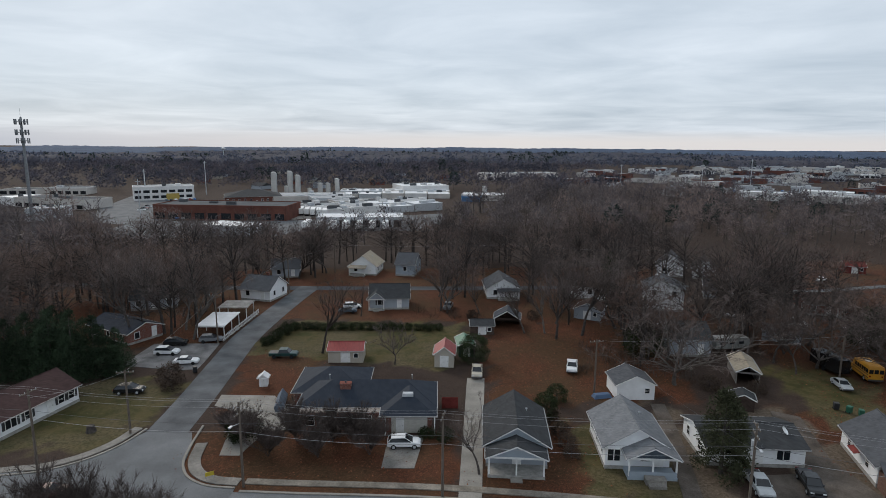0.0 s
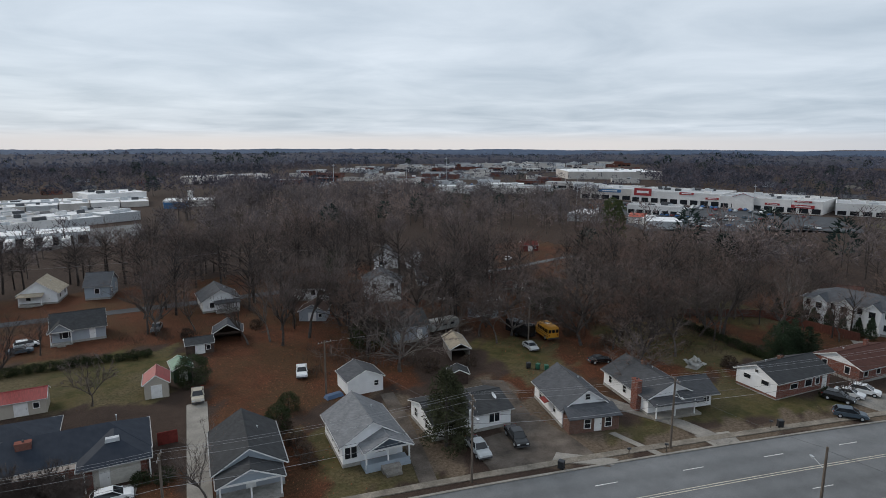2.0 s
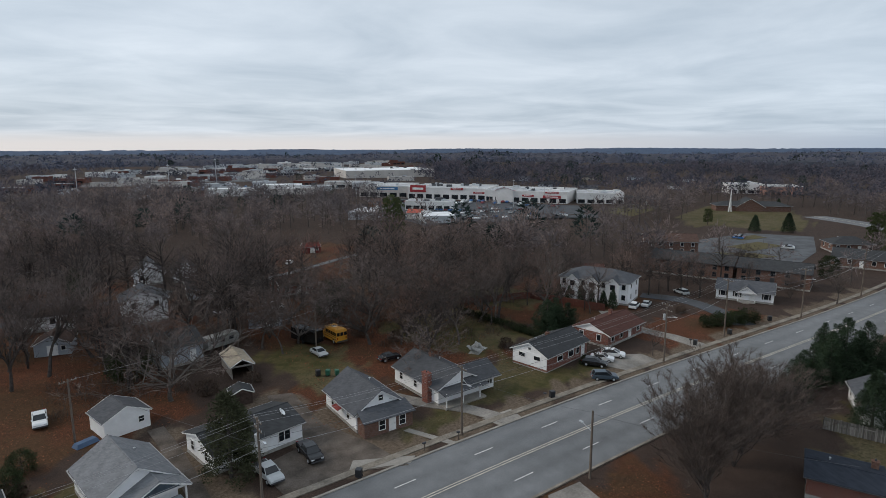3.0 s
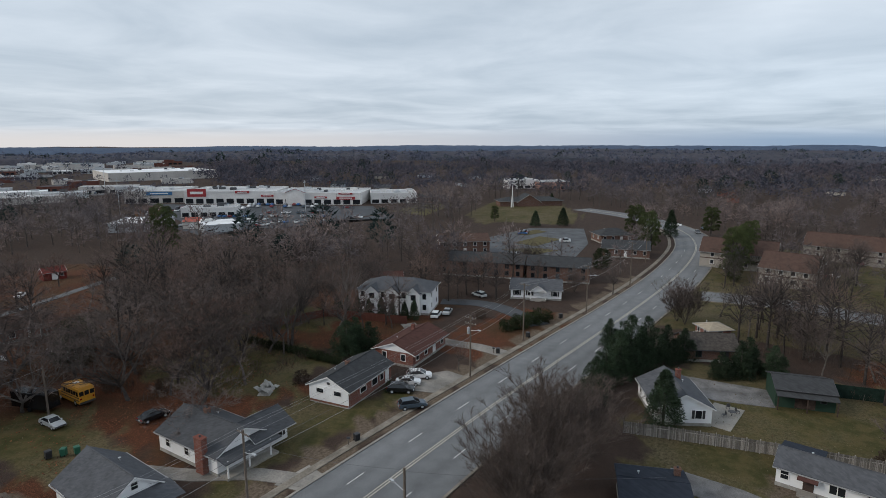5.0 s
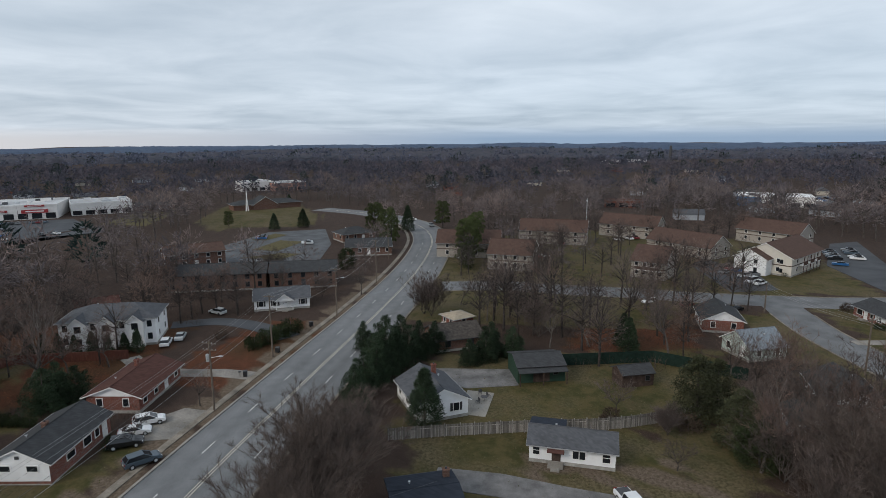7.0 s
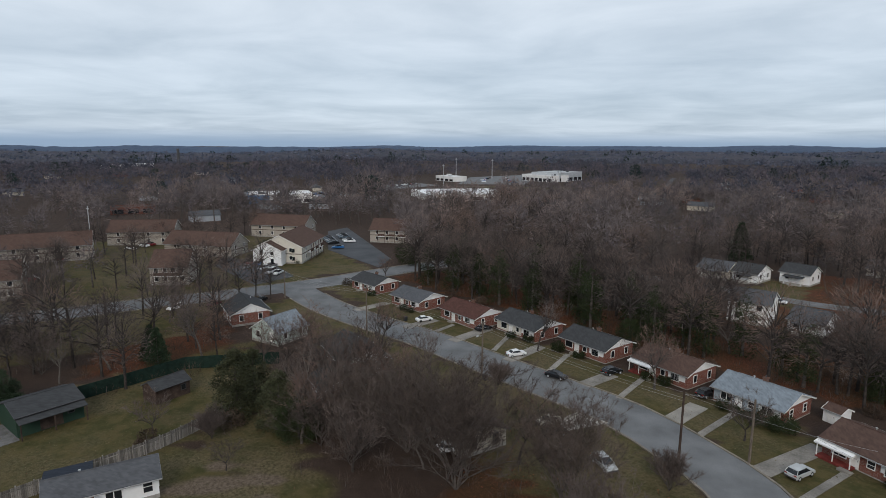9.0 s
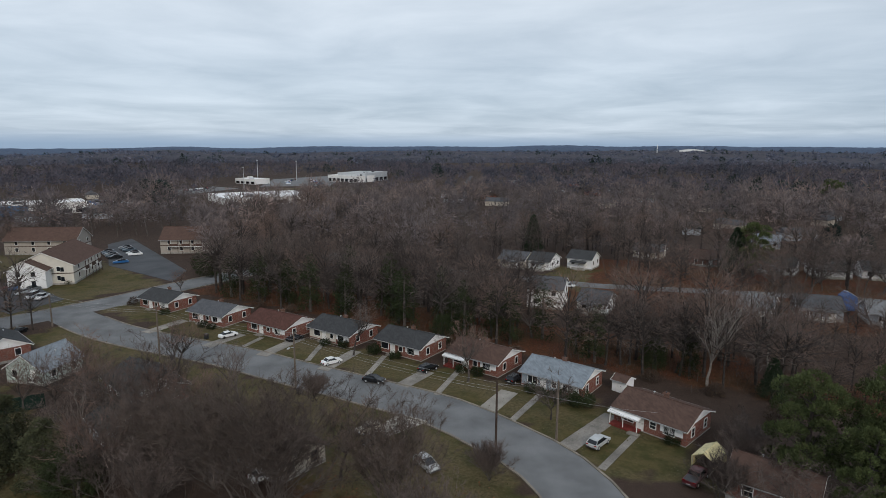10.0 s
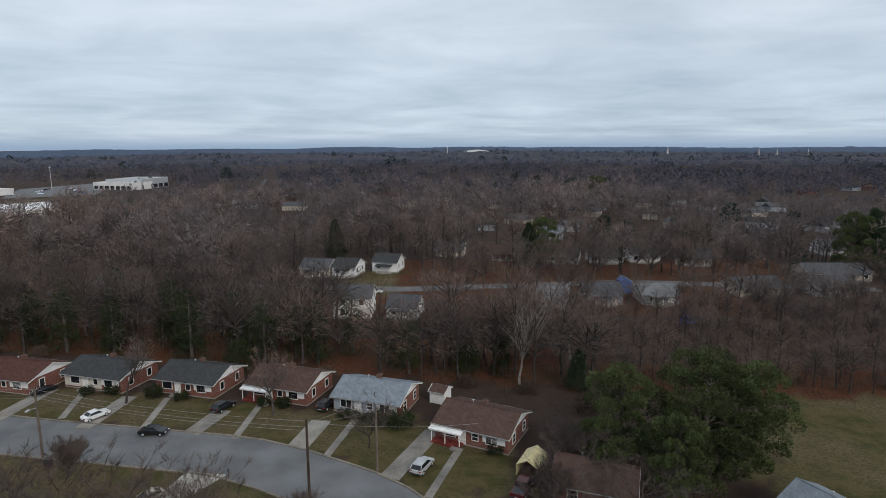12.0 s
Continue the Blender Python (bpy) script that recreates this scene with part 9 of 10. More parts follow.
for key, x, y, h, w in (
        ("leyland", -73.5, 95.0, 10.5, 1.0), ("leyland", -69.6, 94.6, 11.8, 0.9), ("leyland", -66.0, 95.0, 12.4, 0.9), ("leyland", -62.4, 95.0, 12.4, 0.9), ("leyland", -59.0, 95.6, 11.2, 0.9), ("leyland", -56.0, 96.8, 8.6, 0.9), ("leyland", -67.5, 98.5, 12, 0.9), ("bushy", 6.0, 103.7, 5.6, 1.1), ("cedar", 34.4, 66.6, 11.5, 1.05), ("cedar", 36.4, 69.6, 8.5, 1.1),
        ("bushy", 38.5, 108, 6.5, 1.3), ("bushy", 44, 112, 5.0, 1.2), ("bushy", 89.3, 118, 7.3, 1.2), ("bushy", 84, 112, 6.5, 1.2), ("conifer", 99.6, 10.9, 9.0, 1.05), ("leyland", 119.4, 17.1, 10.8, 1.0), ("leyland", 115.6, 18.6, 9.0, 1.0), ("leyland", 123.0, 14.6, 9.8, 1.0), ("leyland", 111.6, 20.4, 7.4, 1.05), ("leyland", 107.6, 21.6, 6.6, 1.0),
        ("leyland", 103.4, 20.8, 6.0, 1.0), ("leyland", 126.2, 11.2, 7.6, 1.0), ("leyland", 129.2, 8.2, 6.4, 1.1), ("leyland", 99.4, 22.2, 5.4, 1.0), ("leyland", 127.5, -2.5, 6.6, 1.2), ("leyland", 124.0, -1.0, 6.0, 1.2), ("leyland", 126.0, -6.4, 6.0, 1.2), ("leyland", 122.4, 2.2, 5.0, 1.2), ("leyland", 131.6, 22, 6.0, 1.0),
        ("leyland", 108.0, 68.6, 7.0, 1.3), ("leyland", 110.6, 65.2, 6.4, 1.3), ("leyland", 111.5, 68.6, 6.8, 1.2), ("conifer2", 125.8, -28.5, 7.5, 0.9), ("conifer2", 130, -29.0, 7, 0.9),
        ("cedar", 98.4, -28.4, 10.3, 1.25), ("cedar", 101.5, -33.0, 8.5, 1.2), ("cedar", 90.7, -30.6, 8.6, 1.25), ("bushy", 86.0, -30.5, 6.0, 1.2), ("pine", 2.2, -64.2, 16.8, 1.0), ("pine2", 11.0, -65.0, 14.5, 1.0), ("pine", -3.2, -67.8, 14.8, 1.02),
        ("pine2", 6.0, -60.5, 11.5, 0.9), ("pine", 170, 181, 19.0, 0.75), ("bushy", 15.2, 81.0, 4.2, 1.0), ("bushy", 18.0, 86.5, 3.2, 1.2), ("conifer", 291.3, 74.8, 7.8, 1.1), ("conifer", 298.7, 63.1, 9, 1.1), ("conifer2", 404, 90.5, 6.2, 1.0), ("pine2", 300.5, 98, 8, 0.9), ("bushy", 205.9, 33.0, 7.2, 0.9),
        ("pine", 209, -5.5, 16, 0.7), ("bushy", 203, -5, 9, 0.6), ("pine2", 219, -8, 15, 0.8), ("conifer", 229, -9, 13, 0.9), ("pine2", 240, -12, 14, 0.8), ("round", 152.8, 8.0, 11.5, 1.05), ("conifer", 282, 14, 12, 0.9), ("pine2", 290, -2, 13, 0.9), ("pine", 258, 22, 14, 0.8), ("pine", 270, 28, 15, 0.8), ("pine2", 246, 20, 12, 0.8), ("bushy", 205, -98, 6, 0.8), ("bushy", 158, -122, 6, 1.3), ("bushy", 166, -128, 6, 1.3),
        ("pine2", 8.5, -190, 17, 0.9), ("conifer", 13.5, -191, 15, 1.0), ("conifer", 81, -205, 14, 0.9), ("pine", -48, -420, 20, 1.0), ("bushy", 41, -84.5, 3.5, 0.7), ("bushy", 70, -96, 6, 0.9), ("bushy", 30, -98, 6, 0.9), ("conifer2", 12, -92, 7, 0.9),
        ("pine2", -83, -184, 20, 0.9), ("conifer", -89, -186, 21, 0.9), ("conifer", -134, -212, 14, 1.0), ("conifer", -122, -235, 15, 1.0)):
    plant(key, x, y, h, None, w)
for x, y in ((130.5, 82.0), (131.0, 79.5), (131.2, 76.6), (131.5, 73.5), (131.8, 70.8), (132.6, 68.0), (133.0, 65.8), (130.2, 84.4)):
    plant("conifer2", x, y, rng.uniform(4.2, 5.2), None, 0.8, "tall dark hedge conifer before white flats")
for k in range(17):
    plant("shrub", 106.4 - 0.2 * k, 89.5 - 1.35 * k, rng.uniform(1.2, 1.7), None, 1.1, "dark clipped hedge shrub behind a ranch house")
for x in range(15):
    plant("shrub", -31.5 + x * 2.2, 122.2 + rng.uniform(-0.4, 0.4), rng.uniform(1.4, 2.0), None, 1.1)
for x, y, h in ((-34.6, 112, 2), (-33.8, 115, 2.2), (-33, 118.5, 2.2), (-32.4, 121, 2.4), (47.1, -79.4, 1.6), (45.5, -79.2, 1.3), (41.2, -77.6, 2.4), (38.6, -77.4, 2.6), (43.4, -78.4, 1.4), (57.3, -82.3, 1.7), (60.4, -82.6, 1.6), (25.4, -70.6, 1.5),
                (74, -83.6, 1.6), (79, -84.6, 2.0), (90, -84.4, 1.6), (86, -85, 1.8), (121, -83.6, 1.6), (118.2, -83.2, 1.4), (136.5, -87.2, 1.6), (134, 43.7, 3), (137, 41.8, 3.2), (140, 40, 3.2), (143, 38.4, 3.4), (-2.0, 75.2, 1.6), (0.6, 74.5, 1.8),
                (96, 52.8, 1.8), (185.5, -98, 1.6), (188, -97, 1.4), (197, -93, 1.6), (203, -91, 1.8), (-26.8, 74.8, 3.4)):
    plant("shrub", x, y, h)
for x, y, h in ((13.8, 78.5, 3.0), (15.6, 81.0, 2.6), (16.6, 76.0, 2.2), (16.9, 73.0, 2.0), (16.8, 70.0, 1.8), (-45.5, 93.5, 3.6), (-43.8, 90.4, 2.6), (93.4, 68.8, 2.4), (51.2, 90.2, 2.4), (44.3, 92, 2.8), (30, -92, 2.2), (54, -94, 2.4), (62, -95.5, 2.6), (110, -100, 2.4),
                (20, -90, 2.4), (12, -84, 2.8), (99, -16, 2.4), (95.6, -26, 2.8), (93.4, -33, 3.0), (112.6, -58, 2.4), (150, -90, 2.2), (120, -100, 2.6), (140, 52, 2.2), (21, 131, 2.2), (7, 131, 2.2), (46, 121, 2.6), (63, 118, 2.6), (79, 96, 2.6), (82, 88, 2.4), (88, 90, 2.6)):
    plant("drybush", x, y, h)

# belts of bare trees between the houses
TAKEN = [(ob.matrix_basis.translation.x, ob.matrix_basis.translation.y, 6.0) for ob in scene.collection.objects if ob.type == "EMPTY" and ob.name.startswith(("house", "apartment", "shed", "barn", "garage", "carport"))]
GLADES = [[(88, 122), (99, 118), (124, 158), (134, 176), (120, 174), (102, 154)], [(-32, 146), (-4, 146), (-2, 184), (-36, 184)], [(37, 107), (57, 107), (67, 150), (44, 150)], [(9, 126), (20, 126), (22, 160), (10, 160)], [(27, 114), (37, 114), (44, 150), (32, 150)], [(51, -101), (41, -101), (40, -136), (64, -136)], [(62, -128), (46, -129), (52, -180), (72, -182)], [(8, -154), (-40, -158), (-48, -172), (10, -172)]]
LINES = [(MAIN, 11.0), (SIDE, 5.0), (LANE, 3.6), (SOUTH, 7.0), (CROSS, 7.5), (BACK, 4.6)]


def free(x, y, gap=1.0):
    for a, b, d in TAKEN:
        if (x - a) ** 2 + (y - b) ** 2 < (d * gap) ** 2:
            return False
    for line, d in LINES:
        for p in line:
            if (x - p.x) ** 2 + (y - p.y) ** 2 < d * d:
                return False
    return not any(float(inside(p, np.array([x]), np.array([y]))[0]) > 0 for p in GLADES)


GROVE = []


def scatter(poly, n, keys, h0, h1, gap=3.4, single_trees=False):
    xs, ys = [p[0] for p in poly], [p[1] for p in poly]
    done, tries = [], 0
    while len(done) < n and tries < n * 14:
        tries += 1
        x, y = rng.uniform(min(xs), max(xs)), rng.uniform(min(ys), max(ys))
        if float(inside(poly, np.array([x]), np.array([y]))[0]) < 0 or not free(x, y):
            continue
        if any((x - a) ** 2 + (y - b) ** 2 < gap * gap for a, b in done):
            continue
        done.append((x, y))
        if single_trees:
            plant(rng.choice(keys), x, y, rng.uniform(h0, h1))
        else:
            GROVE.append((x, y, rng.uniform(h0, h1)))


MIX = OAKS + ["oak0", "oak3"]
scatter([(-110, 128), (-42, 120), (-40, 152), (-30, 196), (-120, 200)], 76, MIX, 12, 19)
scatter([(-120, 112), (-72, 104), (-46, 122), (-44, 140), (-120, 150)], 40, MIX, 10, 17, 3.0)
scatter([(-30, 150), (60, 156), (66, 200), (-30, 200)], 32, MIX, 12, 18)
scatter([(2, 128), (40, 132), (80, 112), (96, 150), (4, 166)], 15, MIX, 15, 21, 3.4)
scatter([(-8, 128), (34, 124), (34, 150), (-6, 150)], 10, ["oak3", "oak1"], 11, 15, 3.4, True)
scatter([(34, 112), (64, 106), (70, 160), (40, 165)], 8, MIX, 14, 19, 3.4)
scatter([(60, 106), (132, 92), (150, 150), (66, 170)], 13, MIX, 14, 20, 3.4)
scatter([(60, 116), (132, 102), (150, 150), (66, 170)], 16, MIX, 13, 19, 3.0)
scatter([(80, 72), (128, 66), (130, 92), (80, 100)], 12, ["oak2", "oak0"], 9, 13, 3.4, True)
scatter([(14, -94), (60, -98), (110, -104), (150, -108), (140, -140), (70, -124), (14, -124)], 18, ["oak1", "oak3", "oak5", "oak0"], 12, 18, 2.6, True)
scatter([(8, -92), (60, -96), (112, -101), (152, -104), (146, -132), (70, -126), (10, -122)], 90, MIX, 11, 18, 2.4)
scatter([(150, -106), (150, -200), (190, -260), (250, -280), (240, -200), (190, -170), (165, -130)], 60, MIX, 12, 18, 4.0)
scatter([(70, -120), (150, -135), (150, -200), (86, -190)], 48, MIX, 10, 16)
scatter([(-70, -95), (10, -95), (10, -136), (-70, -140)], 120, MIX, 6, 10, 2.4)
for i in range(26):
    GROVE.append((-70 + i * 3.0 + rng.uniform(-1, 1), -95 + rng.uniform(-2.5, 1.5), rng.uniform(5, 9)))
scatter([(-110, -190), (-70, -150), (60, -188), (90, -240), (-100, -250)], 60, MIX, 11, 16)
scatter([(130, 14), (170, -2), (150, -50), (118, -46)], 12, ["round", "oak3", "oak1", "round"], 9, 14, 4.4, True)
scatter([(76, -24), (112, -44), (96, -58), (60, -50)], 9, MIX, 8, 12, 3.4, True)
scatter([(-100, 80), (-75, 76), (-72, 120), (-110, 122)], 10, MIX, 9, 13, 3.4, True)
scatter([(112, 60), (160, 52), (172, 80), (150, 112), (112, 96)], 18, MIX, 8, 12, 3.4)
scatter([(186, 0), (262, -10), (280, -70), (250, -130), (206, -60), (184, -40)], 64, MIX, 8, 13, 3.6)
scatter([(182, -56), (172, -84), (150, -84), (150, -60)], 12, MIX, 10, 15, 3.0)
scatter([(176, -4), (168, -44), (150, -60), (118, -44), (118, -20), (150, 6)], 30, MIX, 9, 15, 3.0)
scatter([(150, 60), (178, 48), (180, 84), (160, 120), (140, 110)], 22, MIX, 9, 13, 4.0)
scatter([(112, 92), (160, 112), (150, 160), (100, 150)], 20, MIX, 9, 14, 4.0)
scatter([(36, 100), (62, 112), (70, 136), (36, 128)], 14, MIX, 10, 14, 3.0)
scatter([(-14, 186), (70, 180), (90, 215), (-30, 215)], 44, MIX, 13, 18, 3.0)
scatter([(126, 88), (166, 82), (214, 112), (212, 150), (172, 176), (114, 112)], 16, ["crook3", "crook4", "crook3"], 9, 13, 6.0, True)
scatter([(16, -98), (60, -104), (110, -108), (150, -112), (142, -136), (70, -124), (14, -122)], 16, ["crook3", "crook4"], 13, 18, 6.0, True)
scatter([(-90, 132), (60, 130), (110, 108), (110, 160), (-90, 190)], 12, ["crook3", "crook4"], 14, 19, 7.0, True)
scatter([(44, -140), (-30, -148), (-60, -196), (-20, -212), (44, -196)], 18, MIX, 11, 17, 3.6)
scatter([(90, -150), (72, -190), (40, -200), (-20, -206), (-60, -200), (-70, -222), (90, -220)], 24, MIX, 12, 17, 3.6)
scatter([(16, -172), (-70, -176), (-72, -192), (20, -190)], 16, ["crook3", "oak3", "oak1"], 12, 17, 5.0, True)
scatter([(20, -134), (-66, -138), (-70, -148), (24, -142)], 14, ["crook3", "oak1", "oak5"], 10, 14, 5.0, True)
scatter([(-20, -134), (-72, -136), (-80, -158), (-28, -156)], 12, MIX, 8, 11, 3.2)
scatter([(40, -142), (-20, -150), (-40, -190), (40, -184)], 8, ["crook3", "crook4"], 13, 17, 6.0, True)
for x, y, h in ((66, -98, 13), (80, -99, 14), (96, -101, 13), (107, -103, 14), (114, -104, 12), (124, -105, 13), (134, -106, 12), (88, -108, 15), (102, -112, 15), (128, -114, 14), (40, -97, 11), (57, -100, 12), (24, -97, 9), (62, -103, 11), (70, -101, 9), (84, -104, 12), (44, -100, 10), (52, -106, 12), (100, -106, 10), (118, -108, 11), (30, -102, 8), (41.6, 141.6, 14), (36, 106, 6), (75, -108, 13), (92, -112, 11)):
    plant("ivy", x, y, h, None, 1.2)

# ---- woods beyond the houses ----
CLEAR = [  # plant, car parks, shops, fields
    [(-330, 330), (-150, 268), (-72, 272), (0, 276), (10, 330), (60, 395), (20, 480), (-60, 480), (-140, 450), (-220, 432), (-330, 452)],
    [(226, 255), (205, 192), (290, 142), (400, 170), (400, 325), (308, 356)], [(205, 92), (200, 34), (330, 36), (420, 78), (405, 138), (300, 112)],
    [(30, 600), (150, 620), (150, 700), (30, 690)], [(262, -306), (225, -262), (262, -232), (330, -270), (480, -480), (470, -640), (330, -600), (290, -440), (250, -380)],
    [(180, -50), (280, 0), (300, -110), (230, -180), (150, -120)], [(322, -176), (400, -176), (450, -330), (452, -420), (396, -420), (372, -300), (330, -226)], [(206, 225), (240, 200), (252, 252), (208, 262)],
    [(172, -370), (190, -370), (305, -720), (285, -720)], [(-130, -190), (-80, -205), (-80, -240), (-130, -240)],
    [(172, 168), (210, 116), (290, 142), (226, 255), (205, 225)], [(-240, 262), (-150, 230), (-40, 240), (-30, 275), (-240, 330)],
]
THIN = [(126, 540), (176, 430), (222, 330), (300, 362), (420, 395), (480, 470), (660, 640), (900, 910), (640, 1000), (380, 970), (150, 800)]  # shops with few trees
FILL = [(ob.matrix_basis.translation.x, ob.matrix_basis.translation.y, 8.0 if ob.name.startswith(("house", "apartment")) else 17.0) for ob in scene.collection.objects if ob.type == "EMPTY" and ob.name.startswith(("house", "apartment", "building"))] + [(501, 548, 62.0)]


def tiled(name, pair_list, spots, materials, label, category):
    """One mesh of many plants: each spot takes a turned and scaled template."""
    V, F, M, T, base = [], [], [], [], 0
    g = np.random.default_rng(5)
    for i, (x, y, h) in enumerate(spots):
        v, f, m = pair_list[i % len(pair_list)]
        a = g.uniform(0, 6.283)
        c, s = math.cos(a), math.sin(a)
        k = h * g.uniform(0.9, 1.15)
        w = v * np.array([h, h, k])
        w = np.stack([w[:, 0] * c - w[:, 1] * s + x, w[:, 0] * s + w[:, 1] * c + y, w[:, 2] + float(land(x, y))], 1)
        V.append(w)
        F.append(f + base)
        M.append(m)
        T.append(np.full(len(v), np.clip(0.5 + 0.28 * math.sin(x / 37.0 + 1.7 * math.sin(y / 53.0)) * math.cos(y / 41.0) + g.normal(0, 0.22), 0, 1), dtype=np.float32))
        base += len(v)
    V, F, M = np.concatenate(V), np.concatenate(F), np.concatenate(M)
    me = bpy.data.meshes.new(name)
    me.vertices.add(len(V))
    me.vertices.foreach_set("co", V.ravel())
    me.loops.add(F.size)
    me.loops.foreach_set("vertex_index", F.ravel())
    me.polygons.add(len(F))
    me.polygons.foreach_set("loop_start", np.arange(0, F.size, 3))
    for m in materials:
        me.materials.append(m)
    me.polygons.foreach_set("material_index", M)
    me.update(calc_edges=True)
    me.attributes.new("tone", "FLOAT", "POINT").data.foreach_set("value", np.concatenate(T))
    return tagged(new(name, me), label, category, kind="stuff")


def template(pair):
    """Unit-high triangles of a tree: corners, faces and their material."""
    top = max(v[2] for v in pair[1].v)
    V = np.array(pair[0].v + pair[1].v) / top
    n0 = len(pair[0].v)
    F, M = [], []
    for f in pair[0].f:
        for k in range(1, len(f) - 1):
            F.append((f[0], f[k], f[k + 1]))
            M.append(0)
    for f in pair[1].f:
        F.append(tuple(i + n0 for i in f))
        M.append(1)
    return V, np.array(F), np.array(M)


def dome_tree(seed, boughs, sprays, ln, w, radius, limbs=True, tall=0.36):
    """A bare tree with a rounded crown: a bole, boughs that reach the crown's skin, and fine sprays fanning out from them."""
    r = random.Random(seed)
    wood, fine = Geo(), Geo()
    lean = Vector((r.gauss(0, 0.35), r.gauss(0, 0.35), 0))
    fork = r.uniform(3.4, 5.2)
    heart = Vector((lean.x, lean.y, 7.6 + r.uniform(-0.4, 0.5)))
    if limbs:
        wood.tube((0, 0, -0.3), (lean.x * 0.6, lean.y * 0.6, fork), 0.27, 0.2, 4, cap=False)
        wood.tube((lean.x * 0.6, lean.y * 0.6, fork), tuple(heart + Vector((0, 0, 2.2))), 0.19, 0.06, 3, cap=False)
    squash = [r.uniform(0.78, 1.12) for _ in range(5)]
    for i in range(boughs):
        u = 1 - 1.5 * (i + 0.5) / boughs
        a = i * 2.399 + r.uniform(-0.5, 0.5)
        k = squash[int(a / 6.283 * 5) % 5] * r.uniform(0.8, 1.06)
        q = math.sqrt(max(0.0, 1 - u * u))
        tip = heart + Vector((radius * q * math.cos(a), radius * q * math.sin(a), 13 * tall * u)) * k
        root = Vector((lean.x * 0.6, lean.y * 0.6, fork)).lerp(heart + Vector((0, 0, 1.2)), max(0.0, min(1.0, 0.15 + 0.6 * u + r.uniform(-0.1, 0.3))))
        mid = root.lerp(tip, 0.55) + Vector((r.gauss(0, 0.25), r.gauss(0, 0.25), 0.35))
        if limbs:
            wood.tube(root, mid, 0.105, 0.065, 3, cap=False)
            if sprays > 12:
                wood.tube(mid, tip, 0.065, 0.02, 3, cap=False)
        for _ in range(sprays):
            t = r.random() ** 0.7
            p = mid.lerp(tip, t) + Vector((r.gauss(0, 0.75), r.gauss(0, 0.75), r.gauss(0, 0.6)))
            out = (p - heart).normalized()
            v = (out * 0.9 + Vector((r.gauss(0, 0.5), r.gauss(0, 0.5), r.gauss(0.22, 0.42)))).normalized()
            sd = v.cross(Vector((r.gauss(0, 1), r.gauss(0, 1), r.gauss(0, 1)))).normalized() * (w * r.uniform(0.6, 1.2))
            n = len(fine.v)
            fine.v += [tuple(p - sd), tuple(p + sd), tuple(p + v * ln * r.uniform(0.6, 1.25))]
            fine.f.append((n, n + 1, n + 2))
    return wood, fine


def rough_pine(seed, n, w):
    """A far evergreen: a bole and tiers of dark sprays under an uneven rounded top."""
    r = random.Random(seed)
    wood, fine = Geo(), Geo()
    wood.tube((0, 0, -0.3), (0, 0, 9), 0.25, 0.08, 3, cap=False)
    for _ in range(n):
        t, a = r.random(), r.uniform(0, 6.283)
        z = 3.0 + 8.6 * t
        rr = 3.9 * math.sqrt(max(0.04, 1 - (1.35 * t - 0.35) ** 2)) * r.uniform(0.45, 1.0)
        p = Vector((rr * math.cos(a), rr * math.sin(a), z))
        v = Vector((math.cos(a), math.sin(a), r.uniform(0.1, 1.1))).normalized()
        s = v.cross(Vector((r.gauss(0, 1), r.gauss(0, 1), r.gauss(0, 1)))).normalized() * w
        k = len(fine.v)
        fine.v += [tuple(p - s), tuple(p + s), tuple(p + v * 1.5)]
        fine.f.append((k, k + 1, k + 2))
    return wood, fine


def clumped(spots, share):
    """Only those spots that fall into loose drifts."""
    return [s for s in spots if math.sin(s[0] / 61.0 + 2.1 * math.sin(s[1] / 83.0)) * math.cos(s[1] / 57.0 + 0.8) + 0.35 * math.sin(s[0] * 1.7 + s[1]) > share]


def spots_in(r0, r1, per, h0, h1, seed, gap_roads=True, dens=None):
    g = np.random.default_rng(seed)
    n = int(math.pi * (r1 * r1 - r0 * r0) * 0.78 / per)
    b = np.radians(g.uniform(-52, 222, n))
    r = np.sqrt(g.uniform(r0 * r0, r1 * r1, n))
    x, y = r * np.sin(b) + 10, r * np.cos(b)
    keep = np.ones(n, bool)
    for p in CLEAR:
        keep &= inside(p, x, y) < 0
    if r0 < 500:
        for line, d in LINES:
            for q in line:
                keep &= (x - q.x) ** 2 + (y - q.y) ** 2 > (d + 1) ** 2
        for a, c, d in FILL:
            keep &= (x - a) ** 2 + (y - c) ** 2 > d * d
    patch = np.sin(x / 83.0 + 1) * np.cos(y / 67.0) + 0.5 * np.sin((x - y) / 41.0)
    keep &= g.random(n) < np.clip(0.85 + 0.35 * patch, 0.3, 1)
    h = g.uniform(h0, h1, n) * (1 + 0.22 * patch) * g.uniform(0.8, 1.2, n)
    shops = inside(THIN, x, y) > 0
    keep &= ~shops | (g.random(n) < 0.36)
    h = np.where(shops, h * 0.72, h)
    return [(float(a), float(c), float(d)) for a, c, d, k in zip(x, y, h, keep) if k]


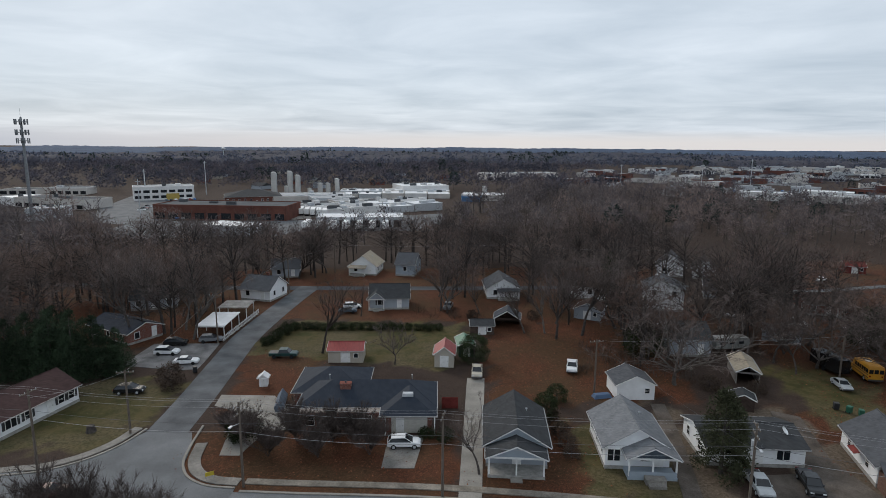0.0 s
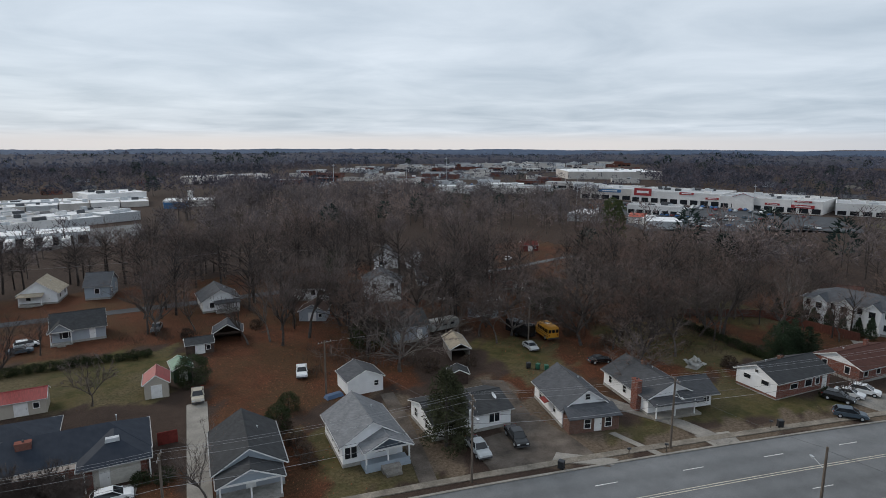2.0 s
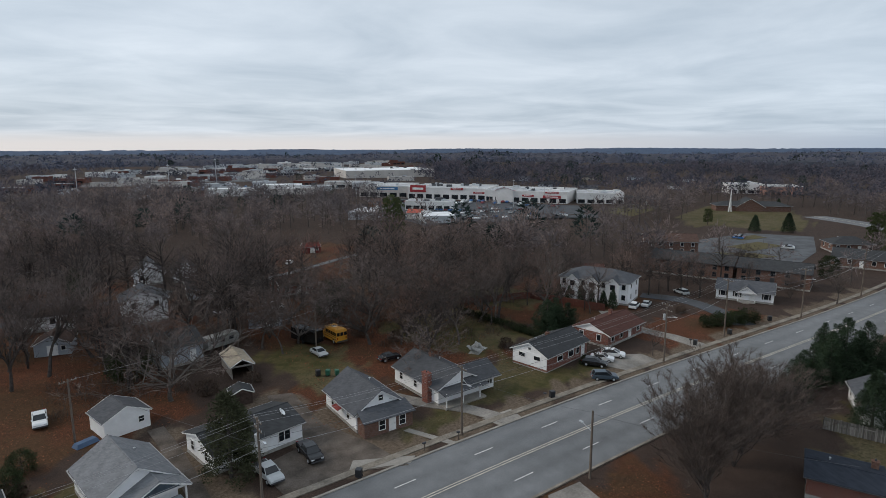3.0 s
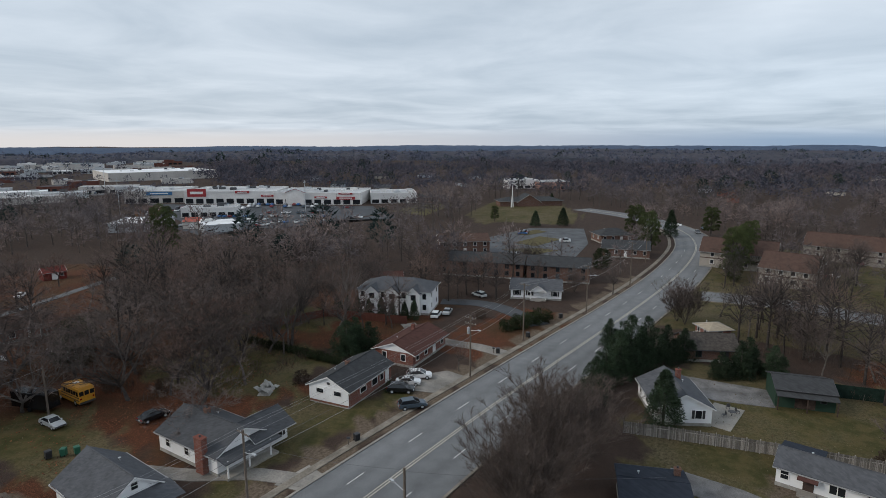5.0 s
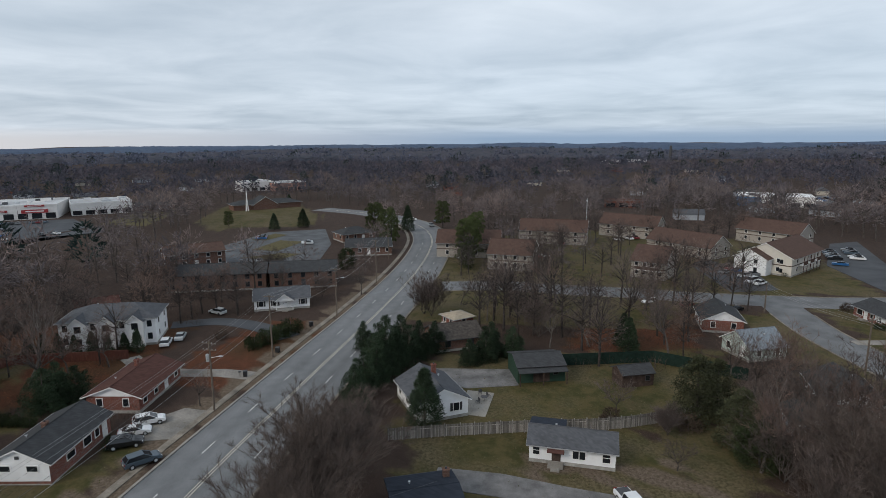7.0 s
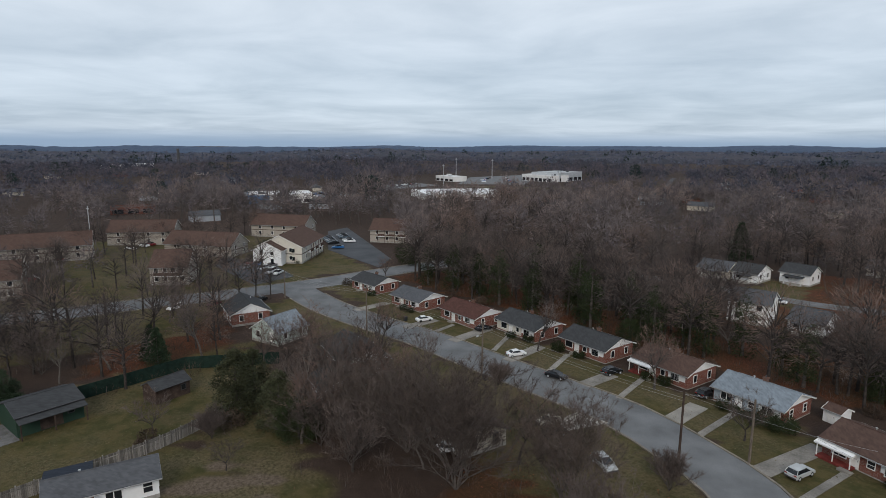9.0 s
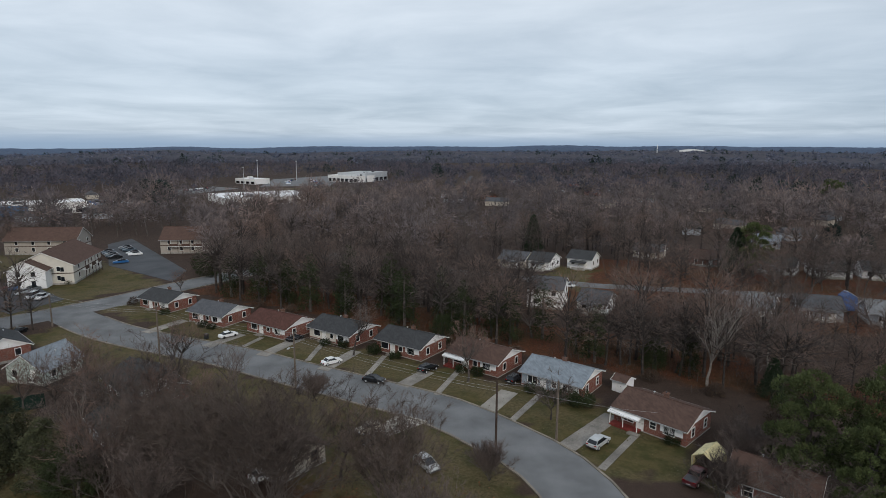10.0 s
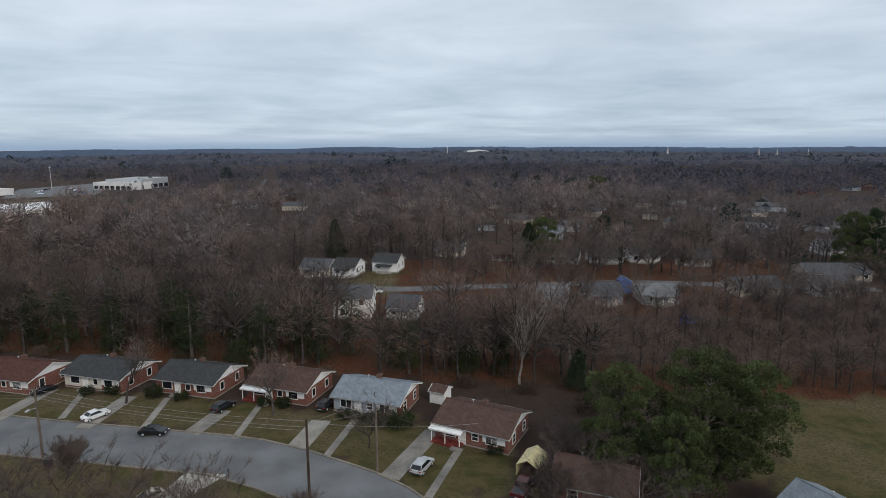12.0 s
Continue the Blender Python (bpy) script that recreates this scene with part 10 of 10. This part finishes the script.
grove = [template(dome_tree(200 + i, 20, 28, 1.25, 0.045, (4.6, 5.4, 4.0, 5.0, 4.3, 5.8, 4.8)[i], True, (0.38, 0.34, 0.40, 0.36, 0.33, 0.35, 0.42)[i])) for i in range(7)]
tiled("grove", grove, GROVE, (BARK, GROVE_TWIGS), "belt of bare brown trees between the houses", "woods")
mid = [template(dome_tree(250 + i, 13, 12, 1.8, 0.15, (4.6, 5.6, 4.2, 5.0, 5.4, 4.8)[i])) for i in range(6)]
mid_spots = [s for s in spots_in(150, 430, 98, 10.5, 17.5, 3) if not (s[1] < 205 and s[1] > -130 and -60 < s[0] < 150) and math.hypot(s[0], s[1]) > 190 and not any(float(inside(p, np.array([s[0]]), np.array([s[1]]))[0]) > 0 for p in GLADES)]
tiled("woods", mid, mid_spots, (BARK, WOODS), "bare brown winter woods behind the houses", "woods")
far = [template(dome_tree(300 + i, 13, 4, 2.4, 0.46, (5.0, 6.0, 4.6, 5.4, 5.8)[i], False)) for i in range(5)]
tiled("woods", far, spots_in(430, 1000, 165, 9, 14, 4), (BARK, WOODS_MID_HAZE), "distant bare winter woods", "woods")
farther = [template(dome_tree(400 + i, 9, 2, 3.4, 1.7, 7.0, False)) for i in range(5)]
tiled("woods", farther, spots_in(1000, 2300, 1200, 11, 15, 6), (WOODS_FAR_HAZE, WOODS_FAR_HAZE), "bare woods running to the horizon", "woods")


def canopy(name, r0, r1, ratio, low, rise, material, label):
    """The roof of a wood too far off to tell its trees apart: an uneven sheet of crowns that rises from the ground at its near edge."""
    g = np.random.default_rng(int(r0))
    r = r0 * ratio ** np.arange(int(math.log(r1 / r0) / math.log(ratio)) + 1)
    b = np.radians(np.arange(-54, 224, 0.3))
    R, B = np.meshgrid(r, b)
    R = R * (1 + (ratio - 1) * 0.4 * g.uniform(-1, 1, R.shape))
    X, Y = R * np.sin(B) + 10, R * np.cos(B)
    swell = np.sin(X / 97.0 + 2 * np.sin(Y / 131.0)) * np.cos(Y / 83.0) + 0.6 * np.sin((X + 2 * Y) / 57.0)
    Z = land(X, Y) + low + rise * g.random(R.shape) + 1.8 * swell
    Z[:, 0] -= low + 4
    nb, nr = R.shape
    k = np.arange(nr - 1)[None, :] + nr * np.arange(nb - 1)[:, None]
    F = np.stack([k, k + 1, k + nr + 1, k + nr], -1).reshape(-1, 4)
    me = bpy.data.meshes.new(name)
    me.vertices.add(R.size)
    me.vertices.foreach_set("co", np.stack([X, Y, Z], -1).ravel())
    me.loops.add(F.size)
    me.loops.foreach_set("vertex_index", F[:, ::-1].ravel())
    me.polygons.add(len(F))
    me.polygons.foreach_set("loop_start", np.arange(0, F.size, 4))
    me.update(calc_edges=True)
    tone = np.clip(0.45 + 0.2 * swell + g.normal(0, 0.2, R.shape), 0, 1)
    me.attributes.new("tone", "FLOAT", "POINT").data.foreach_set("value", tone.ravel().astype(np.float32))
    me.materials.append(material)
    return tagged(new(name, me), label, "woods", kind="stuff")


# both sheets carry haze in their base colour, the ridge the most
canopy("woods", 1220, 2350, 1.018, 6.0, 5.0, CANOPY_HAZE, "bare woods running towards the horizon")
canopy("woods", 2300, 4880, 1.026, 7.0, 4.0, RIDGE_HAZE, "wooded ridge on the horizon, coloured haze blue")
pines = [template(rough_pine(600 + i, 190, 0.27)) for i in range(3)]
tiled("evergreen_woods", pines, clumped(spots_in(190, 900, 620, 9, 15, 9), 0.62), (BARK, FAR_PINE), "scattered dark evergreens in the woods", "woods")
tiled("evergreen_woods", [template(rough_pine(610, 50, 1.1))], clumped(spots_in(900, 2300, 2400, 12, 17, 10), 0.62), (FAR_PINE, FAR_PINE), "far dark evergreens among woods", "woods")

# ---- undergrowth, fallen leaves and tufts of grass ----
def island_mat(name, cols, rough=0.95):
    """A matt colour picked anew for every loose piece."""
    m, N, Lk, bs = base_material(name)
    geo = N.new("ShaderNodeNewGeometry")
    ramp = N.new("ShaderNodeValToRGB")
    ramp.color_ramp.interpolation = "CONSTANT"
    e = ramp.color_ramp.elements
    e[0].position, e[0].color = 0.0, (*cols[0], 1)
    e[1].position, e[1].color = 1.0 / len(cols), (*cols[1], 1)
    for i, c in enumerate(cols[2:]):
        x = e.new((i + 2.0) / len(cols))
        x.color = (*c, 1)
    Lk.new(geo.outputs["Random Per Island"], ramp.inputs[0])
    Lk.new(ramp.outputs[0], bs.inputs["Base Color"])
    bs.inputs["Roughness"].default_value = rough
    return m


def off_roads(x, y, extra):
    keep = np.ones(x.shape, bool)
    for line, d in ((MAIN, 9.6), (SIDE, 3.3), (SOUTH, 5.0), (CROSS, 5.6)):
        for a, b in zip(line, line[1:]):
            ex, ey = b.x - a.x, b.y - a.y
            t = np.clip(((x - a.x) * ex + (y - a.y) * ey) / (ex * ex + ey * ey), 0, 1)
            keep &= np.hypot(x - a.x - t * ex, y - a.y - t * ey) > d + extra
    return keep


def flakes(name, polys, per, size, lift, tilt, material, label, category, seed):
    """Many small loose triangles strewn over outlines of the ground."""
    g = np.random.default_rng(seed)
    X, Y = [], []
    for p in polys:
        xs, ys = [q[0] for q in p], [q[1] for q in p]
        n = int((max(xs) - min(xs)) * (max(ys) - min(ys)) * per)
        x, y = g.uniform(min(xs) - 2, max(xs) + 2, n), g.uniform(min(ys) - 2, max(ys) + 2, n)
        k = (inside(p, x, y) + 2.0 * np.sin(x * 0.6) * np.cos(y * 0.5) > g.uniform(-2, 1, n)) & (np.sin(x * 0.9 + 2 * np.sin(y * 0.37)) + np.sin(y * 0.8 + x * 0.3) > g.uniform(-2.2, 1.6, n))
        X.append(x[k])
        Y.append(y[k])
    x, y = np.concatenate(X), np.concatenate(Y)
    k = off_roads(x, y, 0.4)
    x, y = x[k], y[k]
    n = len(x)
    a = g.uniform(0, 6.283, n)
    s = g.uniform(0.55, 1.3, n) * size
    up = g.uniform(0.1, 1.0, n) * tilt
    z = land(x, y) + lift
    P = np.empty((n, 3, 3))
    for i, (da, k2) in enumerate(((0.0, 1.0), (2.2, 0.8), (4.1, 0.9))):
        P[:, i, 0] = x + np.cos(a + da) * s * k2 * 0.6
        P[:, i, 1] = y + np.sin(a + da) * s * k2 * 0.6
        P[:, i, 2] = z + (up * s if i == 0 else 0.0)
    me = bpy.data.meshes.new(name)
    me.vertices.add(n * 3)
    me.vertices.foreach_set("co", P.ravel())
    me.loops.add(n * 3)
    me.loops.foreach_set("vertex_index", np.arange(n * 3))
    me.polygons.add(n)
    me.polygons.foreach_set("loop_start", np.arange(0, n * 3, 3))
    me.materials.append(material)
    me.update(calc_edges=True)
    return tagged(new(name, me), label, category, kind="stuff")


LEAF_MIX = island_mat("fallen_leaves", ((0.180, 0.064, 0.032), (0.115, 0.040, 0.022), (0.215, 0.092, 0.048), (0.062, 0.027, 0.017), (0.140, 0.070, 0.042)))
TUFT_MIX = island_mat("grass_tufts", ((0.068, 0.066, 0.028), (0.140, 0.116, 0.070), (0.052, 0.054, 0.022), (0.105, 0.087, 0.050), (0.095, 0.060, 0.034)))
NEAR_LITTER = [p for p in LITTER if max(q[1] for q in p) < 135 and max(q[0] for q in p) < 135]
flakes("fallen_leaves", NEAR_LITTER, 3.2, 0.24, 0.035, 0.5, LEAF_MIX, "rust brown fallen oak leaves on the yards", "leaves", 41)
flakes("grass_tufts", [p for p in LAWNS if max(abs(q[0]) for q in p) < 135 and max(abs(q[1]) for q in p) < 130], 2.2, 0.17, 0.03, 0.9, TUFT_MIX, "straw and olive tufts of winter grass", "grass", 42)


def brush(seed):
    """A low tangle of dry stems."""
    r = random.Random(seed)
    wood, fine = Geo(), Geo()
    wood.tube((0, 0, -0.1), (0.1, 0.05, 1.0), 0.04, 0.02, 3, cap=False)
    for _ in range(44):
        a, rr = r.uniform(0, 6.283), math.sqrt(r.random()) * 1.3
        p = Vector((rr * math.cos(a), rr * math.sin(a), r.uniform(0, 0.9)))
        v = Vector((math.cos(a) * 0.5 + r.gauss(0, 0.3), math.sin(a) * 0.5 + r.gauss(0, 0.3), 1.0)).normalized()
        s = v.cross(Vector((r.gauss(0, 1), r.gauss(0, 1), r.gauss(0, 1)))).normalized() * r.uniform(0.012, 0.028)
        k = len(fine.v)
        fine.v += [tuple(p - s), tuple(p + s), tuple(p + v * r.uniform(0.5, 1.1))]
        fine.f.append((k, k + 1, k + 2))
    return wood, fine


brush_rng = random.Random(77)
thicket = []
for x, y, h in GROVE:
    if math.hypot(x - 20, y) < 175:
        for _ in range(2):
            thicket.append((x + brush_rng.gauss(0, 2.6), y + brush_rng.gauss(0, 2.6), brush_rng.uniform(1.0, 2.6)))
for poly, n in (([(76, -24), (112, -44), (100, -62), (60, -50), (44, -40)], 110), ([(14, -90), (60, -94), (110, -102), (150, -106), (150, -112), (14, -108)], 160), ([(30, 96), (60, 104), (66, 112), (34, 122)], 50), ([(76, 80), (108, 72), (112, 100), (80, 104)], 230), ([(58, 104), (112, 98), (118, 116), (60, 122)], 150), ([(24, 96), (44, 94), (46, 112), (26, 114)], 70),
                ([(-40, -92), (8, -90), (8, -100), (-60, -100)], 60), ([(120, 14), (150, 6), (150, -44), (116, -44)], 60), ([(-6, 130), (40, 126), (40, 134), (-6, 138)], 40)):
    xs, ys = [q[0] for q in poly], [q[1] for q in poly]
    while n > 0:
        x, y = brush_rng.uniform(min(xs), max(xs)), brush_rng.uniform(min(ys), max(ys))
        if float(inside(poly, np.array([x]), np.array([y]))[0]) > 0 and free(x, y):
            thicket.append((x, y, brush_rng.uniform(0.9, 2.4)))
            n -= 1
thicket = [s for s, k in zip(thicket, off_roads(np.array([s[0] for s in thicket]), np.array([s[1] for s in thicket]), 1.0)) if k]
tiled("undergrowth", [template(brush(700 + i)) for i in range(4)], thicket, (BARK, DRY_BUSH), "dry brown brush under the bare trees", "undergrowth")
